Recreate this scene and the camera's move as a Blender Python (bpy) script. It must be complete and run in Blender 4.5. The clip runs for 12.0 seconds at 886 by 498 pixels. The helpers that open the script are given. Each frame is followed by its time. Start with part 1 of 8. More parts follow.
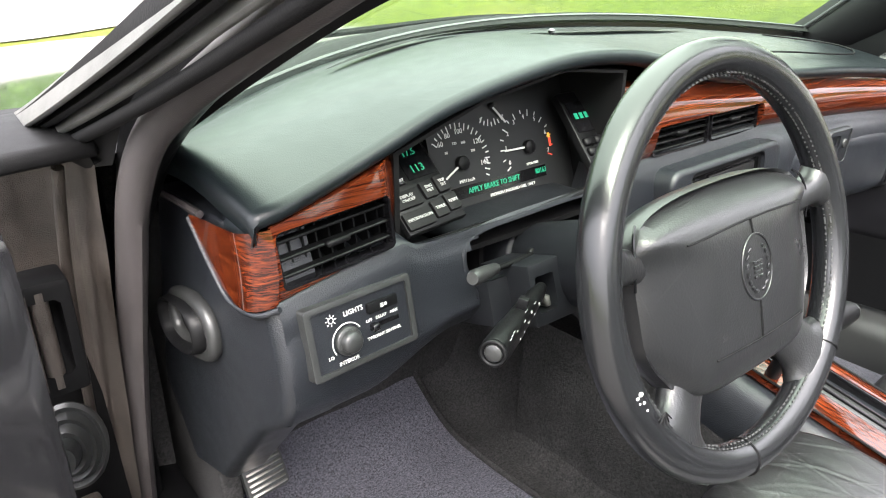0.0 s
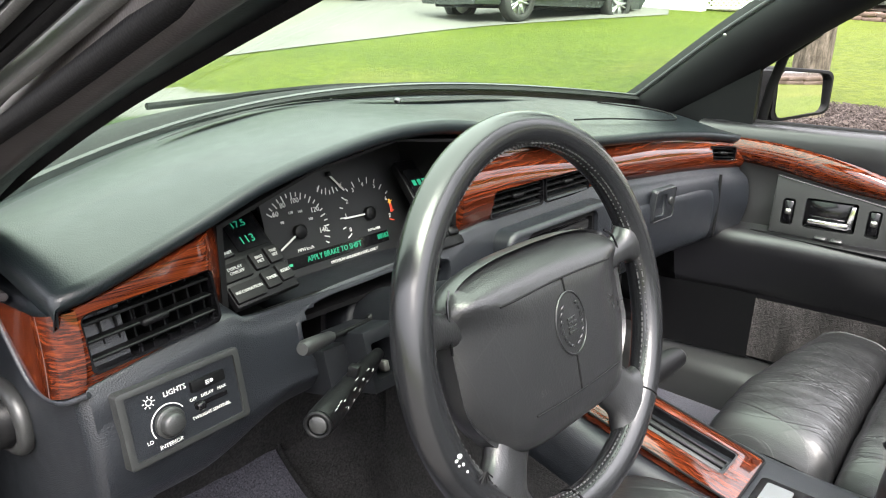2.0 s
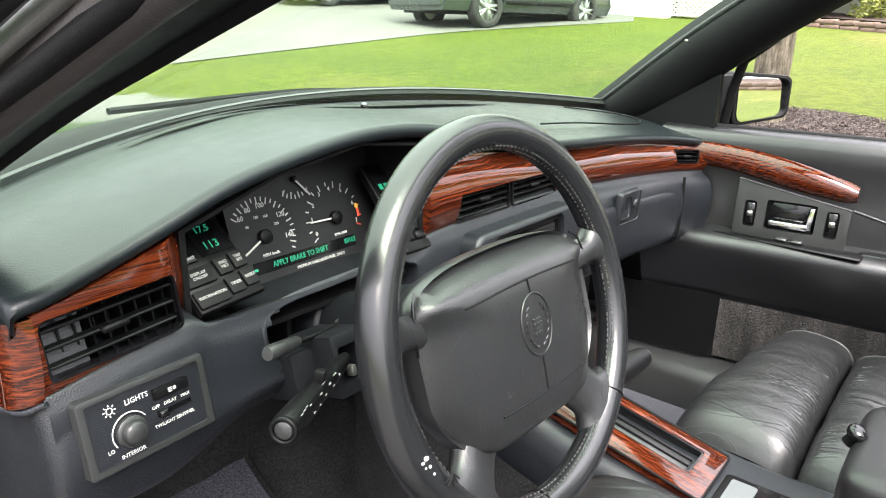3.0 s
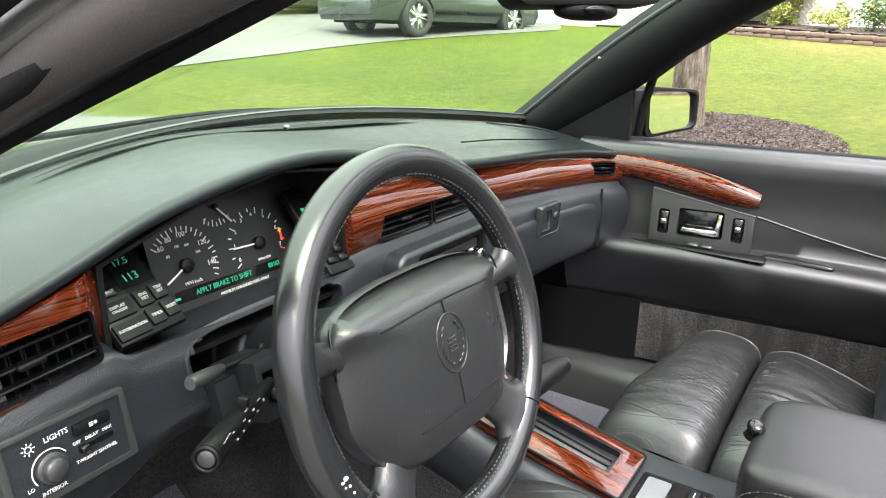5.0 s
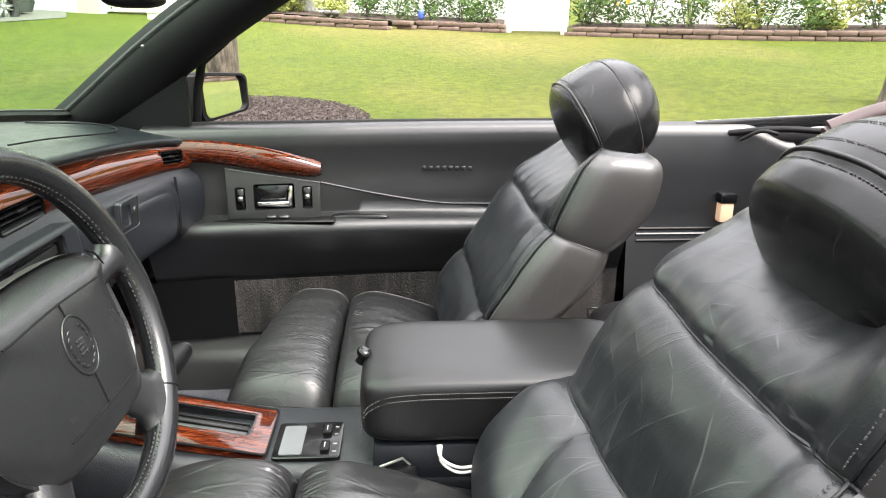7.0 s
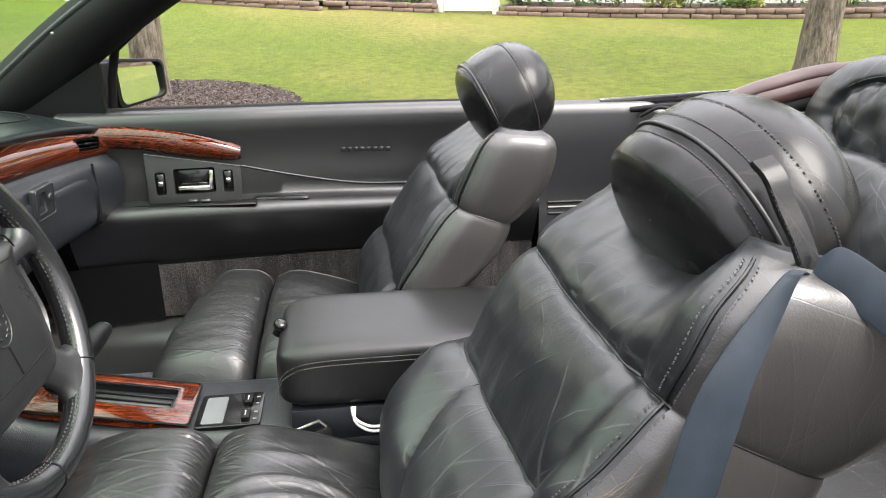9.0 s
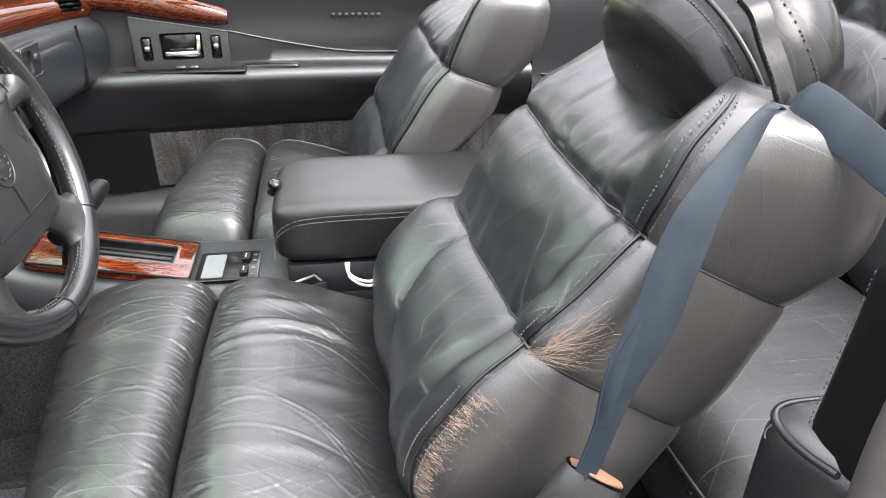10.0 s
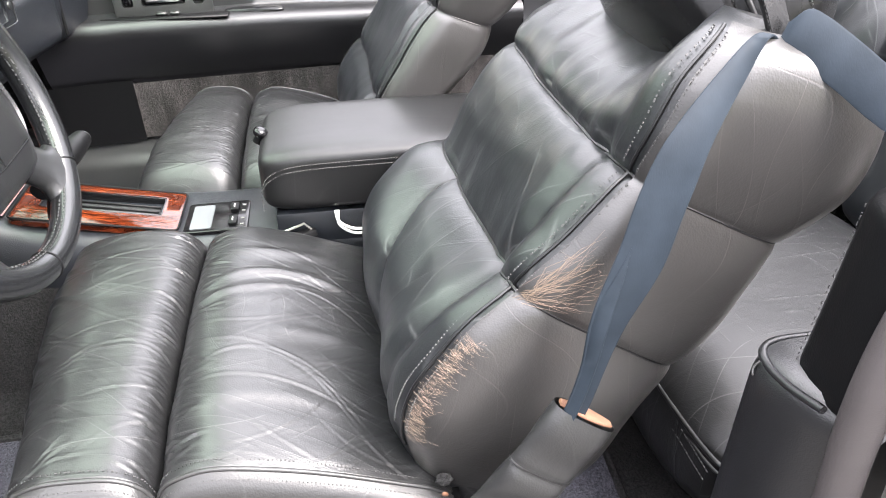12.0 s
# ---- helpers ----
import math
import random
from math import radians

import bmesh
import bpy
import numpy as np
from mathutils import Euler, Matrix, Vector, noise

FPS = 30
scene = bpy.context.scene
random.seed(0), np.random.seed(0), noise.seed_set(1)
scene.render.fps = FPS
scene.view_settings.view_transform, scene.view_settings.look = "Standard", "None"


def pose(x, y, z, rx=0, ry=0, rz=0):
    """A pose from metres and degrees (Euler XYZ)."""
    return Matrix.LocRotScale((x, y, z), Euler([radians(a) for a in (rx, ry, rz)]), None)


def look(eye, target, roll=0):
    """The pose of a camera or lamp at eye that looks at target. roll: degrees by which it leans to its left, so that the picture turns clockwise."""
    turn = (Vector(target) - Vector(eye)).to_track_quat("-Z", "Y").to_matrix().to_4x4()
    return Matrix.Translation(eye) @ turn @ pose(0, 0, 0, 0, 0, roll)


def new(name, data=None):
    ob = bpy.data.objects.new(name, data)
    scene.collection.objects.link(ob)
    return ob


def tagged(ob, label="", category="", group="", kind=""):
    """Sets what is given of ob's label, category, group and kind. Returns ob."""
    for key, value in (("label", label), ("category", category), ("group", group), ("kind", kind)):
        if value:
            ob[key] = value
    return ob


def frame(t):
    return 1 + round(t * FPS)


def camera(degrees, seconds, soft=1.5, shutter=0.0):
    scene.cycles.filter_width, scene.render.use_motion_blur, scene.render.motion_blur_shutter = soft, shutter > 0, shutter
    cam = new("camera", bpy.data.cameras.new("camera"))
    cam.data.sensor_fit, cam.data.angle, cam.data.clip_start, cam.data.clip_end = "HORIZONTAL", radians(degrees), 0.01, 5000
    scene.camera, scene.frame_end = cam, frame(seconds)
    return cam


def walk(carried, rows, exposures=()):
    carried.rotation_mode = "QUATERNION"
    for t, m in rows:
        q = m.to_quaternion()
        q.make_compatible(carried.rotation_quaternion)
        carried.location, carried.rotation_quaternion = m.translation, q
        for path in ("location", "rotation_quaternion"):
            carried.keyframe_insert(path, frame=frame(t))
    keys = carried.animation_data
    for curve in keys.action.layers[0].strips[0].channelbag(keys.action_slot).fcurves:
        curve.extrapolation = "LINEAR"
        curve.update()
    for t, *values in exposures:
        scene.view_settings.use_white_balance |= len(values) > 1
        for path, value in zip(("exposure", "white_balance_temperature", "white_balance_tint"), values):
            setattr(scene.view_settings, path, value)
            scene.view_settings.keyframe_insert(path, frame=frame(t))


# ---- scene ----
cam = camera(65.1, 12.0, soft=1.0)
PATH = [
    (0, (-0.92, -0.243, 1.122), (0.247, 1.169, 0.32), 0.2),
    (0.5, (-0.909, -0.26, 1.122), (0.389, 1.069, 0.382), 0.9),
    (1, (-0.898, -0.274, 1.124), (0.463, 0.997, 0.394), 0.5),
    (1.5, (-0.89, -0.28, 1.136), (0.509, 0.973, 0.449), 0.8),
    (2, (-0.883, -0.286, 1.133), (0.553, 0.95, 0.494), 1.3),
    (2.5, (-0.881, -0.284, 1.136), (0.584, 0.922, 0.505), 1.5),
    (3, (-0.881, -0.291, 1.131), (0.612, 0.885, 0.509), 1.5),
    (5, (-0.887, -0.323, 1.156), (0.713, 0.716, 0.558), 1.2),
    (5.5, (-0.889, -0.335, 1.156), (0.79, 0.576, 0.565), 0.8),
    (6, (-0.908, -0.293, 1.169), (0.949, 0.153, 0.576), -1.3),
    (6.5, (-0.948, -0.286, 1.167), (0.957, -0.227, 0.562), -1.0),
    (7, (-0.971, -0.299, 1.155), (0.929, -0.411, 0.54), 0.4),
    (7.5, (-0.982, -0.324, 1.161), (0.903, -0.563, 0.536), 0.1),
    (9.5, (-1.074, -0.35, 1.167), (0.774, -0.645, 0.463), 0.1),
    (10, (-1.094, -0.345, 1.134), (0.641, -0.624, 0.18), 0.8),
    (10.5, (-1.122, -0.334, 1.112), (0.518, -0.536, -0.015), 0.4),
    (11, (-1.13, -0.33, 1.102), (0.454, -0.517, -0.104), 0.3),
    (11.5, (-1.122, -0.332, 1.106), (0.474, -0.514, -0.087), 0.1),
    (12, (-1.088, -0.359, 1.126), (0.57, -0.629, 0.041), -0.5),
]
walk(cam, [(t, look(eye, target, roll)) for t, eye, target, roll in PATH], [(0.0, 3.1, 6400, 12), (0.6, 2.9, 6400, 12), (1.5, 2.8, 6400, 12), (3.0, 2.8, 6400, 12), (5.0, 2.75, 6400, 12), (6.5, 2.55, 6500, 11), (7.5, 2.5, 6500, 11), (9.3, 2.3, 6500, 11), (9.6, 2.4, 6450, 12), (10.0, 2.85, 6350, 13), (10.4, 3.08, 6350, 14), (11.0, 3.2, 6350, 14), (12.0, 3.2, 6350, 14)])

# ---- light ----
SUN_UP, SUN_ROUND = 52.0, 215.0
sky_world = bpy.data.worlds.new("sky")
scene.world = sky_world
sky_world.use_nodes = True
wn = sky_world.node_tree
sky = wn.nodes.new("ShaderNodeTexSky")
sky.sky_type, sky.sun_disc = "NISHITA", False
sky.sun_elevation, sky.sun_rotation = radians(SUN_UP), radians(SUN_ROUND)
sky.air_density, sky.dust_density, sky.ozone_density = 1.0, 4.0, 0.6
soft_sky = wn.nodes.new("ShaderNodeMixRGB")
soft_sky.inputs["Fac"].default_value = 0.84
cloud = wn.nodes.new("ShaderNodeValToRGB")
cloud.color_ramp.elements[0].position, cloud.color_ramp.elements[0].color = 0.0, (0.10, 0.10, 0.10, 1)
cloud.color_ramp.elements[1].position, cloud.color_ramp.elements[1].color = 0.9, (1.14, 1.11, 1.12, 1)
up = wn.nodes.new("ShaderNodeSeparateXYZ")
wn.links.new(wn.nodes.new("ShaderNodeTexCoord").outputs["Generated"], up.inputs[0])
wn.links.new(up.outputs["Z"], cloud.inputs["Fac"])
gain = wn.nodes.new("ShaderNodeMixRGB")
gain.blend_type = "MULTIPLY"
gain.inputs["Fac"].default_value = 1.0
gain.inputs["Color2"].default_value = (10.0, 10.0, 10.0, 1)
wn.links.new(cloud.outputs[0], gain.inputs["Color1"])
wn.links.new(gain.outputs[0], soft_sky.inputs["Color2"])
wn.links.new(sky.outputs[0], soft_sky.inputs["Color1"])
back = wn.nodes["Background"]
wn.links.new(soft_sky.outputs[0], back.inputs["Color"])
back.inputs["Strength"].default_value = 0.15

sun = new("sun", bpy.data.lights.new("sun", "SUN"))
sun.data.energy, sun.data.angle, sun.data.color = 1.7, radians(38), (1.0, 0.95, 0.88)
sun_way = Vector((math.sin(radians(SUN_ROUND)) * math.cos(radians(SUN_UP)),
                  math.cos(radians(SUN_ROUND)) * math.cos(radians(SUN_UP)), math.sin(radians(SUN_UP))))
sun.matrix_world = look((0, 0, 20), Vector((0, 0, 20)) - sun_way)

# ---- materials ----
class Mat:
    """A small builder of node materials."""

    def __init__(self, name, rough=0.5, metal=0.0, coat=0.0, spec=0.5):
        self.m = bpy.data.materials.new(name)
        self.m.use_nodes = True
        self.t = self.m.node_tree
        self.b = self.t.nodes["Principled BSDF"]
        self.b.inputs["Roughness"].default_value = rough
        self.b.inputs["Metallic"].default_value = metal
        self.b.inputs["Coat Weight"].default_value = coat
        self.b.inputs["Coat Roughness"].default_value = 0.06
        self.b.inputs["Specular IOR Level"].default_value = spec
        self.bumped = None

    def node(self, kind, **values):
        n = self.t.nodes.new(kind)
        for key, value in values.items():
            n.inputs[key].default_value = value
        return n

    def link(self, a, b):
        self.t.links.new(a, b)

    def where(self, scale=(1, 1, 1), turn=(0, 0, 0), space="Object"):
        n = self.node("ShaderNodeMapping", Scale=scale, Rotation=turn)
        self.link(self.node("ShaderNodeTexCoord").outputs[space], n.inputs["Vector"])
        return n.outputs["Vector"]

    def noise(self, scale, detail=3.0, rough=0.55, distort=0.0, at=None):
        n = self.node("ShaderNodeTexNoise", Scale=scale, Detail=detail, Roughness=rough, Distortion=distort)
        self.link(at or self.where(), n.inputs["Vector"])
        return n.outputs["Fac"]

    def cells(self, scale, feature="F1", at=None, out="Distance", random=1.0):
        n = self.node("ShaderNodeTexVoronoi", Scale=scale, Randomness=random)
        n.feature = feature
        self.link(at or self.where(), n.inputs["Vector"])
        return n.outputs[out]

    def ramp(self, value, *stops):
        n = self.node("ShaderNodeValToRGB")
        e = n.color_ramp.elements
        while len(e) < len(stops):
            e.new(0.5)
        for k, (p, c) in enumerate(stops):
            e[k].position = p
            e[k].color = (*c, 1) if len(c) == 3 else c
        self.link(value, n.inputs["Fac"])
        return n.outputs["Color"]

    def mix(self, fac, a, b, blend="MIX"):
        n = self.node("ShaderNodeMixRGB")
        n.blend_type = blend
        for k, v in (("Fac", fac), ("Color1", a), ("Color2", b)):
            if isinstance(v, (int, float)):
                n.inputs[k].default_value = v
            elif isinstance(v, tuple):
                n.inputs[k].default_value = (*v, 1)
            else:
                self.link(v, n.inputs[k])
        return n.outputs["Color"]

    def math(self, op, a, b=0.5):
        n = self.node("ShaderNodeMath")
        n.operation = op
        for k, v in enumerate((a, b)):
            if isinstance(v, (int, float)):
                n.inputs[k].default_value = v
            else:
                self.link(v, n.inputs[k])
        return n.outputs[0]

    def colour(self, c):
        if isinstance(c, tuple):
            self.b.inputs["Base Color"].default_value = (*c, 1)
        else:
            self.link(c, self.b.inputs["Base Color"])
        return self

    def roughness(self, v, low, high):
        n = self.node("ShaderNodeMapRange")
        n.inputs["To Min"].default_value, n.inputs["To Max"].default_value = low, high
        self.link(v, n.inputs["Value"])
        self.link(n.outputs[0], self.b.inputs["Roughness"])
        return self

    def bump(self, height, depth, strength=1.0):
        n = self.node("ShaderNodeBump", Distance=depth, Strength=strength)
        self.link(height, n.inputs["Height"])
        if self.bumped is not None:
            self.link(self.bumped, n.inputs["Normal"])
        self.bumped = n.outputs["Normal"]
        self.link(self.bumped, self.b.inputs["Normal"])
        return self

    def glow(self, c, power):
        self.b.inputs["Emission Color"].default_value = (*c, 1)
        self.b.inputs["Emission Strength"].default_value = power
        return self


def leather(name, dark, light, rough=(0.32, 0.46), crease=0.5, sets=((0.15, 52), (-0.35, 44), (0.55, 38), (-0.9, 26)), folds=0.2, spec=0.5, along=(9, 3, 3), keep=(0.40, 0.58), thin=1.0, grain=0.25):
    """Hide with fine grain and crossing sets of long, thin, wandering creases. sets: turn about z, lines a metre."""
    m = Mat(name, spec=spec)
    lines, soft = None, None
    for k, (turn, often) in enumerate(sets):
        at = m.where((1, 1, 1), (0, 0, turn))
        split = m.node("ShaderNodeSeparateXYZ")
        m.link(at, split.inputs[0])
        wander = m.noise(2.0 + 0.5 * k, 1.0, 0.4, 0.0, m.where((1, 1, 1), (k + 0.3, k, turn)))
        u = m.math("ADD", m.math("MULTIPLY", split.outputs["X"], float(often)), m.math("MULTIPLY", wander, 9.0))
        gap = m.math("ABSOLUTE", m.math("SUBTRACT", m.math("FRACT", u), 0.5))
        line = m.ramp(gap, (0.0, (1, 1, 1)), (0.010 * thin, (0.6, 0.6, 0.6)), (0.028 * thin, (0, 0, 0)))
        wide = m.ramp(gap, (0.0, (1, 1, 1)), (0.11, (0, 0, 0)))
        some = m.ramp(m.noise(1.0, 2.5, at=m.where((24 + 5 * k, 4.5, 7), (0, 0, turn))), (keep[0], (0, 0, 0)), (keep[1], (1, 1, 1)))
        line = m.mix(1.0, line, some, "MULTIPLY")
        wide = m.mix(1.0, wide, some, "MULTIPLY")
        lines = line if lines is None else m.mix(1.0, lines, line, "LIGHTEN")
        soft = wide if soft is None else m.mix(1.0, soft, wide, "LIGHTEN")
    base = m.mix(m.noise(5.0, 4.0), dark, tuple(0.85 * a + 0.15 * b for a, b in zip(dark, light)))
    # Crease lines coloured paler: worn ridges, and the light they catch.
    m.colour(m.mix(m.math("MULTIPLY", lines, 0.6 * crease), base, light))
    m.roughness(m.noise(9.0, 4.0), *rough)
    m.bump(m.noise(1.0, 2.0, 0.45, 0.3, m.where(along, (0, 0, 0.2))), 0.012, folds)
    m.bump(soft, 0.0008, 0.4 * crease)
    m.bump(lines, -0.0006, 0.5 * crease)
    m.bump(m.noise(1.0, 5.0, 0.62, 0.4, m.where((34, 17, 22), (0, 0, 0.3))), 0.0030, min(0.30, 2.5 * folds))
    m.bump(m.cells(520), 0.0004, grain)
    return m.m


def plain(name, c, rough=0.5, metal=0.0, grain=0.0003, coat=0.0, spread=0.25, spec=0.6):
    m = Mat(name, rough, metal, coat, spec)
    m.colour(m.mix(m.noise(16, 4), tuple(v * (1 - spread) for v in c), tuple(v * (1 + spread) for v in c)))
    m.roughness(m.noise(45, 3), max(0.02, rough - 0.07), min(1, rough + 0.09))
    if grain:
        m.bump(m.cells(700), grain, 0.4)
    return m.m


def wood(name, grain=(6.0, 60.0, 460.0), figure=(3.0, 9.0, 34.0)):
    m = Mat(name, 0.40, coat=1.0, spec=0.0)
    warp = m.noise(5.0, 3.0, at=m.where((1, 4, 4)))
    at = m.node("ShaderNodeVectorMath")
    at.operation = "MULTIPLY_ADD"
    at.inputs[1].default_value = (0.02, 0.02, 0.022)
    split = m.node("ShaderNodeCombineXYZ")
    for k in range(3):
        m.link(warp, split.inputs[k])
    m.link(split.outputs[0], at.inputs[0])
    m.link(m.where(), at.inputs[2])
    long = m.node("ShaderNodeMapping", Scale=grain)
    m.link(at.outputs[0], long.inputs["Vector"])
    streak = m.noise(1.0, 6.0, 0.7, at=long.outputs[0])
    broad = m.noise(1.0, 3.0, 0.5, at=m.where(figure))
    c = m.ramp(streak, (0.30, (0.003, 0.0010, 0.0008)), (0.46, (0.024, 0.0046, 0.0020)), (0.54, (0.070, 0.0130, 0.0040)), (0.68, (0.17, 0.036, 0.009)))
    c = m.mix(m.ramp(broad, (0.35, (0, 0, 0)), (0.65, (0.45, 0.45, 0.45))), c, (0.045, 0.0078, 0.0026), "MIX")
    m.colour(c).bump(streak, 0.0003, 0.25)
    return m.m


def carpet(name, dark, light, size=260, tuft=0.004, patchy=True, nap=None):
    m = Mat(name, 0.95, spec=0.15)
    fibre = m.noise(size, 4.0, 0.8)
    c = m.ramp(fibre, (0.32, dark), (0.68, light))
    if patchy:
        c = m.mix(m.ramp(m.noise(7.0, 3.0), (0.35, (0.0, 0.0, 0.0)), (0.7, (0.6, 0.6, 0.6))), c, tuple(0.5 * v for v in dark))
    if nap:
        c = m.mix(m.ramp(m.noise(1.0, 3.0, at=m.where(nap)), (0.40, (0.0, 0.0, 0.0)), (0.62, (0.75, 0.75, 0.75))), c, tuple(0.6 * v for v in dark))
    m.colour(c).bump(fibre, tuft, 0.9)
    return m.m


SEAT = leather("seat leather", (0.0042, 0.0045, 0.0049), (0.10, 0.10, 0.10), (0.27, 0.40), 0.46, ((0.10, 40), (-0.50, 28), (0.66, 26)), 0.10, 0.55, (15, 3.2, 4), (0.42, 0.54), 0.9)
REAR = leather("rear cushion leather", (0.0025, 0.0027, 0.0030), (0.10, 0.10, 0.10), (0.31, 0.44), 0.6, ((0.10, 30), (-0.34, 24), (1.2, 22)), 0.15, 0.32, (9, 3, 3), (0.46, 0.58), 0.8)
SEAT_SIDE = leather("cushion side leather", (0.0150, 0.0150, 0.0150), (0.09, 0.09, 0.09), (0.30, 0.44), 0.4, ((0.3, 22), (-0.4, 18)), 0.08, 0.45)
HEAD = leather("headrest leather", (0.0030, 0.0031, 0.0034), (0.05, 0.05, 0.05), (0.20, 0.31), 0.4, ((0.5, 24), (1.1, 20)), 0.08, 0.20, grain=0.14)
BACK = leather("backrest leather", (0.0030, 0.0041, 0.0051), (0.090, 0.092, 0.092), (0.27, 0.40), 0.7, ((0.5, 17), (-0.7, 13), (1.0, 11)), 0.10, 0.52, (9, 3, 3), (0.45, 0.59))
# Worn flanks; base colour also lifted far above BACK for sky light on them.
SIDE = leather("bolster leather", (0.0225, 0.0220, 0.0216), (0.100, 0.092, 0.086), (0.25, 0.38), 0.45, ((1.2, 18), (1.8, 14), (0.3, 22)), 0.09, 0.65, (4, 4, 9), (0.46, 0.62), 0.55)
SMOOTH = leather("smooth leather", (0.0042, 0.0043, 0.0046), (0.05, 0.05, 0.05), (0.31, 0.44), 0.2, ((0.5, 16), (1.1, 12)), 0.03, 0.40, grain=0.14)
VINYL = plain("dash vinyl", (0.0082, 0.0096, 0.0120), 0.35, grain=0.0008, spec=0.50)
PAD = plain("dash top vinyl", (0.0062, 0.0086, 0.0098), 0.33, grain=0.00032, spec=0.30)
DOORV = plain("door vinyl", (0.0078, 0.0080, 0.0088), 0.34, grain=0.0004, spec=0.60)
PLASTIC = plain("black plastic", (0.0030, 0.0031, 0.0034), 0.42, spec=0.18)
COLUMN = plain("column plastic", (0.0062, 0.0070, 0.0085), 0.5, grain=0.0003, spec=0.22)
MATT = plain("matt black plastic", (0.0042, 0.0042, 0.0045), 0.6, spec=0.16)
GLOSS = plain("gloss black", (0.004, 0.004, 0.0045), 0.14, grain=0.0, spec=0.4)
GREY = plain("grey plastic", (0.017, 0.018, 0.0178), 0.40)
PALE = plain("pale switch plate", (0.085, 0.09, 0.095), 0.35, grain=0.0)
RUBBER = plain("weatherstrip rubber", (0.042, 0.037, 0.037), 0.5, grain=0.0003, spread=0.35, spec=0.5)
RIM = leather("rim leather", (0.0064, 0.0070, 0.0078), (0.03, 0.03, 0.03), (0.18, 0.29), 0.12, ((0.4, 30), (1.2, 26)), 0.01, 0.58, grain=0.05)
WHEEL = leather("wheel leather", (0.0085, 0.0090, 0.0096), (0.05, 0.05, 0.05), (0.23, 0.35), 0.25, ((0.4, 30), (1.2, 26)), 0.05, grain=0.3)
STITCH = plain("grey thread", (0.048, 0.047, 0.046), 0.8, grain=0.0)
DARKSTITCH = plain("black thread", (0.026, 0.026, 0.026), 0.7, grain=0.0)
CHROME = plain("chrome", (0.78, 0.78, 0.78), 0.12, 1.0, grain=0.0, spread=0.05)
STEEL = plain("worn steel", (0.42, 0.41, 0.38), 0.35, 1.0, grain=0.0)
DRIP = plain("dull grey metal", (0.10, 0.10, 0.095), 0.4, 0.4, grain=0.0003, spread=0.4)
WOOD = wood("red rosewood")
WOOD_LONG = wood("red rosewood, grain lengthwise", (260.0, 8.0, 90.0), (26.0, 3.0, 12.0))
CARPET = carpet("black carpet", (0.0076, 0.0076, 0.0082), (0.060, 0.059, 0.059))
DOORCARPET = carpet("door carpet", (0.016, 0.0152, 0.0150), (0.095, 0.088, 0.086), 200, nap=(22, 22, 4))
MAT_FABRIC = carpet("blue grey mat", (0.009, 0.009, 0.0125), (0.155, 0.155, 0.185), 320, 0.006, False)
PRINT = plain("key lettering", (0.28, 0.28, 0.27), 0.5, grain=0.0, spread=0.05)
LETTER = plain("white lettering", (0.50, 0.50, 0.48), 0.5, grain=0.0, spread=0.05)
DIM = plain("grey lettering", (0.03, 0.03, 0.03), 0.5, grain=0.0)
RED = plain("red marking", (0.70, 0.06, 0.03), 0.5, grain=0.0)
AMBER = plain("amber marking", (0.80, 0.42, 0.05), 0.5, grain=0.0)
BRASS = plain("orange felt", (0.15, 0.07, 0.038), 0.8)
CORD = plain("white cord", (0.72, 0.71, 0.68), 0.5, grain=0.0)
GREEN_LIGHT = Mat("green display light", 0.4).colour((0.01, 0.2, 0.1)).glow((0.02, 0.50, 0.30), 0.040).m
LAMP_LENS = Mat("lit lamp lens", 0.3).colour((0.45, 0.30, 0.20)).glow((1.0, 0.66, 0.40), 0.06).m
WEB = Mat("belt webbing", 0.62, spec=0.14)
WEB.colour(WEB.mix(WEB.noise(26, 5), (0.0035, 0.0058, 0.0085), (0.022, 0.030, 0.040))).bump(WEB.noise(1.0, 2, at=WEB.where((900, 900, 260), (0, 0, 0))), 0.0003, 0.3)
WEB = WEB.m
MIRROR = Mat("mirror", 0.02, 1.0).colour((0.86, 0.88, 0.88)).m


def clear_glass(name, tint, dust):
    """A thin clear pane: see-through, with a little dust and a mirror gloss that grows at a slant."""
    m = Mat(name, 0.6)
    out = m.t.nodes["Material Output"]
    m.colour((0.75, 0.78, 0.76))
    clear = m.node("ShaderNodeBsdfTransparent", Color=(*tint, 1))
    gloss = m.node("ShaderNodeBsdfGlossy", Roughness=0.02)
    facing = m.node("ShaderNodeLayerWeight", Blend=0.5)
    slant = m.math("MULTIPLY", m.math("POWER", facing.outputs["Facing"], 5.0), 0.35)
    a, b = m.node("ShaderNodeMixShader"), m.node("ShaderNodeMixShader")
    film = m.ramp(m.noise(6.0, 4.0), (0.3, (dust * 0.6,) * 3), (0.7, (dust * 1.4,) * 3))
    m.link(film, a.inputs[0])
    m.link(clear.outputs[0], a.inputs[1])
    m.link(m.b.outputs[0], a.inputs[2])
    m.link(slant, b.inputs[0])
    m.link(a.outputs[0], b.inputs[1])
    m.link(gloss.outputs[0], b.inputs[2])
    m.link(b.outputs[0], out.inputs["Surface"])
    return m.m


GLASS = clear_glass("windscreen glass", (0.76, 0.93, 0.75), 0.06)
MAROON = leather("maroon leather", (0.030, 0.013, 0.012), (0.10, 0.06, 0.05), (0.3, 0.42), 0.3, ((0.4, 16), (1.2, 12)), 0.1)


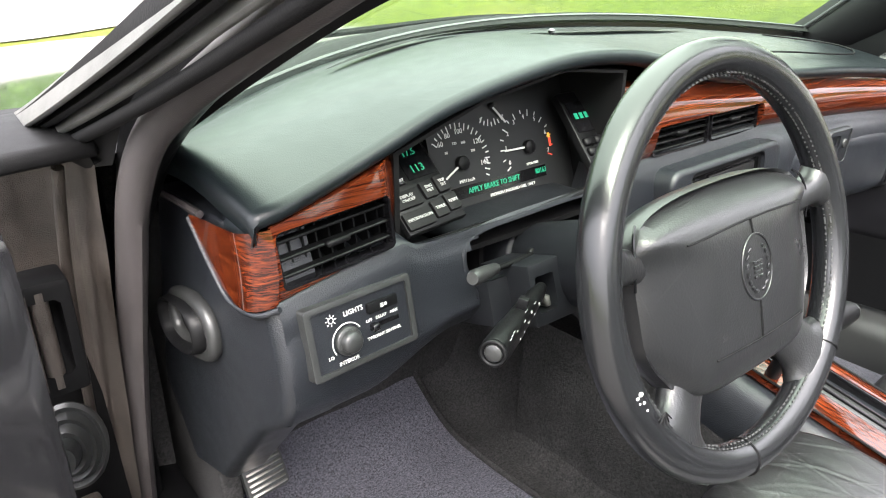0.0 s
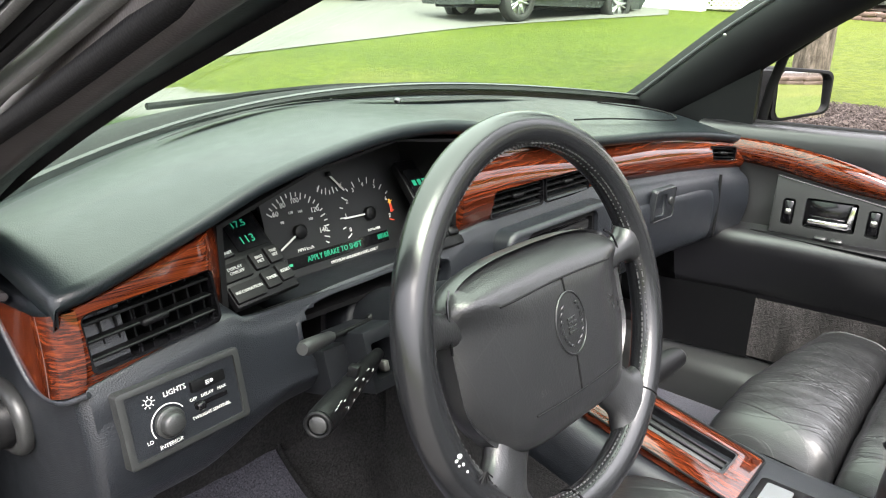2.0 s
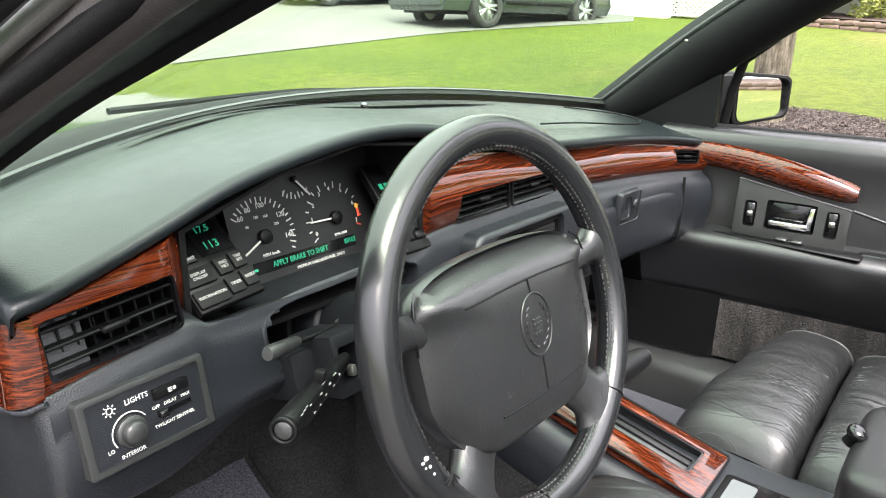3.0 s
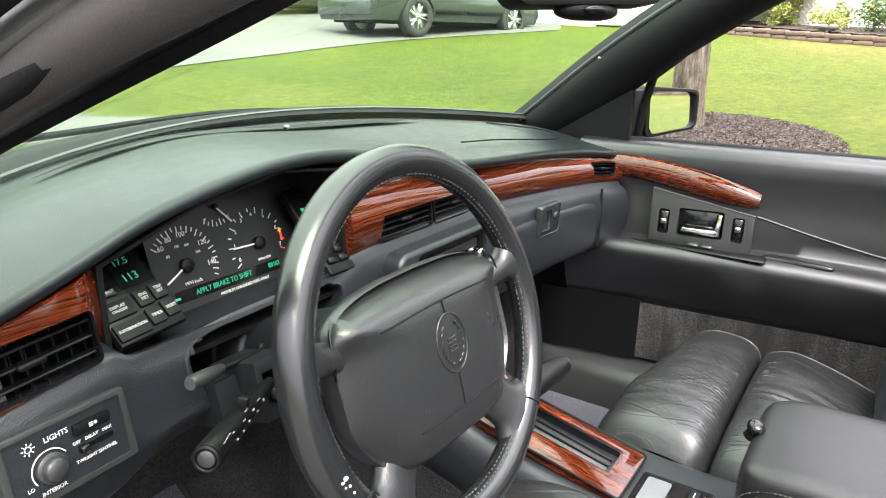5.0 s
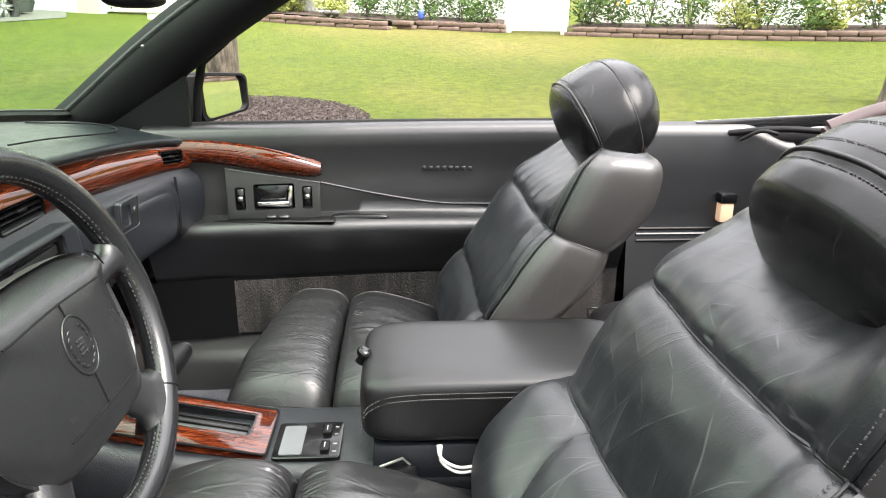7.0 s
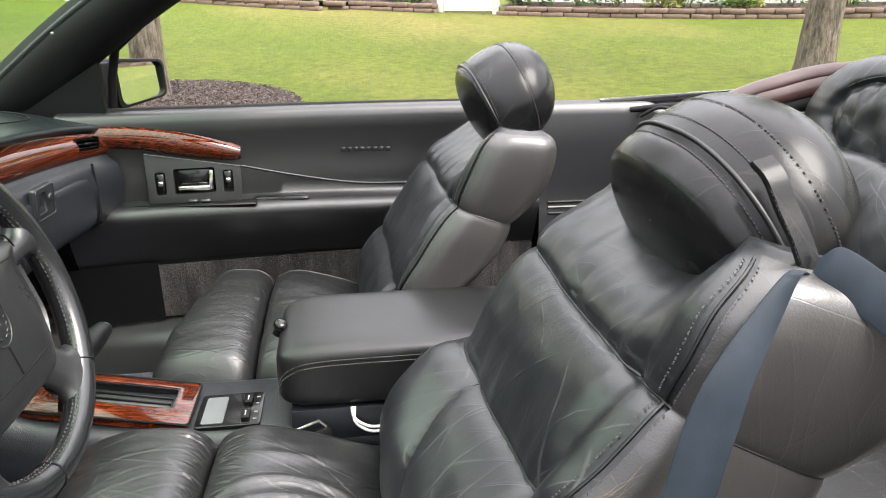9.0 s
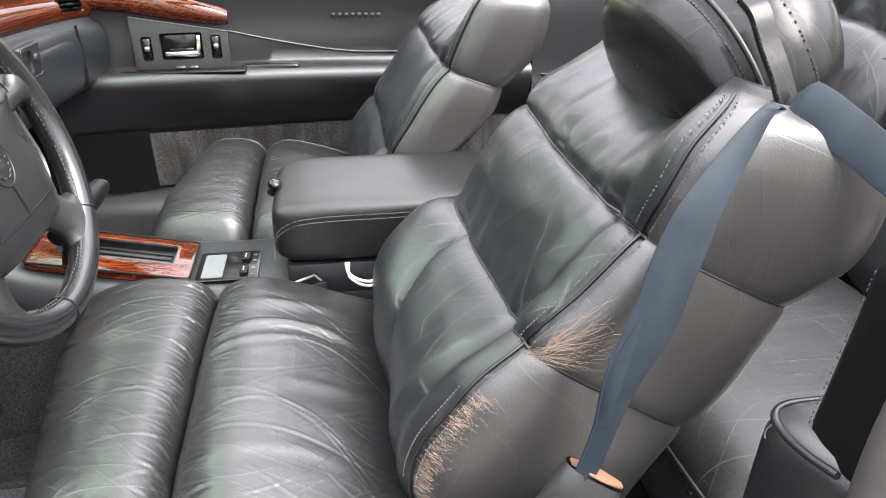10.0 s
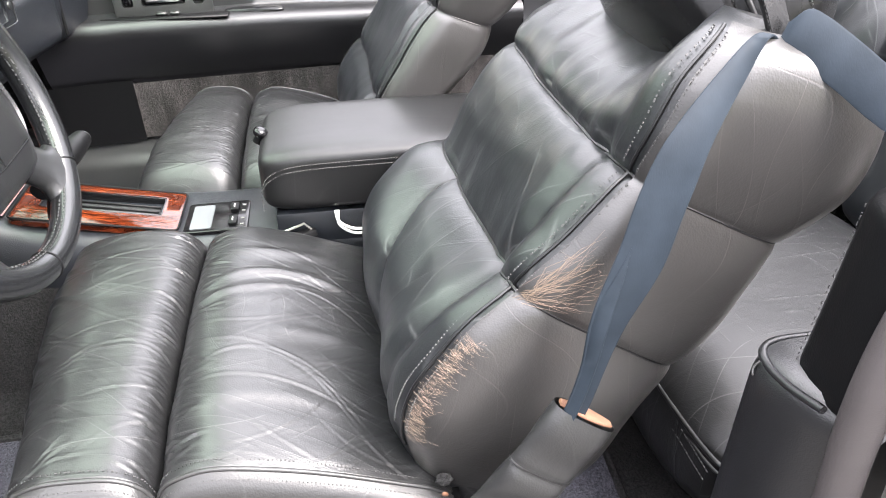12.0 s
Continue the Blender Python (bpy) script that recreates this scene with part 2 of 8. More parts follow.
def lawn_material():
    m = Mat("lawn", 0.85, spec=0.2)
    blades = m.noise(95, 4.0, 0.75)
    broad = m.noise(0.45, 4.0, 0.6)
    dry = m.noise(0.22, 3.0, 0.55, at=m.where((0.55, 1.0, 1.0)))
    c = m.ramp(blades, (0.30, (0.024, 0.044, 0.002)), (0.50, (0.058, 0.084, 0.0035)), (0.72, (0.112, 0.132, 0.008)))
    c = m.mix(m.ramp(broad, (0.38, (0, 0, 0)), (0.66, (0.55, 0.55, 0.55))), c, (0.092, 0.112, 0.006))
    c = m.mix(m.ramp(dry, (0.55, (0, 0, 0)), (0.74, (0.6, 0.6, 0.6))), c, (0.16, 0.130, 0.042))
    tufts = m.noise(9.0, 5.0, 0.7, at=m.where((1.0, 1.0, 1.0)))
    c = m.mix(1.0, c, m.ramp(tufts, (0.30, (0.62, 0.66, 0.62)), (0.50, (1.0, 1.0, 1.0)), (0.70, (1.38, 1.30, 1.25))), "MULTIPLY")
    m.colour(c).bump(blades, 0.03, 0.8)
    m.bump(tufts, 0.06, 0.6)
    return m.m


def concrete_material():
    m = Mat("pale concrete", 0.85, spec=0.25)
    m.colour(m.mix(m.noise(0.8, 5), (0.098, 0.094, 0.088), (0.130, 0.126, 0.118))).bump(m.noise(60, 4), 0.004, 0.5)
    return m.m


def bark_material():
    m = Mat("bark", 0.95, spec=0.1)
    rough = m.noise(1.0, 6, 0.75, at=m.where((22, 22, 6)))
    c = m.ramp(rough, (0.32, (0.026, 0.023, 0.017)), (0.5, (0.095, 0.082, 0.062)), (0.7, (0.20, 0.172, 0.135)))
    m.colour(c).bump(rough, 0.03, 0.9)
    return m.m


def chips_material():
    m = Mat("bark mulch", 0.95, spec=0.1)
    info = m.node("ShaderNodeNewGeometry")
    m.colour(m.ramp(info.outputs["Random Per Island"], (0.0, (0.022, 0.018, 0.016)), (0.5, (0.058, 0.048, 0.044)), (1.0, (0.12, 0.100, 0.092))))
    return m.m


def leaf_material(name, low, high):
    m = Mat(name, 0.6, spec=0.3)
    info = m.node("ShaderNodeNewGeometry")
    m.colour(m.ramp(info.outputs["Random Per Island"], (0.0, low), (1.0, high)))
    m.b.inputs["Transmission Weight"].default_value = 0.0
    return m.m


LAWN = lawn_material()
CONCRETE = concrete_material()
BARK = bark_material()
CHIPS = chips_material()
SOIL = carpet("dark soil", (0.045, 0.034, 0.028), (0.13, 0.10, 0.085), 30, 0.02)
LEAF = leaf_material("shrub leaf", (0.035, 0.08, 0.018), (0.12, 0.20, 0.045))
LEAF_PALE = leaf_material("pale shrub leaf", (0.16, 0.20, 0.04), (0.38, 0.40, 0.11))
PETAL = leaf_material("yellow petal", (0.75, 0.42, 0.02), (0.85, 0.60, 0.05))
FENCE = plain("white vinyl fence", (0.80, 0.80, 0.77), 0.45, grain=0.0, spread=0.04)
SIDING = plain("white siding", (0.78, 0.78, 0.75), 0.5, grain=0.0, spread=0.04)
TRIM = plain("beige trim", (0.55, 0.46, 0.38), 0.6, grain=0.0, spread=0.1)
EDGING = plain("brown edging stone", (0.13, 0.088, 0.066), 0.9, grain=0.004, spread=0.45)
PAINT = plain("dark green grey car paint", (0.050, 0.062, 0.060), 0.22, 0.2, grain=0.0, coat=0.8)
BLACKPAINT = plain("black car paint", (0.010, 0.010, 0.011), 0.14, 0.0, grain=0.0, coat=1.0)
TYRE = plain("tyre rubber", (0.018, 0.018, 0.018), 0.8)
ALLOY = plain("silver alloy", (0.55, 0.56, 0.57), 0.3, 0.9, grain=0.0)
DARKGLASS = plain("dark tinted glass", (0.012, 0.016, 0.016), 0.06, grain=0.0)
RUST = plain("rusty painted metal", (0.066, 0.055, 0.047), 0.34, 0.3, grain=0.004, spread=0.95)

# ---- building tools ----
def thing(name, label, category, at=(0, 0, 0), group="", kind=""):
    ob = new(name)
    ob.empty_display_size = 0.05
    ob.location = at
    return tagged(ob, label, category, group, kind)


def part(name, bm, material, parent=None, label="", smooth=True, kind=""):
    """Links a bmesh, in world metres, as one mesh object."""
    me = bpy.data.meshes.new(name)
    bmesh.ops.recalc_face_normals(bm, faces=bm.faces[:])
    for f in bm.faces:
        f.smooth = smooth
    if smooth:
        for e in bm.edges:
            e.smooth = e.calc_face_angle(0.0) < 0.95
    bm.to_mesh(me)
    bm.free()
    for m in material if isinstance(material, (list, tuple)) else (material,):
        me.materials.append(m)
    ob = new(name, me)
    if parent is not None:
        ob.parent = parent
        base = Vector((0, 0, 0))
        up = parent
        while up is not None:
            base += up.location
            up = up.parent
        ob.location = -base
    return tagged(ob, label, kind=kind)


def grid(rows, closed_rows=False, closed_cols=False, caps=False):
    """A quad mesh through a list of equally long rows of points."""
    bm = bmesh.new()
    vs = [[bm.verts.new(p) for p in r] for r in rows]
    n, k = len(vs), len(vs[0])
    for i in range(n if closed_rows else n - 1):
        for j in range(k if closed_cols else k - 1):
            q = (vs[i][j], vs[(i + 1) % n][j], vs[(i + 1) % n][(j + 1) % k], vs[i][(j + 1) % k])
            try:
                bm.faces.new(q)
            except ValueError:
                pass
    if caps:
        bm.faces.new(vs[0])
        bm.faces.new(list(reversed(vs[-1])))
    return bm


def smoothstep(a, b, x):
    t = min(1.0, max(0.0, (x - a) / (b - a)))
    return t * t * (3 - 2 * t)


def lerp(table, x):
    """A smooth curve through rows (x, values...)."""
    if x <= table[0][0]:
        return table[0][1:]
    if x >= table[-1][0]:
        return table[-1][1:]
    for i in range(len(table) - 1):
        a, b = table[i], table[i + 1]
        if a[0] <= x <= b[0]:
            t = (x - a[0]) / (b[0] - a[0])
            p = table[i - 1] if i else a
            q = table[i + 2] if i + 2 < len(table) else b
            h = b[0] - a[0]
            out = []
            for k in range(1, len(a)):
                m0 = (b[k] - p[k]) / (b[0] - p[0]) * h if i else b[k] - a[k]
                m1 = (q[k] - a[k]) / (q[0] - a[0]) * h if i + 2 < len(table) else b[k] - a[k]
                out.append((2 * t**3 - 3 * t**2 + 1) * a[k] + (t**3 - 2 * t**2 + t) * m0
                           + (-2 * t**3 + 3 * t**2) * b[k] + (t**3 - t**2) * m1)
            return tuple(out)


def curve(points, n):
    """n points on a smooth line through points."""
    pts = [Vector(p) for p in points]
    table = [(float(i), *p) for i, p in enumerate(pts)]
    return [Vector(lerp(table, (len(pts) - 1) * k / (n - 1))) for k in range(n)]


def tube(points, radius, sides=10, closed=False, flat=1.0, caps=True):
    """A tube along points; radius is a number or a list."""
    pts = [Vector(p) for p in points]
    n = len(pts)
    rad = radius if isinstance(radius, (list, tuple)) else [radius] * n
    rows = []
    side = None
    for i, p in enumerate(pts):
        a = pts[i - 1] if i or closed else p
        b = pts[(i + 1) % n] if i < n - 1 or closed else p
        d = (b - a).normalized()
        if side is None:
            side = d.orthogonal().normalized()
        side = (side - d * side.dot(d)).normalized()
        up = d.cross(side)
        rows.append([p + rad[i] * (math.cos(2 * math.pi * j / sides) * side + flat * math.sin(2 * math.pi * j / sides) * up) for j in range(sides)])
    return grid(rows, closed_rows=closed, closed_cols=True, caps=caps and not closed)


def strap(points, across, thick=0.002):
    """A flat band along points; across: one half-width vector a point."""
    rows = []
    pts = [Vector(p) for p in points]
    n = len(pts)
    for i, p in enumerate(pts):
        d = (pts[min(n - 1, i + 1)] - pts[max(0, i - 1)]).normalized()
        w = Vector(across[i])
        nrm = d.cross(w).normalized() * thick
        rows.append([p - w - nrm * 0.3, p - w * 0.9 - nrm, p + w * 0.9 - nrm, p + w - nrm * 0.3, p + w + nrm * 0.3, p + w * 0.9 + nrm, p - w * 0.9 + nrm, p - w + nrm * 0.3])
    return grid(rows, closed_cols=True, caps=True)


def box(x0, x1, y0, y1, z0, z1, bevel=0.0, seg=2, m=None):
    bm = bmesh.new()
    bmesh.ops.create_cube(bm, size=1.0)
    bmesh.ops.scale(bm, vec=(x1 - x0, y1 - y0, z1 - z0), verts=bm.verts)
    bmesh.ops.translate(bm, vec=((x0 + x1) / 2, (y0 + y1) / 2, (z0 + z1) / 2), verts=bm.verts)
    if bevel:
        bmesh.ops.bevel(bm, geom=bm.edges[:], offset=bevel, segments=seg, profile=0.6, affect="EDGES")
    if m is not None:
        bm.transform(m)
    return bm


def slab(outline, depth, bevel=0.0, seg=2, m=None):
    """A plate with a given outline in its own x, z plane, depth along y (front at y = 0, back at y = depth)."""
    bm = bmesh.new()
    f = bm.faces.new([bm.verts.new((x, 0, z)) for x, z in outline])
    r = bmesh.ops.extrude_face_region(bm, geom=[f])
    bmesh.ops.translate(bm, vec=(0, depth, 0), verts=[v for v in r["geom"] if isinstance(v, bmesh.types.BMVert)])
    if bevel:
        front = [e for e in bm.edges if all(abs(v.co.y) < 1e-7 for v in e.verts)]
        bmesh.ops.bevel(bm, geom=front, offset=bevel, segments=seg, profile=0.6, affect="EDGES")
    if m is not None:
        bm.transform(m)
    return bm


def rounded(w, h, r, n=5, cx=0.0, cz=0.0):
    """The outline of a rounded rectangle."""
    pts = []
    for sx, sz, a0 in ((1, 1, 0), (-1, 1, 90), (-1, -1, 180), (1, -1, 270)):
        for k in range(n + 1):
            a = radians(a0 + 90 * k / n)
            pts.append((cx + sx * (w / 2 - r) + r * math.cos(a), cz + sz * (h / 2 - r) + r * math.sin(a)))
    return pts


def pad(centre, half, power=(4, 4, 4), turn=(0, 0, 0), n=40, k=24, shape=None):
    """A cushion: a rounded block with full sides. shape may move its points."""
    def pw(c, e):
        return math.copysign(abs(c) ** (2.0 / e), c)
    rows = []
    rot = Euler([radians(a) for a in turn]).to_matrix()
    for i in range(1, k):
        ph = -math.pi / 2 + math.pi * i / k
        row = []
        for j in range(n):
            th = 2 * math.pi * j / n
            p = Vector((pw(math.cos(ph), power[2]) * pw(math.cos(th), power[0]),
                        pw(math.cos(ph), power[2]) * pw(math.sin(th), power[1]), pw(math.sin(ph), power[2])))
            if shape:
                p = shape(p)
            row.append(rot @ Vector((p.x * half[0], p.y * half[1], p.z * half[2])) + Vector(centre))
        rows.append(row)
    return grid(rows, closed_cols=True, caps=True)


def disc(radius, depth, n=28, bevel=0.0, m=None, top=None):
    """A short cylinder, front face at y = 0 towards -y."""
    top = radius if top is None else top
    rows = []
    prof = [(0.0, 0.0), (top - bevel, 0.0), (top, bevel), (radius, depth), (0.0, depth)] if bevel else [(0.0, 0.0), (top, 0.0), (radius, depth), (0.0, depth)]
    for r, y in prof:
        rows.append([(max(r, 1e-5) * math.cos(2 * math.pi * j / n), y, max(r, 1e-5) * math.sin(2 * math.pi * j / n)) for j in range(n)])
    bm = grid(rows, closed_cols=True)
    bmesh.ops.remove_doubles(bm, verts=bm.verts[:], dist=1e-4)
    if m is not None:
        bm.transform(m)
    return bm


def carve(bm, *cutters):
    """bm with the cutters' room taken out of it."""
    me = bpy.data.meshes.new("carved")
    bmesh.ops.recalc_face_normals(bm, faces=bm.faces[:])
    bm.to_mesh(me)
    ob = new("carved", me)
    used = []
    for c in cutters:
        cm = bpy.data.meshes.new("cutter")
        bmesh.ops.recalc_face_normals(c, faces=c.faces[:])
        c.to_mesh(cm)
        c.free()
        co = new("cutter", cm)
        used.append(co)
        mod = ob.modifiers.new("cut", "BOOLEAN")
        mod.operation, mod.solver, mod.object = "DIFFERENCE", "EXACT", co
    bpy.context.view_layer.update()
    done = bpy.data.meshes.new_from_object(ob.evaluated_get(bpy.context.evaluated_depsgraph_get()))
    bm.clear()
    bm.from_mesh(done)
    for o in (ob, *used):
        bpy.data.objects.remove(o)
    return bm


def merge(*bms):
    out = bmesh.new()
    for b in bms:
        me = bpy.data.meshes.new("merge")
        b.to_mesh(me)
        b.free()
        out.from_mesh(me)
        bpy.data.meshes.remove(me)
    return out


def frame_of(origin, right, up):
    """A pose whose x is right, z is up and y points into the surface (away from the viewer)."""
    x = Vector(right).normalized()
    z = Vector(up)
    z = (z - x * z.dot(x)).normalized()
    y = z.cross(x)
    return Matrix.Translation(origin) @ Matrix((x, y, z)).transposed().to_4x4()


def lettering(body, size, m, material, parent, name="lettering", align="CENTER", deep=0.0003, wide=1.0):
    """Words on the x, z plane of the pose m, facing its -y."""
    c = bpy.data.curves.new(name, "FONT")
    c.body, c.size, c.align_x, c.align_y, c.extrude, c.resolution_u = body, size, align, "CENTER", deep, 2
    ob = new(name, c)
    bpy.context.view_layer.update()
    me = bpy.data.meshes.new_from_object(ob.evaluated_get(bpy.context.evaluated_depsgraph_get()))
    bpy.data.objects.remove(ob)
    bm = bmesh.new()
    bm.from_mesh(me)
    bm.transform(m @ pose(0, -deep, 0, 90, 0, 0) @ Matrix.Diagonal((wide, 1, 1, 1)))
    return part(name, bm, material, parent, smooth=False)


def stitches(points, parent, step=0.007, size=0.0011, material=None, name="stitching"):
    """A row of short threads along points, joined into one part."""
    pts = [Vector(p) for p in points]
    out = bmesh.new()
    left = 0.0
    for a, b in zip(pts, pts[1:]):
        d = b - a
        length = d.length
        if length < 1e-6:
            continue
        d.normalize()
        s = left
        while s < length:
            p = a + d * s
            q = a + d * min(length, s + step * 0.62)
            u = d.orthogonal().normalized()
            v = d.cross(u)
            ring = [[e + size * (math.cos(t) * u + math.sin(t) * v) for t in (0.8, 2.4, 3.9, 5.5)] for e in (p, q)]
            vs = [[out.verts.new(w) for w in r] for r in ring]
            for j in range(4):
                out.faces.new((vs[0][j], vs[0][(j + 1) % 4], vs[1][(j + 1) % 4], vs[1][j]))
            out.faces.new(vs[0])
            out.faces.new(vs[1][::-1])
            s += step
        left = s - length
    return part(name, out, material or STITCH, parent, smooth=False)


# ---- ground and garden ----
STAND = Vector((-0.95, -0.30, 0.0))


def ground_z(x, y):
    r = math.hypot(x - STAND.x, y - STAND.y)
    return 0.09 * 0.6 * math.log1p(math.exp(min(60.0, (r - 2.5) / 0.6))) if r < 60 else 0.09 * 57.5


def place(azimuth, r, up=0.0):
    """A place on the ground, by compass degrees from straight ahead and distance."""
    x = STAND.x + r * math.sin(radians(azimuth))
    y = STAND.y + r * math.cos(radians(azimuth))
    return Vector((x, y, ground_z(x, y) + up))


def build_ground():
    radii = [0.01] + [0.5 * k for k in range(1, 61)] + [35, 42, 52, 70, 100, 160, 300, 700, 2000]
    rows = [[place(360 * j / 120, r) for j in range(120)] for r in radii]
    g = part("ground", grid(rows, closed_cols=True, caps=False), LAWN, smooth=True)
    tagged(g, "mown green lawn with dry yellowish patches", "lawn", kind="structure")

    def front(x):
        return 6.0 + 0.02 * x
    rows = []
    for i in range(61):
        y = -14 + (i / 60) * 20
        left, right = -7.0, 1.35 + 1.2 * smoothstep(2.5, 5.5, y)
        rows.append([Vector((left + (right - left) * k / 24, y, ground_z(left + (right - left) * k / 24, y) + 0.012)) for k in range(25)])
    d = part("pavement_near", grid(rows), CONCRETE)
    tagged(d, "pale concrete drive under the parked car", "driveway", kind="structure")
    edge = [(-70, 7.0), (-20, 6.6), (8, 6.8), (20, 7.7), (31, 8.95), (38, 10.0), (44.5, 11.2), (52, 13.0), (58, 14.3), (63, 15.4), (66, 16.2)]
    rows = []
    for k in range(69):
        a = -70 + 2 * k
        r0 = lerp(edge, a)[0]
        r1 = 42 - 24 * smoothstep(40, 66, a)
        rows.append([place(a, r0 + (r1 - r0) * (j / 24) ** 1.4, 0.012) for j in range(25)])
    d = part("pavement_far", grid(rows), CONCRETE)
    tagged(d, "wide pale concrete driveway curving round the lawn", "driveway", kind="structure")


def leaf_cloud(rng, clumps, size, per, spread):
    """Many small bent leaves round given centres, joined."""
    verts, faces = [], []
    for c, rad in clumps:
        for _ in range(per):
            d = Vector((rng.gauss(0, 1), rng.gauss(0, 1), rng.gauss(0, 1))).normalized() * rad * rng.random() ** 0.4
            p = Vector(c) + d
            s = size * rng.uniform(0.6, 1.3)
            u = Vector((rng.gauss(0, 1), rng.gauss(0, 1), rng.gauss(0, 0.6))).normalized()
            v = u.orthogonal().normalized()
            v.rotate(Matrix.Rotation(rng.uniform(0, 6.28), 3, u))
            w = u.cross(v) * s * spread
            k = len(verts)
            verts += [p - u * s, p - w * 0.8, p + v * s * 0.25, p + w * 0.8, p + u * s]
            faces += [(k, k + 1, k + 2), (k, k + 2, k + 3), (k + 1, k + 4, k + 2), (k + 2, k + 4, k + 3)]
    me = bpy.data.meshes.new("leaves")
    me.from_pydata(verts, [], faces)
    bm = bmesh.new()
    bm.from_mesh(me)
    return bm


def garden_tree(at, dia, lean, seed, label):
    rng = random.Random(seed)
    t = thing("garden_tree", label, "tree", at, group="garden trees")
    top = Vector(at) + Vector((lean[0], lean[1], 4.2))
    axis = curve([Vector(at) - Vector((0, 0, 0.1)), Vector(at) + Vector((lean[0] * 0.2, lean[1] * 0.2, 0.9)), Vector(at) + Vector((lean[0] * 0.6, lean[1] * 0.6, 2.5)), top], 26)
    rows = []
    for i, p in enumerate(axis):
        h = i / 25
        r0 = dia / 2 * (1.0 - 0.42 * h + 0.45 * math.exp(-h * 22))
        rows.append([p + Vector((math.cos(a), math.sin(a), 0)) * r0 * (1 + 0.06 * math.sin(3 * a + seed) + 0.07 * noise.noise((3 * math.cos(a) + seed, 3 * math.sin(a), h * 9))) for a in [2 * math.pi * j / 28 for j in range(28)]])
    part("trunk", grid(rows, closed_cols=True, caps=True), BARK, t)
    clumps = []
    for k in range(9):
        a = k * 2.4
        start = axis[15 + k] if k < 9 else top
        end = start + Vector((math.cos(a) * rng.uniform(1.0, 1.9), math.sin(a) * rng.uniform(1.0, 1.9), rng.uniform(0.9, 1.9)))
        mid = (start + end) / 2 + Vector((0, 0, -0.15))
        part("limb", tube(curve([start, mid, end], 8), [0.06 * (1 - 0.1 * j) for j in range(8)], 8), BARK, t)
        clumps += [(end, 0.75), (mid + Vector((0, 0, 0.5)), 0.55), (end + Vector((rng.uniform(-.5, .5), rng.uniform(-.5, .5), 0.6)), 0.6)]
    part("crown", leaf_cloud(rng, clumps, 0.07, 130, 0.6), LEAF, t, kind="stuff")
    return t


def build_mulch():
    c = place(77.4, 6.25)
    rows = []
    for k in range(13):
        r = 1.08 * k / 12
        rows.append([Vector((c.x + r * math.cos(a) * (1 + 0.05 * math.sin(3 * a)), c.y + r * math.sin(a), 0)) for a in [2 * math.pi * j / 48 for j in range(48)]])
    for r_i, row in enumerate(rows):
        for p in row:
            p.z = ground_z(p.x, p.y) + 0.05 * (1 - (r_i / 12) ** 2) + 0.008
    bed = part("mulch_bed", grid(rows, closed_cols=True), SOIL)
    tagged(bed, "round bed of dark bark mulch at a tree's foot", "mulch bed", kind="structure")
    rng = random.Random(5)
    verts, faces = [], []
    for _ in range(14000):
        a, q = rng.uniform(0, 6.283), 1.10 * rng.random() ** 0.5
        x, y = c.x + q * math.cos(a), c.y + q * math.sin(a)
        p = Vector((x, y, ground_z(x, y) + 0.05 * (1 - (q / 1.08) ** 2) + 0.012 + rng.uniform(0, 0.02)))
        u = Vector((rng.gauss(0, 1), rng.gauss(0, 1), rng.gauss(0, 0.45))).normalized() * rng.uniform(0.007, 0.020)
        v = u.cross(Vector((rng.gauss(0, .4), rng.gauss(0, .4), 1))).normalized() * rng.uniform(0.003, 0.006)
        k = len(verts)
        verts += [p - u - v, p + u - v * 0.7, p + u + v, p - u + v * 0.8, p + Vector((0, 0, 0.008))]
        faces += [(k, k + 1, k + 4), (k + 1, k + 2, k + 4), (k + 2, k + 3, k + 4), (k + 3, k, k + 4)]
    me = bpy.data.meshes.new("mulch_chips")
    me.from_pydata(verts, [], faces)
    bm = bmesh.new()
    bm.from_mesh(me)
    tagged(part("mulch_chips", bm, CHIPS, smooth=False), "dark brown shredded bark chips heaped round a tree", "mulch", kind="stuff")


FENCE_A, FENCE_B = place(79, 16.6), place(150, 15.5)


def along_fence(s, out=0.0):
    """s metres along the garden fence's line, out metres behind it."""
    d = (FENCE_B - FENCE_A)
    d.z = 0
    d.normalize()
    n = Vector((-d.y, d.x, 0))
    p = FENCE_A + d * s + n * out
    return Vector((p.x, p.y, ground_z(p.x, p.y)))


def fence_at(azimuth, out=0.0):
    """How far along the fence a compass direction meets it."""
    best = min((abs(math.degrees(math.atan2(along_fence(0.05 * k, out).x - STAND.x, along_fence(0.05 * k, out).y - STAND.y)) - azimuth), 0.05 * k) for k in range(-60, 560))
    return best[1]


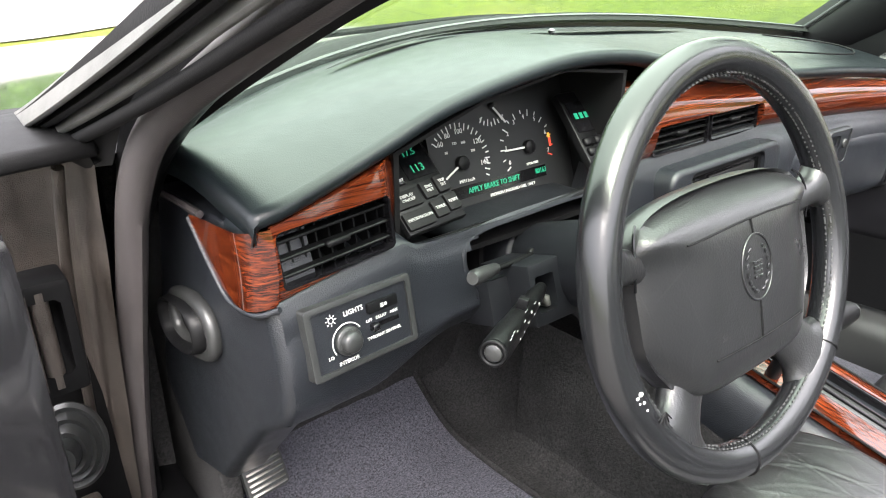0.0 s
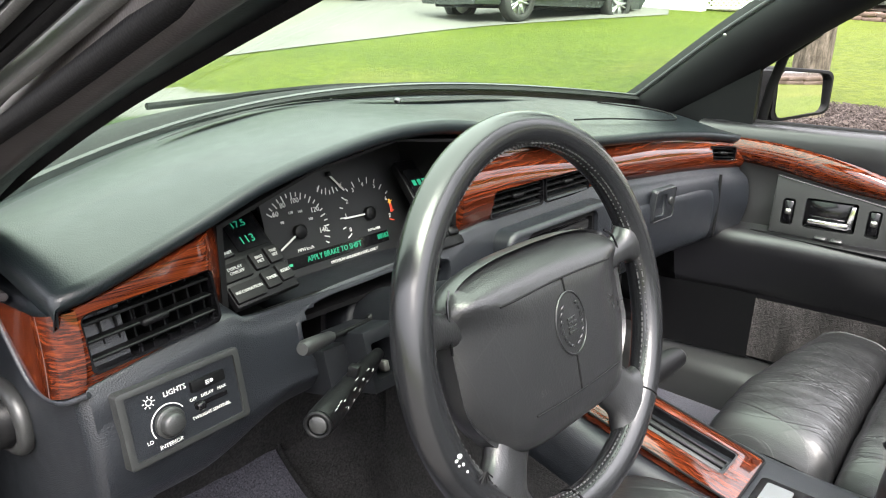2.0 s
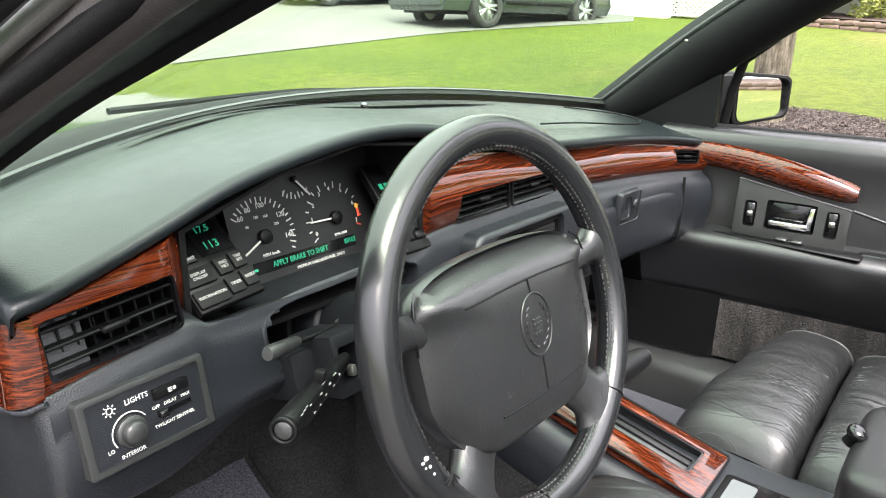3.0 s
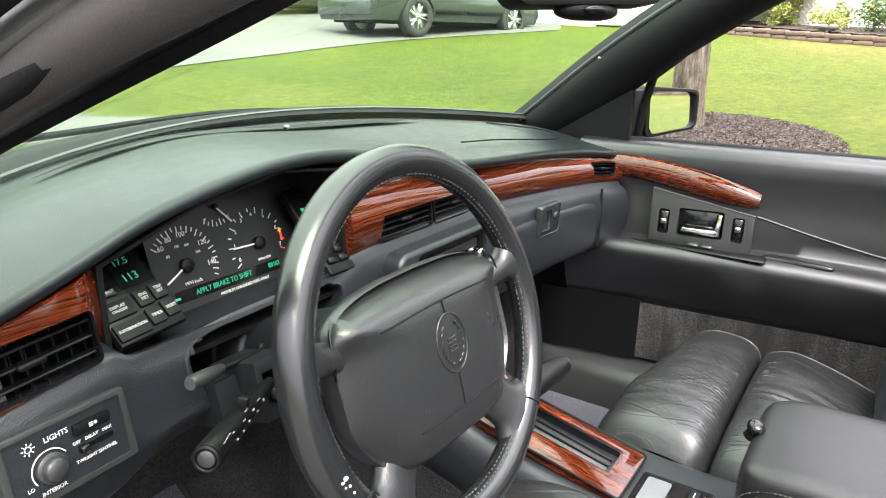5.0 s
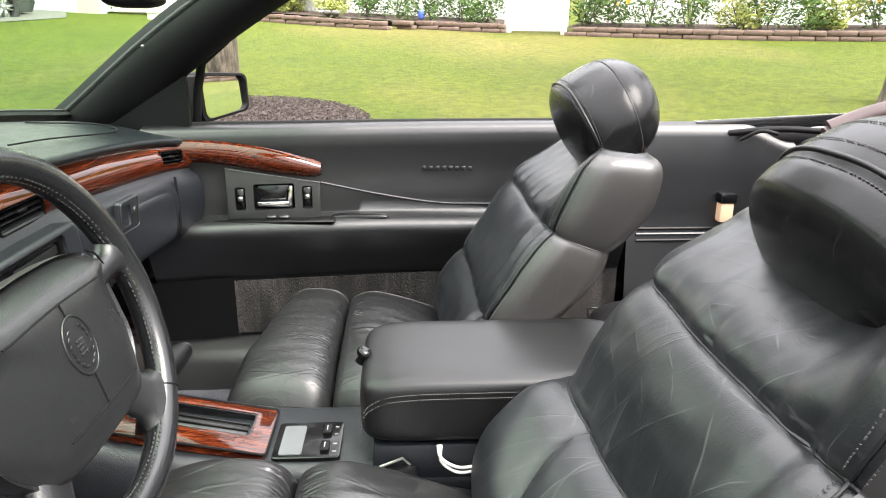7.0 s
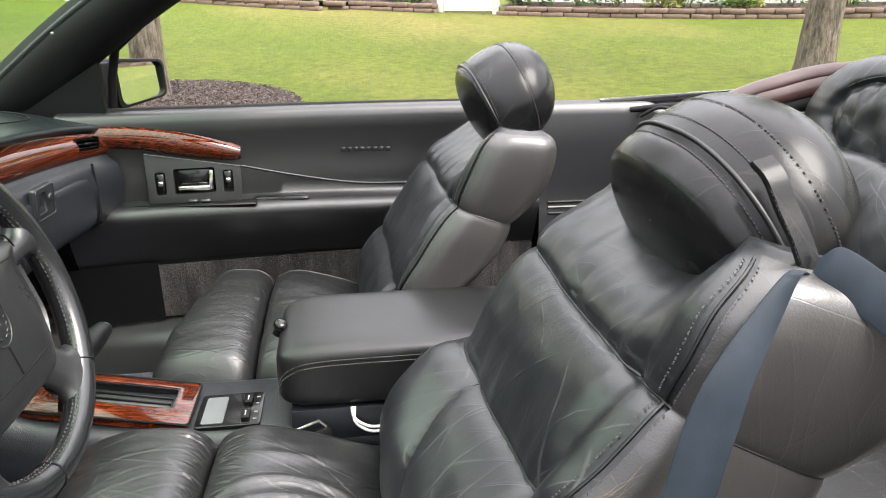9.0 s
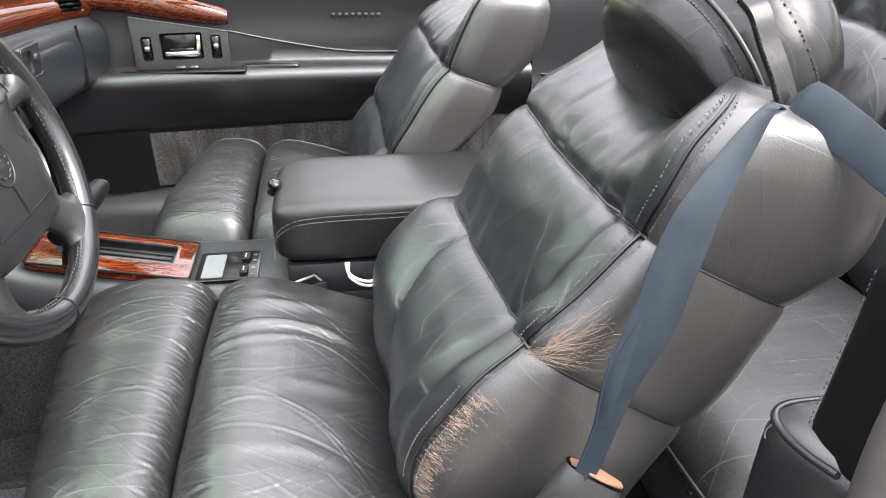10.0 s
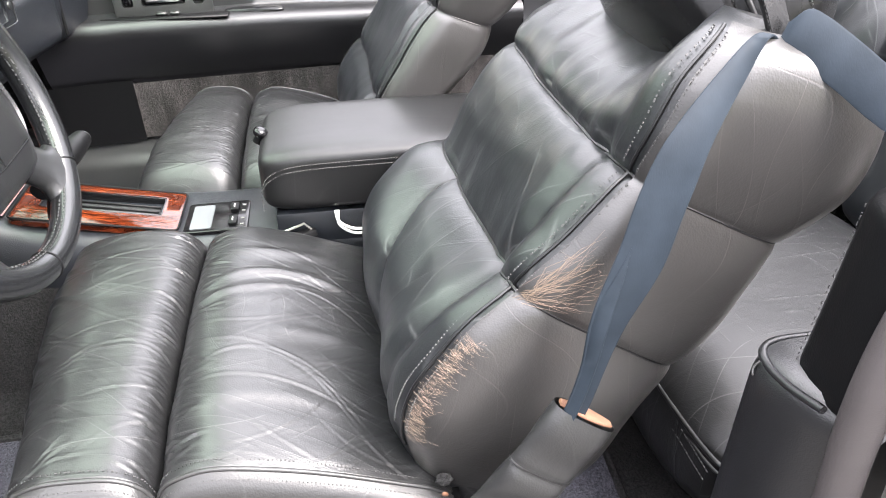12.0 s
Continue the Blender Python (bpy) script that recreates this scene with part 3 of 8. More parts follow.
def build_garden():
    d = (FENCE_B - FENCE_A)
    d.z = 0
    d.normalize()
    turn = math.degrees(math.atan2(d.y, d.x))
    fence = thing("garden_fence", "white vinyl privacy fence behind the flower beds", "fence", along_fence(0, 1.3))
    gate0, gate1 = fence_at(98.4), fence_at(102.4)
    s = -3.0
    while s < 30:
        p = along_fence(s, 1.35)
        if not gate0 - 0.3 < s < gate1 + 0.1:
            part("fence_post", box(-0.06, 0.06, -0.06, 0.06, -0.2, 1.95, 0.01, 1, pose(p.x, p.y, p.z, 0, 0, turn)), FENCE, fence)
        for k in range(8):
            m = s + 0.12 + k * 0.235
            q = along_fence(m, 1.35)
            if gate0 < m < gate1:
                continue
            part("fence_board", box(-0.112, 0.112, -0.012, 0.012, -0.1, 1.8, 0.004, 1, pose(q.x, q.y, q.z, 0, 0, turn)), FENCE, fence, smooth=False)
        s += 2.0
    g = thing("garden_gate", "plain bright white gate between two flower beds", "gate", along_fence((gate0 + gate1) / 2, 0.12))
    q = along_fence((gate0 + gate1) / 2, 0.12)
    w = (gate1 - gate0) / 2
    part("gate_panel", box(-w, w, -0.02, 0.02, 0.04, 1.8, 0.006, 1, pose(q.x, q.y, q.z, 0, 0, turn)), FENCE, g, smooth=False)
    for e in (-1, 1):
        part("gate_post", box(e * (w + 0.07) - 0.06, e * (w + 0.07) + 0.06, -0.06, 0.06, -0.1, 1.95, 0.01, 1, pose(q.x, q.y, q.z, 0, 0, turn)), FENCE, g)
    # bed edging: rows of long brown stones
    rng = random.Random(8)
    for name, s0, s1, bulge in (("bed_edging", -1.5, gate0 - 0.1, True), ("bed_edging", gate1 + 0.12, 28.0, False)):
        e = thing(name, "low edging of weathered brown garden stones", "bed edging", along_fence((s0 + s1) / 2, 0.0), group="flower bed edgings")
        for layer in range(2):
            s = s0 + 0.15 * layer
            while s < s1 - 0.05:
                length = min(rng.uniform(0.34, 0.46), s1 - s)
                out = 0.0
                if bulge:
                    out = -0.55 * smoothstep(s0, s0 + 0.2, s) * (1 - smoothstep(s1 - 2.6, s1 - 1.9, s))
                q = along_fence(s + length / 2, out + rng.uniform(-0.012, 0.012))
                part("stone", box(-length / 2 + 0.006, length / 2 - 0.006, -0.09, 0.09, 0.0, 0.085, 0.012, 1, pose(q.x, q.y, q.z + 0.09 * layer - 0.02, rng.uniform(-2, 2), rng.uniform(-1.5, 1.5), turn + rng.uniform(-2, 2))), EDGING, e)
                s += length
        rows = [[along_fence(s0 + (s1 - s0) * i / 40, o) + Vector((0, 0, 0.13)) for o in (0.05, 0.4, 0.8, 1.25)] for i in range(41)]
        tagged(part("bed_soil", grid(rows), SOIL), "dark garden soil in a flower bed", "soil", kind="structure")
    # shrubs
    plan = [(81.5, 0.45, 0.42, 0), (84.6, 0.45, 0.40, 0), (87.5, 0.6, 0.75, 2), (89.8, 0.7, 0.85, 2), (92.3, 0.7, 0.7, 1), (94.6, 0.7, 0.65, 1), (96.3, 0.65, 0.7, 1),
            (104.3, 0.6, 0.8, 2), (106.2, 0.6, 0.7, 2), (109.0, 0.6, 0.85, 2), (111.8, 0.6, 0.75, 2), (115.4, 0.45, 0.45, 0), (117.0, 0.6, 0.8, 2), (120.0, 0.6, 0.6, 1), (121.6, 0.45, 0.42, 0),
            (124.2, 0.6, 0.75, 2), (127.6, 0.6, 0.75, 2), (131.0, 0.6, 0.7, 2)]
    for k, (az, w, h, sort) in enumerate(plan):
        rng = random.Random(100 + k)
        p = along_fence(fence_at(az, 0.55), 0.55) + Vector((0, 0, 0.12))
        lab = ("low pale yellow-green mounded shrub in a flower bed", "leafy dark green shrub in a flower bed", "leafy green shrub with orange-yellow flowers")[sort]
        t = thing(("low_shrub", "green_shrub", "flowering_shrub")[sort], lab, "shrub", p, group="shrubs along the fence")
        clumps = [(p + Vector((rng.uniform(-1, 1) * w * 0.7, rng.uniform(-1, 1) * 0.3, rng.uniform(0.1, 1.0) * h)), 0.17 * h / 0.6 + 0.06) for _ in range(14)]
        for _ in range(5):
            c = clumps[rng.randrange(14)][0]
            part("stem", tube([p + Vector((rng.uniform(-.08, .08), rng.uniform(-.08, .08), -0.1)), (p + c) / 2, c], 0.009, 5), BARK, t)
        part("foliage", leaf_cloud(rng, clumps, 0.045, 55, 0.5), LEAF_PALE if sort == 0 else LEAF, t, kind="stuff")
        if sort == 2:
            tips = [(p + Vector((rng.uniform(-1, 1) * w * 0.7, rng.uniform(-0.35, 0.2), h * rng.uniform(0.5, 1.25))), 0.04) for _ in range(12)]
            part("flowers", leaf_cloud(rng, tips, 0.035, 9, 0.7), PETAL, t, "orange-yellow flower heads", kind="stuff")
    p = along_fence(fence_at(91.4), 0.1)
    t = thing("garden_ornament", "small blue and white garden ornament by the bed", "ornament", p)
    part("body", pad(p + Vector((0, 0, 0.26)), (0.06, 0.06, 0.1), (2, 2, 2.4), n=16, k=10), plain("blue glaze", (0.05, 0.10, 0.45), 0.3), t)
    part("head", pad(p + Vector((0, 0, 0.41)), (0.045, 0.045, 0.06), (2, 2, 2), n=14, k=8), FENCE, t)
    for az, out in ((84.0, 0.1), (84.7, 0.12)):
        q = along_fence(fence_at(az), out) + Vector((0, 0, 0.2))
        tagged(part("garden_stone", pad(q, (0.13, 0.09, 0.06), (2.4, 2.4, 2.2), n=14, k=8), CONCRETE), "rounded pale garden stone on the bed edging", "stone")
    lat = thing("lattice_panel", "low white diagonal lattice panel behind shrubs", "lattice", along_fence(fence_at(83.5), 1.0))
    lattice(lat, along_fence(fence_at(85.8, 1.0), 1.0), along_fence(fence_at(80.5, 1.0), 1.0), 0.15, 0.62)


def lattice(parent, a, b, z0, z1):
    """Crossed slats between two ground places."""
    d = b - a
    length = math.hypot(d.x, d.y)
    turn = math.degrees(math.atan2(d.y, d.x))
    h = z1 - z0
    m = pose(a.x, a.y, a.z + z0, 0, 0, turn)
    for sgn in (1, -1):
        s = -h
        while s < length:
            x0, x1 = max(0, s), min(length, s + h)
            if x1 - x0 > 0.03:
                za, zb = (x0 - s, x1 - s) if sgn > 0 else (h - (x0 - s), h - (x1 - s))
                slant = math.degrees(math.atan2(zb - za, x1 - x0))
                part("slat", box(-0.5 * math.hypot(x1 - x0, zb - za), 0.5 * math.hypot(x1 - x0, zb - za), -0.005, 0.005, -0.016, 0.016, 0, 1,
                                 m @ pose((x0 + x1) / 2, 0.012 * sgn, (za + zb) / 2, 0, -slant, 0)), FENCE, parent, smooth=False)
            s += 0.11
    for zz in (0, h):
        part("rail", box(0, length, -0.02, 0.02, zz - 0.02, zz + 0.02, 0.004, 1, m), FENCE, parent, smooth=False)


def build_house():
    a, b = place(57, 20.0), place(68.2, 17.2)
    d = b - a
    length = math.hypot(d.x, d.y)
    turn = math.degrees(math.atan2(d.y, d.x))
    base = min(a.z, b.z) - 0.05
    m = pose(a.x, a.y, base, 0, 0, turn)
    h = thing("garage", "white garage front with a wide panelled door", "garage", a)
    wall = carve(box(-3.5, length, 0.0, 0.25, 0, 3.2, 0, 1, m), box(-0.2, length - 0.55, -0.1, 0.4, 0.1, 2.5, 0, 1, m))
    part("wall", wall, SIDING, h, smooth=False)
    for k in range(4):
        part("door_panel", box(-0.2, length - 0.55, 0.10, 0.15, 0.1 + 0.6 * k, 0.68 + 0.6 * k, 0.012, 1, m), SIDING, h, smooth=False)
    part("corner_trim", box(length - 0.5, length + 0.02, -0.03, 0.0, 0, 3.2, 0.004, 1, m), TRIM, h, "beige corner trim", smooth=False)
    part("roof", slab([(-4, 3.2), (length + 0.6, 3.2), (length / 2 - 1.5, 5.2)], 6.0, 0, 1, m @ pose(0, -0.4, 0)), TRIM, h, smooth=False)
    p0, p1 = place(68.6, 17.4), place(72.0, 17.0)
    porch = thing("porch", "raised white porch with lattice skirting and steps", "porch", p0)
    dd = p1 - p0
    pl = math.hypot(dd.x, dd.y)
    pm = pose(p0.x, p0.y, p0.z, 0, 0, math.degrees(math.atan2(dd.y, dd.x)))
    part("deck", box(0, pl + 3.4, 0.05, 2.6, 0.66, 0.74, 0.01, 1, pm), FENCE, porch, smooth=False)
    for k in range(4):
        part("step", box(pl + 0.1, pl + 1.5, -0.3 * (3 - k) - 0.05, 0.05, 0.17 * k, 0.17 * k + 0.05, 0.008, 1, pm), FENCE, porch, smooth=False)
        part("riser", box(pl + 0.1, pl + 1.5, -0.3 * (3 - k) - 0.02, -0.3 * (3 - k), 0.17 * k - 0.15, 0.17 * k + 0.0, 0, 1, pm), SIDING, porch, smooth=False)
    part("house_wall", box(-0.4, 9.0, 2.6, 2.8, 0.0, 3.4, 0, 1, pm), SIDING, porch, smooth=False)
    part("skirt_backing", box(0, pl, 0.35, 0.37, 0, 0.66, 0, 1, pm), TRIM, porch, smooth=False)
    lattice(porch, Vector((p0.x, p0.y, p0.z)), Vector((p1.x, p1.y, p0.z)), 0.06, 0.62)


def parked_car(name, label, rear, heading, paint, scale=1.0):
    """A parked sport utility car. rear: the ground under its right rear wheel; heading: compass degrees."""
    c = thing(name, label, "car", rear, group="cars parked on the driveway")
    m = Matrix.Translation(rear) @ pose(0, 0, 0, 0, 0, -heading) @ Matrix.Scale(scale, 4)

    def prof(y, lift=0.0):
        low = 0.27
        side = [(0.0, low), (0.80, low + 0.02), (0.90, 0.50), (0.92, 0.85), (0.88, 1.0)]
        roof = lerp([(-0.95, 1.02), (-0.85, 1.15), (-0.6, 1.66), (0.2, 1.74), (1.6, 1.68), (2.35, 1.12), (2.6, 1.05), (3.45, 0.93), (3.62, 0.70), (3.68, 0.55)], y)[0]
        pinch = 1.0 - 0.14 * smoothstep(2.6, 3.7, y) - 0.05 * smoothstep(-0.4, -0.95, y)
        top = [(0.78 if roof > 1.2 else 0.86, max(roof - 0.07, 0.56)), (0.5, roof), (0.0, roof)]
        pts = [(x * pinch, min(z, max(roof - 0.1, 0.34))) for x, z in side] + [(x * pinch, z) for x, z in top]
        return pts
    rows = []
    for i in range(57):
        y = -0.95 + 4.63 * i / 56
        half = prof(y)
        ring = [(x, z) for x, z in half] + [(-x, z) for x, z in reversed(half[1:-1])]
        rows.append([m @ Vector((-0.78 + x, y, z)) for x, z in ring])
    body = grid(rows, closed_cols=True, caps=True)
    cut = []
    for wx in (0.0, -1.56):
        for wy in (0.0, 2.72):
            k = disc(0.40, 0.5, 24, m=pose(0, 0, 0, 0, 0, 90))
            k.transform(m @ pose(wx + 0.30, wy, 0.36))
            cut.append(k)
    part("body", carve(body, *cut), paint, c)
    part("underbody", box(-1.5, -0.06, -0.7, 3.3, 0.24, 0.5, 0.02, 1, m), MATT, c)
    for wx, out in ((0.0, 1), (-1.56, -1)):
        for wy in (0.0, 2.72):
            face = m @ pose(wx + 0.13 * out, wy, 0.36, 0, 0, 90 * out)
            rows = []
            for j in range(40):
                a = 2 * math.pi * j / 40
                rows.append([face @ Vector((q * math.cos(a), yy, q * math.sin(a))) for q, yy in ((0.235, 0.005), (0.26, -0.01), (0.345, 0.0), (0.362, 0.03), (0.362, 0.2), (0.34, 0.23), (0.24, 0.22))])
            w = part("wheel", grid(rows, closed_rows=True, closed_cols=True), TYRE, c, "black tyre on a silver alloy rim")
            part("rim", merge(disc(0.245, 0.02, 32, m=face @ pose(0, 0.09, 0)), *[box(-0.026, 0.026, 0.0, 0.05, 0.03, 0.24, 0.008, 1, face @ pose(0, 0.02, 0, 0, 72 * s + 9, 0)) for s in range(5)],
                              *[box(-0.012, 0.012, 0.0, 0.05, 0.03, 0.24, 0.005, 1, face @ pose(0, 0.02, 0, 0, 72 * s + 31, 0)) for s in range(5)], disc(0.06, 0.05, 20, 0.01, face @ pose(0, 0.012, 0))), ALLOY, w, "silver five-spoke alloy rim")
    for wx, e in ((0.155, 1), (-1.715, -1)):
        x = wx - 0.055 * e
        for y0, y1 in ((0.30, 1.10), (1.16, 2.0)):
            part("side_window", box(min(x, x - 0.06 * e), max(x, x - 0.06 * e), y0, y1, 1.10, 1.52, 0.02, 1, m), DARKGLASS, c)
        for y0, y1 in ((0.42, 1.22), (1.26, 2.3)):
            xo = wx - 0.012 * e
            part("door_trim", box(min(xo, xo - 0.02 * e), max(xo, xo - 0.02 * e), y0, y1, 0.42, 0.50, 0.01, 1, m), MATT, c)
    part("rear_bumper", box(-1.55, -0.01, -1.02, -0.86, 0.36, 0.62, 0.05, 2, m), paint, c)
    part("rear_window", box(-1.35, -0.2, -0.86, -0.74, 1.12, 1.5, 0.03, 1, m), DARKGLASS, c)
    for x in (-1.52, -0.14):
        part("tail_light", box(x, x + 0.1, -0.955, -0.86, 0.78, 1.05, 0.02, 1, m), RED, c)
    return c


# Woods out of view, added to darken the horizon that the cabin reflects.
def build_woods():
    rng = random.Random(31)
    rows = []
    n = 220
    for k in range(n):
        a = -15 + 205 * k / (n - 1)
        h = 7.5 + 2.4 * noise.noise((k * 0.22, 0.5, 0)) + 1.6 * noise.noise((k * 0.8, 3.5, 0))
        r = 40 + 3 * noise.noise((k * 0.15, 9, 0))
        foot = place(a, r)
        rows.append([foot + Vector((0.35 * noise.noise((k, q, 1)), 0.35 * noise.noise((k, q, 2)), -0.5 + (h + 0.5) * q / 8)) for q in range(9)])
    w = part("unseen_woods_mass", grid(rows), LEAF)
    tagged(w, "unseen dark woods added to darken the horizon", "woods", kind="structure")
    clumps = []
    for k in range(260):
        a = -15 + 205 * rng.random()
        foot = place(a, 38 + 2 * rng.random())
        clumps.append((foot + Vector((0, 0, rng.uniform(0.5, 9.2))), rng.uniform(0.9, 1.7)))
    tagged(part("unseen_woods", leaf_cloud(rng, clumps, 0.30, 26, 0.6), LEAF), "dark green foliage of the added, unseen woods", "woods", kind="stuff")


build_ground()
build_woods()
build_mulch()
build_garden()
build_house()
garden_tree(place(76.2, 6.5), 0.30, (0.0, 0.0), 3, "young shade tree with grey-brown trunk standing in mulch")
garden_tree(place(126.4, 7.8), 0.36, (0.25, -0.3), 7, "shade tree with rough dark bark on the lawn")
parked_car("suv", "dark grey-green sport utility car parked on the driveway", place(54.6, 14.0), 101.5, PAINT, 1.05)
parked_car("suv", "dark sport utility car parked further up the driveway", place(42.5, 18.2), 101.5, BLACKPAINT, 1.05)

# ---- the open car: shell, floor, doors, pillars ----
def build_shell():
    # floor with a raised front end and the middle tunnel
    def floor_z(x, y):
        z = 0.27 + 0.32 * smoothstep(0.52, 0.95, y)
        z += 0.17 * (1 - smoothstep(0.07, 0.16, abs(x + 0.01))) * smoothstep(-0.2, 0.1, y)
        z += 0.05 * (1 - smoothstep(0.10, 0.18, abs(x))) * (1 - smoothstep(-0.3, 0.0, y))
        return z
    rows = []
    for i in range(81):
        y = -1.5 + 2.5 * i / 80
        rows.append([Vector((-0.74 + 1.48 * j / 60, y, floor_z(-0.74 + 1.48 * j / 60, y) + 0.004 * noise.noise((x := -0.74 + 1.48 * j / 60) * 9 * Vector((1, 0, 0)) + Vector((0, y * 9, 0))))) for j in range(61)])
    f = part("floor", grid(rows), CARPET)
    tagged(f, "black loop carpet over the car's floor and tunnel", "car floor", kind="structure")
    wall = part("bulkhead_front", box(-0.74, 0.74, 0.66, 0.70, 0.20, 0.93, 0.004, 1), CARPET)
    tagged(wall, "black carpeted bulkhead behind the dashboard", "bulkhead", kind="structure")
    for s, nm in ((-1, "footwell_side_left"), (1, "footwell_side_right")):
        side = part(nm, box(min(s * 0.672, s * 0.700), max(s * 0.672, s * 0.700), 0.46, 0.66, 0.27, 0.86, 0.004, 1), CARPET)
        tagged(side, "black carpeted footwell side under the dashboard", "footwell side", kind="structure")
    for s, nm in ((-1, "sill_left"), (1, "sill_right")):
        rows = []
        for i in range(41):
            y = -0.95 + 1.75 * i / 40
            rows.append([Vector((s * x, y, z)) for x, z in ((0.66, 0.27), (0.675, 0.36), (0.69, 0.395), (0.72, 0.405), (0.80, 0.40), (0.83, 0.37), (0.84, 0.2), (0.7, 0.18))])
        b = part(nm, grid(rows, closed_cols=True, caps=True), PLASTIC)
        tagged(b, "black plastic door sill trim along the carpet", "door sill", kind="structure")
    # outer body: bonnet, wings, tail
    body = thing("car_body", "glossy black convertible body with its top folded down", "car", (0, 0, 0.0))

    def hood_z(x, y):
        return 0.945 - 0.10 * smoothstep(0.7, 2.6, y) - 0.12 * smoothstep(2.2, 2.75, y) - 0.05 * (abs(x) / 0.9) ** 3
    rows = [[Vector((-0.88 + 1.76 * j / 30, 0.78 + 0.12 * (1 - (2 * j / 30 - 1) ** 2) * (1 - i / 30) + 1.95 * i / 30, 0)) for j in range(31)] for i in range(31)]
    for r in rows:
        for p in r:
            p.z = hood_z(p.x, p.y)
    part("bonnet", grid(rows), BLACKPAINT, body)
    part("nose", box(-0.9, 0.9, 2.6, 2.85, 0.25, 0.76, 0.08, 3), BLACKPAINT, body)
    for s in (-1, 1):
        for y0, y1, nm in ((0.62, 2.75, "front_wing"), (-2.2, -0.86, "rear_wing")):
            rows = []
            for i in range(41):
                y = y0 + (y1 - y0) * i / 40
                top = hood_z(0.88, y) if y > 0 else 0.90
                rows.append([Vector((s * x, y, z)) for x, z in ((0.86, top), (0.90, top - 0.03), (0.94, 0.70), (0.945, 0.5), (0.92, 0.24), (0.89, 0.24), (0.88, 0.6), (0.84, top - 0.02))])
            bm = grid(rows, closed_cols=True, caps=True)
            c = disc(0.36, 0.4, 28, m=pose(s * 1.1, 1.85 if y > 0 else -1.02 - 0.0, 0.33, 0, 0, 90 * s))
            if y0 > 0:
                bm = carve(bm, c)
            else:
                c.free()
            part(nm, bm, BLACKPAINT, body)
        w = part("wheel", tube([(s * 0.82 + 0.09 * math.cos(0), 1.85 + 0.25 * math.cos(a), 0.33 + 0.25 * math.sin(a)) for a in [2 * math.pi * k / 32 for k in range(32)]], 0.09, 12, closed=True), TYRE, body)
        part("rim", disc(0.2, 0.06, 24, 0.01, pose(s * 0.93, 1.85, 0.33, 0, 0, 90 * s)), ALLOY, w)
        w = part("wheel", tube([(s * 0.82, -1.45 + 0.25 * math.cos(a), 0.33 + 0.25 * math.sin(a)) for a in [2 * math.pi * k / 32 for k in range(32)]], 0.09, 12, closed=True), TYRE, body)
        part("rim", disc(0.2, 0.06, 24, 0.01, pose(s * 0.93, -1.45, 0.33, 0, 0, 90 * s)), ALLOY, w)
    part("boot_lid", box(-0.86, 0.86, -2.35, -1.72, 0.5, 0.95, 0.06, 3), BLACKPAINT, body)
    part("tail", box(-0.9, 0.9, -2.5, -2.2, 0.28, 0.9, 0.07, 3), BLACKPAINT, body)
    part("rear_bulkhead", box(-0.72, 0.72, -1.62, -1.55, 0.25, 0.86, 0.01, 1), CARPET, body)
    # outer skin of the far door
    rows = []
    for i in range(31):
        y = -0.86 + 1.46 * i / 30
        rows.append([Vector((x, y, z)) for x, z in ((0.80, 0.915), (0.86, 0.90), (0.92, 0.70), (0.935, 0.5), (0.90, 0.24), (0.86, 0.24), (0.86, 0.6), (0.80, 0.86))])
    part("far_door_skin", grid(rows, closed_cols=True, caps=True), BLACKPAINT, body)
    # cowl under the windscreen
    rows = []
    for i in range(41):
        x = -0.78 + 1.56 * i / 40
        y, z = ws_base(x)
        rows.append([Vector((x, y + dy, z + dz)) for dy, dz in ((-0.005, 0.0), (0.02, 0.012), (0.06, 0.006), (0.16, -0.012), (0.22, -0.03))])
    part("cowl", grid(rows), MATT, body, "matt black cowl below the windscreen")


def ws_base(x):
    return 0.70 - 0.46 * x * x, 0.993 - 0.085 * x * x


PILLAR_R = [(0.705, 0.475, 0.947), (0.662, 0.26, 1.111), (0.620, 0.045, 1.249), (0.575, -0.18, 1.369)]
PILLAR_L = [(-0.703, 0.455, 0.935), (-0.684, 0.30, 1.012), (-0.668, 0.18, 1.068), (-0.660, 0.074, 1.108), (-0.657, -0.105, 1.170), (-0.645, -0.32, 1.255)]


def build_windscreen():
    w = thing("windscreen", "slightly hazy windscreen in a black surround", "windscreen", (0, 0.6, 0.98))
    right = curve(PILLAR_R, 24)
    left = curve(PILLAR_L, 24)
    rows = []
    for i in range(24):
        a, b = left[i], right[i]
        row = []
        for j in range(33):
            t = j / 32
            p = a.lerp(b, t)
            bow = 4 * t * (1 - t)
            p = p + Vector((0, (0.235 - 0.08 * i / 23) * bow, (0.045 + 0.02 * i / 23) * bow))
            row.append(p)
        rows.append(row)
    g = part("glass", grid(rows), GLASS, w, "clear windscreen glass")
    g.visible_shadow = False
    # dark band along the foot and the frame's top
    part("lower_band", grid([[rows[0][j] + Vector((0, 0.004, -0.018)) for j in range(33)], [rows[0][j] + Vector((0, 0.006, 0.014)) for j in range(33)], [rows[0][j] + Vector((0, 0.012, 0.016)) for j in range(33)]]), GLOSS, w, "black band along the glass foot")
    top = [rows[-1][j] for j in range(33)]
    part("header", tube([p + Vector((0, -0.01, 0.0)) for p in top], 0.028, 12, flat=1.5), PLASTIC, w, "padded black header rail")
    part("wiper_arm", tube(curve([(-0.35, 0.80, 0.985), (0.05, 0.83, 0.99), (0.35, 0.80, 0.975)], 14), 0.006, 6), MATT, w)


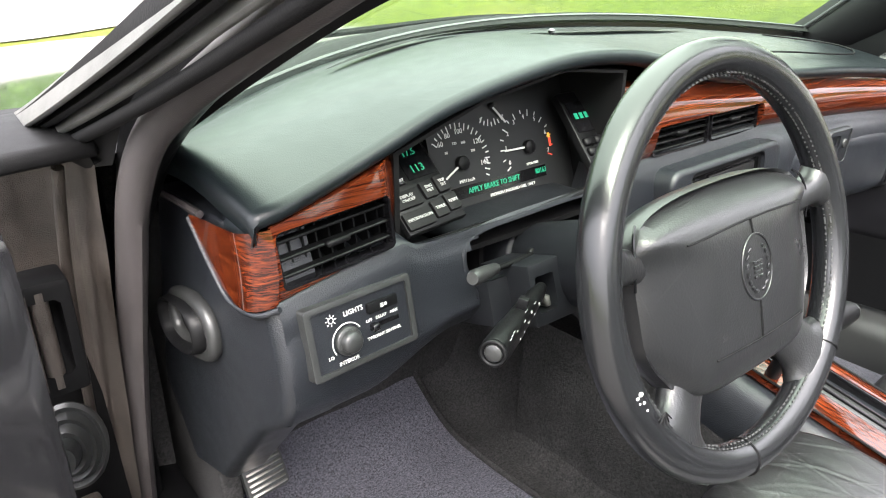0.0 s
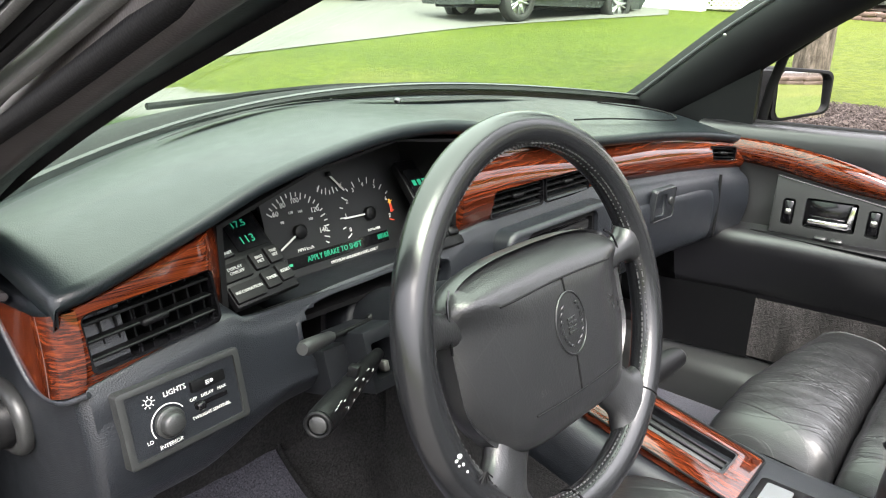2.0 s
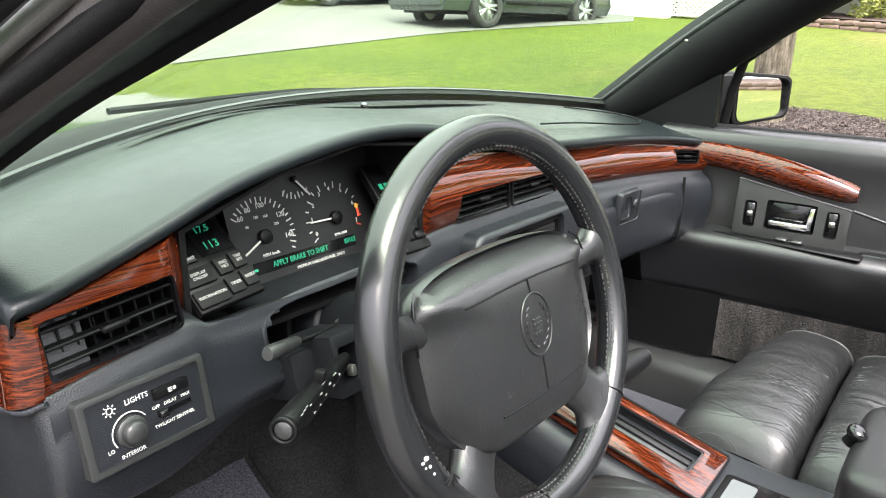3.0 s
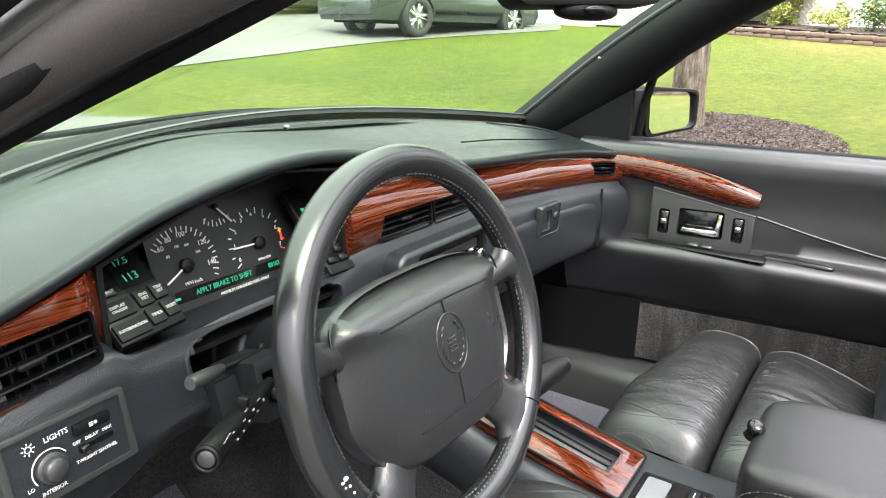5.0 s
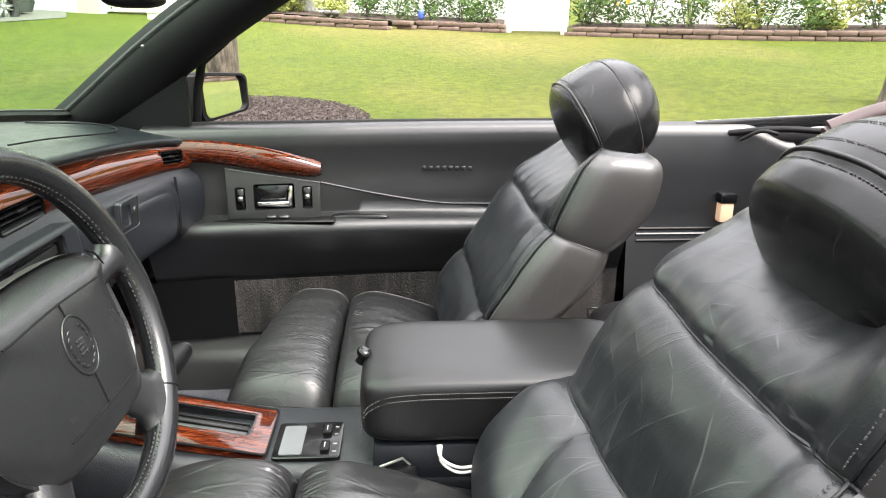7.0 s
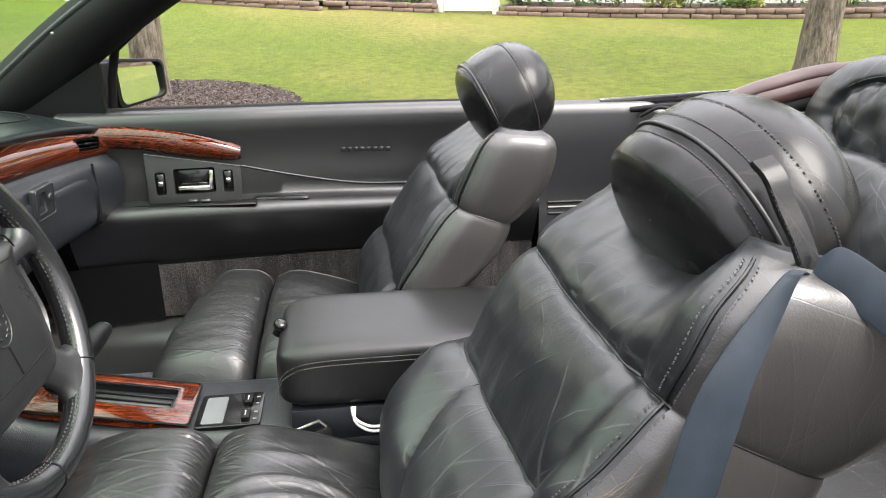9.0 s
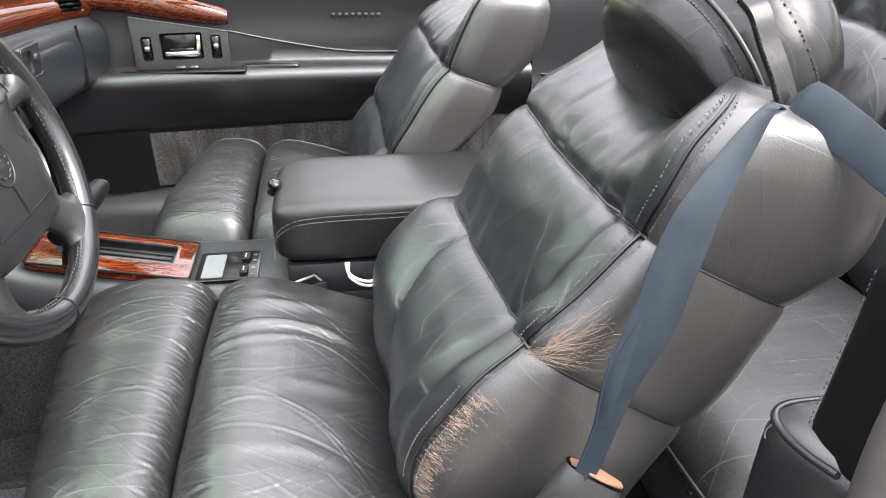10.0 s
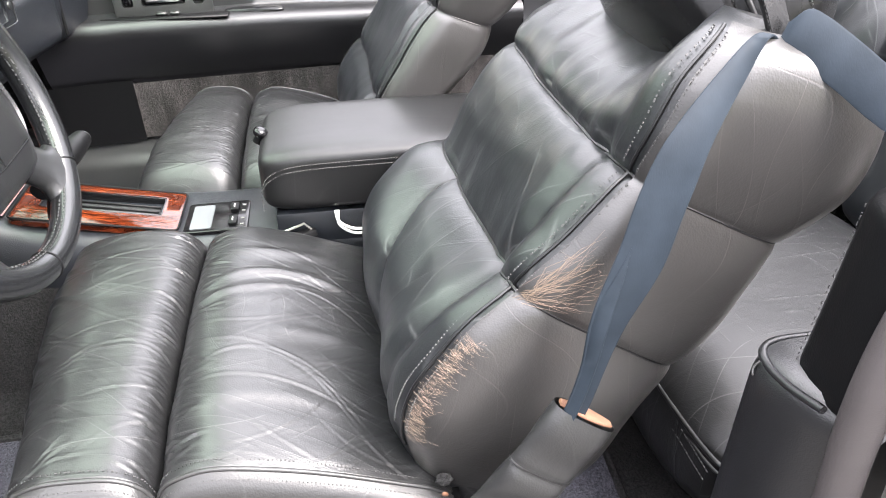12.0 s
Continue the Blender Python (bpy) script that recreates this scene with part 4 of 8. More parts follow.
def build_pillars():
    r = thing("pillar_right", "padded black windscreen pillar trim", "pillar", PILLAR_R[0], kind="structure")
    rows = []
    n = 36
    line = curve([(0.716, 0.540, 0.905)] + PILLAR_R, n)
    for i, p in enumerate(line):
        t = i / (n - 1)
        back = Vector((0.018, -0.108 + 0.005 * t, -0.040 - 0.008 * t)) if t > 0.05 else Vector((0.018, -0.12, -0.03))
        out = Vector((0.035, 0.005, 0.02))
        rows.append([p, p + Vector((-0.004, -0.012, -0.012)), p.lerp(p + back, 0.35) + Vector((-0.018, 0, -0.004)), p.lerp(p + back, 0.7) + Vector((-0.016, 0, -0.006)), p + back, p + back + Vector((0.02, -0.002, 0.004)), p + back + out, p + out + Vector((0, 0.02, 0.01))])
    part("pillar_trim", grid(rows, closed_cols=True, caps=True), PLASTIC, r)
    part("pillar_seal", tube([p + Vector((0.014, 0.012, 0.006)) for p in line], 0.009, 8), GLOSS, r)
    for k in (6, 17):
        part("trim_clip", pad(line[k] + Vector((-0.005, 0.0, 0.004)), (0.004, 0.004, 0.003), (2, 2, 2), n=10, k=6), STEEL, r)
    part("sail_panel", slab([(0.0, -0.022), (0.19, -0.030), (0.19, 0.030), (0.03, 0.135), (0.0, 0.143)], 0.02, 0.004, 1, frame_of((0.705, 0.195, 0.935), (0.06, 1, 0.0), (0, 0, 1))), PLASTIC, r, "triangular black mirror cover")
    part("quarter_frame", tube([(0.742, 0.195, 0.93), (0.735, 0.185, 1.00), (0.725, 0.165, 1.07), (0.70, 0.10, 1.12)], 0.011, 8), MATT, r, "black window channel")
    l = thing("pillar_left", "padded black windscreen pillar with door seal", "pillar", PILLAR_L[0], kind="structure")
    seal = curve([(-0.72, -0.36, 1.262), (-0.735, -0.25, 1.218), (-0.742, -0.15, 1.182), (-0.745, -0.05, 1.150), (-0.748, 0.06, 1.108), (-0.75, 0.17, 1.064), (-0.752, 0.255, 1.026), (-0.754, 0.335, 0.980), (-0.755, 0.40, 0.915), (-0.755, 0.45, 0.835), (-0.757, 0.505, 0.72), (-0.76, 0.555, 0.58), (-0.762, 0.62, 0.36)], 72)
    line = curve(PILLAR_L, 40)
    rows = []
    for i, p in enumerate(line[::-1]):
        q = min(seal, key=lambda v: abs(v.y - (p.y + 0.01)))
        mid = p.lerp(q, 0.5)
        rows.append([p, p + Vector((-0.004, -0.004, 0.008)), p.lerp(q, 0.35) + Vector((0.006, -0.006, 0.006)), p.lerp(q, 0.7) + Vector((0.004, -0.004, 0.004)), q + Vector((0.012, 0, 0.0)), q + Vector((0.0, 0.03, 0.035)), p + Vector((-0.02, 0.035, 0.045)), p + Vector((-0.004, 0.02, 0.018))])
    part("pillar_trim", grid(rows, closed_cols=True, caps=True), PLASTIC, l)
    rows = []
    for i, p in enumerate(seal):
        d = (seal[min(71, i + 1)] - seal[max(0, i - 1)]).normalized()
        w = Vector((1, 0, 0)).cross(d).normalized()
        p = p + Vector((0.007, 0.0, -0.004)) * (1 - smoothstep(30, 50, i))
        half = 0.0135 + 0.017 * smoothstep(34, 62, i)
        rows.append([p + w * half * math.cos(a) * (1 + 0.10 * math.cos(2 * a)) + Vector((0.014, 0, 0)) * math.sin(a) for a in [2 * math.pi * k / 14 for k in range(14)]])
    part("door_seal", grid(rows, closed_cols=True, caps=True), RUBBER, l, "worn brownish-grey rubber door seal")
    # outer side of the pillar: dark channel and bright strip
    outer = curve([(-0.725, -0.34, 1.285), (-0.758, -0.10, 1.195), (-0.778, 0.10, 1.115), (-0.797, 0.30, 1.04), (-0.812, 0.55, 0.96), (-0.825, 0.78, 0.90)], 30)
    inner = [seal[k] for k in (0, 8, 16, 24, 32, 40, 46)]
    inner = curve([p + Vector((-0.012, 0.02, 0.01)) for p in inner], 30)
    part("outer_channel", grid([[a.lerp(b, t) + Vector((-0.012 * math.sin(3.14 * t), 0.01 * math.sin(3.14 * t), -0.008 * math.sin(12.56 * t))) for t in [k / 8 for k in range(9)]] for a, b in zip(inner, outer)]), MATT, l, "black pillar side with a rubber channel")
    for dx, dz, wide, m, words in ((0.0, 0.0, 0.010, DRIP, "dull grey metal drip strip"), (0.010, -0.010, 0.004, MATT, "black rubber lip"), (0.016, -0.018, 0.006, DRIP, "dull grey metal drip strip")):
        part("drip_strip", strap([p + Vector((dx, 0, dz)) for p in outer], [(0.004, 0.004, wide)] * 30, 0.0025), m, l, words)
    part("strip_rubber", tube([p + Vector((0.020, -0.012, -0.030)) for p in outer], 0.006, 8), MATT, l)


def build_near_door():
    """The driver's door, wide open, and the hinge post behind its edge."""
    post = thing("hinge_post", "rusty dark metal hinge post with a wiring boot", "door post", (-0.83, 0.5, 0.4), kind="structure")
    rows = []
    for i in range(25):
        t = i / 24
        z = 0.30 + 0.66 * t
        y = 0.66 - 0.17 * t
        rows.append([Vector((x, y + dy + 0.006 * noise.noise((x * 20, z * 14, 3)), z)) for x, dy in ((-0.775, -0.06), (-0.785, 0.02), (-0.80, 0.045), (-0.83, 0.05), (-0.86, 0.055), (-0.90, 0.10), (-0.93, 0.16))])
    part("post_panel", grid(rows), RUST, post, "dusty rust-streaked painted metal")
    part("post_back", box(-0.95, -0.735, 0.60, 0.66, 0.26, 0.955, 0.01, 1), MATT, post)
    part("post_flange", tube(curve([(-0.80, 0.47, 0.93), (-0.805, 0.52, 0.80), (-0.805, 0.58, 0.60), (-0.805, 0.63, 0.36)], 20), 0.006, 8), RUST, post, "rusty welded flange")
    for bz in (0.70, 0.81, 0.42, 0.52):
        part("bolt", disc(0.009, 0.008, 6, 0.001, pose(-0.855, 0.545 + (0.81 - bz) * 0.25, bz)), STEEL, post)
    part("post_ledge", slab([(0, 0), (0.14, 0.005), (0.14, 0.022), (0.0, 0.02)], 0.16, 0.004, 1, frame_of((-0.915, 0.40, 0.945), (1, 0.05, 0), (0, 0, 1))), MATT, post, "torn black rubber ledge")
    hinge = part("hinge", carve(box(-0.872, -0.812, 0.47, 0.52, 0.69, 0.82, 0.008, 2), box(-0.86, -0.824, 0.44, 0.50, 0.715, 0.80, 0.005, 1)), MATT, post, "black hinge bracket")
    part("hinge_pin", tube([(-0.842, 0.478, 0.70), (-0.842, 0.478, 0.81)], 0.009, 10), RUST, hinge)
    part("lower_hinge", box(-0.86, -0.815, 0.55, 0.60, 0.36, 0.46, 0.008, 2), RUST, post)
    way = Vector((-0.35, -0.90, 0.25)).normalized()
    side = way.cross(Vector((0, 0, 1))).normalized()
    over = side.cross(way)
    rows = []
    for k, (r, out) in enumerate(((0.046, 0.0), (0.047, 0.006), (0.043, 0.010), (0.038, 0.007), (0.036, 0.012), (0.033, 0.018), (0.028, 0.015), (0.026, 0.021), (0.022, 0.027), (0.016, 0.024), (0.014, 0.05))):
        rows.append([Vector((-0.838, 0.535, 0.585)) + way * out + r * (math.cos(a) * side * 0.85 + math.sin(a) * over * 1.15) for a in [2 * math.pi * j / 28 for j in range(28)]])
    part("wiring_boot", grid(rows, closed_cols=True, caps=True), GREY, post, "ribbed grey rubber wiring boot")
    door = thing("open_door", "driver's door standing wide open, black vinyl panel", "car door", (-1.3, 0.36, 0.3))
    fm = frame_of((-0.862, 0.43, 0.30), (-1.0, -0.12, 0), (0, 0, 1))
    # the panel faces the cabin side
    rows = []
    for i in range(31):
        z = 0.02 + 0.58 * i / 30
        row = []
        for j in range(25):
            s = 1.15 * j / 24
            bulge = 0.05 * math.exp(-((z - 0.34) / 0.10) ** 2) + 0.012 * (1 - math.exp(-s / 0.05))
            row.append(fm @ Vector((s, 0.0, z)) + Vector((0, -bulge, 0)))
        rows.append(row)
    part("door_panel", grid(rows), PLASTIC, door, "black grained vinyl panel")
    part("door_skin", box(0.0, 1.2, 0.02, 0.12, -0.05, 0.62, 0.02, 2, frame_of((-0.875, 0.46, 0.30), (-1.0, -0.12, 0), (0, 0, 1))), BLACKPAINT, door)
    for dz in (0.0, 0.012):
        stitches(curve([fm @ Vector((0.01, -0.018, 0.10 + dz)), fm @ Vector((0.10, -0.022, 0.02 + dz))], 12), door)
    part("speaker_ring", tube([fm @ Vector((0.055 + 0.036 * math.cos(a), -0.022, 0.29 + 0.045 * math.sin(a))) for a in [2 * math.pi * k / 28 for k in range(28)]], 0.007, 8, closed=True), PLASTIC, door)
    part("speaker_mesh", disc(0.036, 0.01, 24, m=fm @ pose(0.055, -0.024, 0.29)), MATT, door)


def door_x(y):
    return lerp([(-1.0, 0.735), (-0.6, 0.735), (-0.3, 0.722), (-0.1, 0.700), (0.1, 0.680), (0.25, 0.655), (0.32, 0.64)], y)[0]


def build_far_door():
    d = thing("door_panel", "black vinyl passenger door panel with wood trim and armrest", "door panel", (0.72, -0.3, 0.4))
    rows = []
    prof = [(0.060, 0.905), (0.052, 0.922), (0.036, 0.928), (0.012, 0.924), (0.004, 0.914), (0.002, 0.906), (-0.001, 0.900), (0.004, 0.87), (0.008, 0.83), (0.008, 0.79), (0.004, 0.765), (0.003, 0.74), (0.002, 0.715)]
    arm = [(-0.006, 0.708), (-0.030, 0.704), (-0.048, 0.700), (-0.058, 0.690), (-0.061, 0.676), (-0.056, 0.66), (-0.045, 0.63), (-0.030, 0.60), (-0.016, 0.57), (-0.006, 0.556), (0.0, 0.548), (0.0, 0.40)]
    n = 90
    for i in range(n):
        y = -0.86 + (0.30 + 0.86) * i / (n - 1)
        x = door_x(y)
        out = 0.75 + 0.25 * smoothstep(0.30, 0.16, y)
        row = [Vector((x + px, y, z + 0.004 * (y + 0.3) * -0.4)) for px, z in prof]
        row += [Vector((x + px * out, y, z - 0.012 * smoothstep(0.0, -0.7, y) + 0.004)) for px, z in arm]
        rows.append(row)
    part("panel", grid(rows), DOORV, d)
    # carpeted lower part
    rows = [[Vector((door_x(y) - 0.006, y, z)) for z in [0.405 + 0.142 * k / 8 for k in range(9)]] for y in [-0.86 + 0.985 * i / 50 for i in range(51)]]
    part("carpet_strip", grid(rows), DOORCARPET, d, "dark grey brushed carpet strip")
    rows = [[Vector((door_x(y) - 0.010, y, z)) for z in (0.40, 0.41, 0.47, 0.54, 0.552, 0.556)] for y in [0.122 + 0.24 * i / 12 for i in range(13)]]
    part("kick_panel", grid(rows), PLASTIC, d, "smooth black kick panel")
    # wood along the top front
    rows = []
    m = 40
    for i in range(m):
        y = -0.102 + 0.322 * i / (m - 1)
        t = i / (m - 1)
        zt = lerp([(0.0, 0.838), (0.06, 0.846), (0.35, 0.872), (0.7, 0.892), (1.0, 0.899)], t)[0]
        zb = lerp([(0.0, 0.808), (0.05, 0.803), (0.35, 0.815), (0.7, 0.838), (1.0, 0.850)], t)[0]
        x = door_x(y) - 0.004
        rows.append([Vector((x - 0.016 * math.sin(math.pi * k / 10) ** 0.7, y, zb + (zt - zb) * k / 10)) for k in range(11)])
    part("wood_trim", grid(rows), WOOD, d, "glossy red-brown wood trim")
    # handle plate
    fm = frame_of((door_x(0.0) - 0.023, 0.010, 0.760), (0.13, -1.0, 0.0), (0.05, 0, 1))
    w, h = 0.218, 0.100
    outline = [(-w / 2, h / 2 + 0.020), (w / 2, h / 2 - 0.020), (w / 2, -h / 2 - 0.004), (-w / 2, -h / 2 + 0.0)]
    plate = slab(outline, 0.035, 0.003, 2, fm)
    plate = carve(plate, box(-0.048, 0.048, -0.02, 0.016, -0.030, 0.032, 0.006, 2, fm), box(-0.090, -0.066, -0.02, 0.010, -0.030, 0.026, 0.004, 1, fm), box(0.066, 0.090, -0.02, 0.010, -0.032, 0.024, 0.004, 1, fm))
    hp = part("handle_plate", plate, GREY, d, "dark grey handle plate with a thin bright edge")
    part("bright_edge", tube([fm @ Vector((x, -0.001, z)) for x, z in ((-w / 2, h / 2 + 0.021), (w / 2, h / 2 - 0.019))], 0.0014, 6), GREY, hp)
    part("recess_cup", box(-0.05, 0.05, 0.012, 0.02, -0.032, 0.034, 0.003, 1, fm), GLOSS, hp)
    lever = merge(box(-0.040, 0.036, -0.004, 0.006, -0.024, -0.010, 0.004, 2, fm), slab([(0.030, -0.024), (0.042, -0.020), (0.044, 0.026), (0.036, 0.026)], 0.010, 0.002, 2, fm @ pose(0, -0.003, 0)))
    part("door_handle", lever, CHROME, hp, "chrome pull handle")
    for x in (-0.078, 0.078):
        k = part("switch", merge(box(x - 0.010, x + 0.010, 0.0, 0.012, -0.026, 0.022, 0.003, 1, fm), ), GLOSS, hp)
        part("switch_key", box(x - 0.006, x + 0.006, -0.004, 0.004, -0.008, 0.004, 0.002, 1, fm), STEEL, k)
    # thin line that sweeps back from the wood
    line = curve([(door_x(-0.10) - 0.010, -0.10, 0.790), (door_x(-0.23) - 0.004, -0.23, 0.757), (door_x(-0.37) - 0.002, -0.37, 0.731), (door_x(-0.5) - 0.002, -0.50, 0.724), (door_x(-0.84) - 0.002, -0.84, 0.722)], 40)
    part("swept_piping", tube(line, 0.0032, 8), VINYL, d)
    part("armrest_seam", tube([(door_x(y) - 0.052, y, 0.6925 - 0.004 * (y + .3) * .4 - 0.012 * smoothstep(0.0, -0.7, y) + 0.004) for y in [-0.8 + 1.0 * k / 40 for k in range(41)]], 0.0012, 6), DARKSTITCH, d)
    for k in range(8):
        part("badge_bar", box(-0.0058, 0.0058, -0.0012, 0.0004, -0.0065, 0.0065, 0.0012, 1, frame_of((0.7265 + 0.0009 * (3.5 - k), -0.408 - 0.0162 * (k - 3.5), 0.816), (-0.055, -1, 0), (0, 0, 1))), DOORV, d)
    # window switches and the pull pocket on the armrest
    sw = part("switch_panel", box(-0.028, 0.020, -0.135, 0.155, -0.003, 0.004, 0.003, 1, Matrix.Translation((door_x(0.0) - 0.024, 0.0, 0.7045))), PLASTIC, d, "black window switch strip")
    for k in range(2):
        part("window_switch", box(-0.008, 0.008, -0.014, 0.010, 0.0, 0.008, 0.003, 1, Matrix.Translation((door_x(0.0) - 0.030, 0.02 - 0.03 * k, 0.709))), GREY, sw)
    part("pull_pocket", pad((door_x(-0.2) - 0.024, -0.19, 0.704), (0.015, 0.072, 0.009), (5, 6, 3), n=28, k=10), GLOSS, d, "recessed black pull pocket")
    part("window_slot", tube([(door_x(y) + 0.045, y, 0.925) for y in [-0.84 + 1.06 * k / 20 for k in range(21)]], 0.008, 8), MATT, d)


def build_quarter():
    q = thing("quarter_trim", "black vinyl rear side trim panel beside the back seat", "side trim", (0.72, -1.2, 0.4))
    rows = []
    for i in range(41):
        y = -0.875 - 0.42 * i / 40
        roll = 0.03 * smoothstep(-1.16, -1.29, y)
        rows.append([Vector((0.735 + px - roll * 0.3, y, z - roll * 1.5)) for px, z in ((0.07, 0.895), (0.06, 0.918), (0.03, 0.926), (0.006, 0.914), (0.0, 0.89), (-0.004, 0.80), (-0.004, 0.70), (-0.007, 0.655), (-0.010, 0.64), (-0.013, 0.625), (-0.035, 0.45))])
    part("side_panel", grid(rows), DOORV, q)
    stitches([(0.731, -1.215, 0.885 - 0.006 * k) for k in range(36)], q)
    for dz in (0.0, 0.014, 0.03):
        part("trim_strip", tube([(0.726 - dz * 0.2, y, 0.655 - dz) for y in (-0.90, -1.0, -1.12, -1.3)], 0.004, 6), GREY if dz == 0.014 else PLASTIC, q)
    lamp = thing("courtesy_lamp", "small lit courtesy lamp on the rear side trim", "lamp", (0.722, -1.125, 0.68))
    part("lamp_cap", box(0.700, 0.735, -1.147, -1.103, 0.725, 0.752, 0.006, 2), GLOSS, lamp, "black lamp cap")
    part("lens", box(0.703, 0.735, -1.143, -1.107, 0.675, 0.726, 0.008, 2), LAMP_LENS, lamp, "glowing frosted lens")
    top = thing("folded_top", "folded convertible top stack with maroon leather edge", "folded roof", (0.6, -1.5, 0.85))
    part("side_rail", box(-0.012, 0.012, 0.0, 0.52, -0.018, 0.012, 0.004, 2, frame_of((0.765, -1.04, 0.915), (1, 0, 0.0), (0, 0.05, 1)) @ pose(0, 0, 0, 0, 0, 180)), BLACKPAINT, top, "black roof rail")
    part("bright_edge", tube([(0.754, -1.05 - 0.05 * k, 0.928 + 0.0024 * k) for k in range(11)], 0.0010, 6), GREY, top)
    part("rail_base", box(0.745, 0.79, -1.6, -1.22, 0.87, 0.90, 0.01, 2), MATT, top)
    part("rail_arm", tube(curve([(0.74, -1.12, 0.90), (0.70, -1.25, 0.915), (0.68, -1.45, 0.90)], 12), 0.008, 8), MATT, top)
    part("latch", tube(curve([(0.72, -1.14, 0.885), (0.70, -1.18, 0.91), (0.69, -1.22, 0.905)], 10), 0.005, 8), MATT, top)
    part("well", box(0.48, 0.72, -1.6, -1.28, 0.78, 0.84, 0.01, 1), MATT, top)
    for k, (dz, r, m) in enumerate(((0.0, 0.034, MAROON), (0.026, 0.022, MAROON), (-0.035, 0.03, MATT))):
        part("stacked_fold", tube(curve([(0.63, -1.31, 0.90 + dz), (0.61, -1.42, 0.945 + dz), (0.54, -1.58, 0.99 + dz), (0.2, -1.72, 1.01 + dz), (-0.2, -1.74, 1.01 + dz), (-0.62, -1.55, 0.96 + dz)], 30), r, 12, flat=0.7), m, top, "maroon leather fold" if m is MAROON else "black canvas fold")
    part("fold_piping", tube(curve([(0.625, -1.325, 0.88), (0.60, -1.43, 0.92), (0.54, -1.57, 0.965), (0.2, -1.69, 0.985)], 20), 0.005, 8), PALE, top, "pale piping")


def build_near_quarter():
    """The near side behind the driver's seat: trim, seal and latch post."""
    q = thing("quarter_trim", "black vinyl rear side trim panel by the door opening", "side trim", (-0.72, -0.9, 0.4))
    rows = []
    for i in range(33):
        z = 0.27 + 0.474 * min(1, i / 30)
        k = 0.012 * smoothstep(0.72, 0.745, z) ** 2 + (0.02 if i == 31 else 0.05 if i == 32 else 0)
        z += 0.004 * smoothstep(30, 32, i)
        rows.append([Vector((x + bx * k, y - by * k, z)) for x, y, bx, by in ((-0.800, -0.722, 0, 1), (-0.768, -0.700, 0, 1), (-0.735, -0.684, 0, 1), (-0.712, -0.681, 0, 1), (-0.701, -0.683, 0.3, 1), (-0.694, -0.690, -0.7, 0.7), (-0.690, -0.705, -1, 0.3), (-0.687, -0.76, -1, 0), (-0.682, -0.9, -1, 0), (-0.675, -1.3, -1, 0))])
    rows[-1] = [Vector((p.x, min(p.y, -1.15), 0.750)) for p in rows[-2]]
    part("side_panel", grid(rows), DOORV, q)
    cover = []
    for i in range(25):
        t = i / 24
        z = 0.738 + 0.172 * t
        back = 0.03 * smoothstep(0.86, 1.0, t) ** 2
        cover.append([Vector((x, y - back - 0.012 * t, z)) for x, y in ((-0.800, -0.712), (-0.770, -0.706), (-0.740, -0.704), (-0.724, -0.706), (-0.716, -0.712), (-0.713, -0.722), (-0.712, -0.76), (-0.712, -0.95))])
    cover.append([Vector((p.x, p.y - 0.05, 0.914)) for p in cover[-1]])
    part("pillar_cover", grid(cover), PLASTIC, q)
    part("piping", tube(curve([(-0.692, -0.74, 0.744), (-0.693, -0.705, 0.744), (-0.700, -0.690, 0.741), (-0.717, -0.686, 0.739), (-0.745, -0.687, 0.742), (-0.775, -0.692, 0.748)], 24), 0.0035, 8), DOORV, q)
    part("loose_thread", tube(curve([(-0.708, -0.684, 0.738), (-0.706, -0.681, 0.730), (-0.709, -0.680, 0.724)], 8), 0.0009, 6), STITCH, q)
    stitches([(-0.7175, -0.708 - 0.012 * k / 20, 0.745 + 0.0075 * k) for k in range(20)], q, step=0.005, size=0.0006, material=DARKSTITCH)
    s = thing("door_seal_rear", "worn grey rubber seal on the rear edge of the door opening", "door seal", (-0.8, -0.68, 0.5), kind="structure")
    line = curve([(-0.782, -0.755, 0.93), (-0.784, -0.732, 0.885), (-0.786, -0.716, 0.82), (-0.787, -0.714, 0.74), (-0.788, -0.722, 0.64), (-0.788, -0.728, 0.54), (-0.788, -0.726, 0.42), (-0.785, -0.714, 0.33)], 50)
    rows = []
    for i, p in enumerate(line):
        rows.append([p + Vector((-0.017 * math.cos(a), 0.012 * math.sin(a) - 0.004 * math.cos(2 * a), 0)) for a in [2 * math.pi * k / 18 for k in range(18)]])
    part("seal", grid(rows, closed_cols=True, caps=True), RUBBER, s)
    part("bright_edge", tube([p + Vector((-0.030, -0.014, 0)) for p in line], 0.003, 6), DRIP, s)
    part("latch_post", grid([[p + Vector((-0.022 - 0.02 * k, -0.018 - 0.016 * k, 0.0)) for k in range(5)] for p in line]), BLACKPAINT, s)
    part("striker", tube([(-0.842, -0.74, 0.62), (-0.842, -0.705, 0.62)], 0.008, 10), RUST, s)
    part("striker_plate", box(-0.868, -0.822, -0.742, -0.736, 0.585, 0.655, 0.004, 1), RUST, s)


def build_sill():
    prof = ((0.598, 0.285), (0.603, 0.350), (0.612, 0.372), (0.632, 0.384), (0.68, 0.392), (0.73, 0.394))
    part("door_sill", grid([[Vector((x, 0.46 - 1.25 * k / 30, z)) for x, z in prof] for k in range(31)]), GREY)
    tagged(bpy.data.objects["door_sill"], "dark grey plastic door sill beside the passenger seat", "door sill", kind="structure")


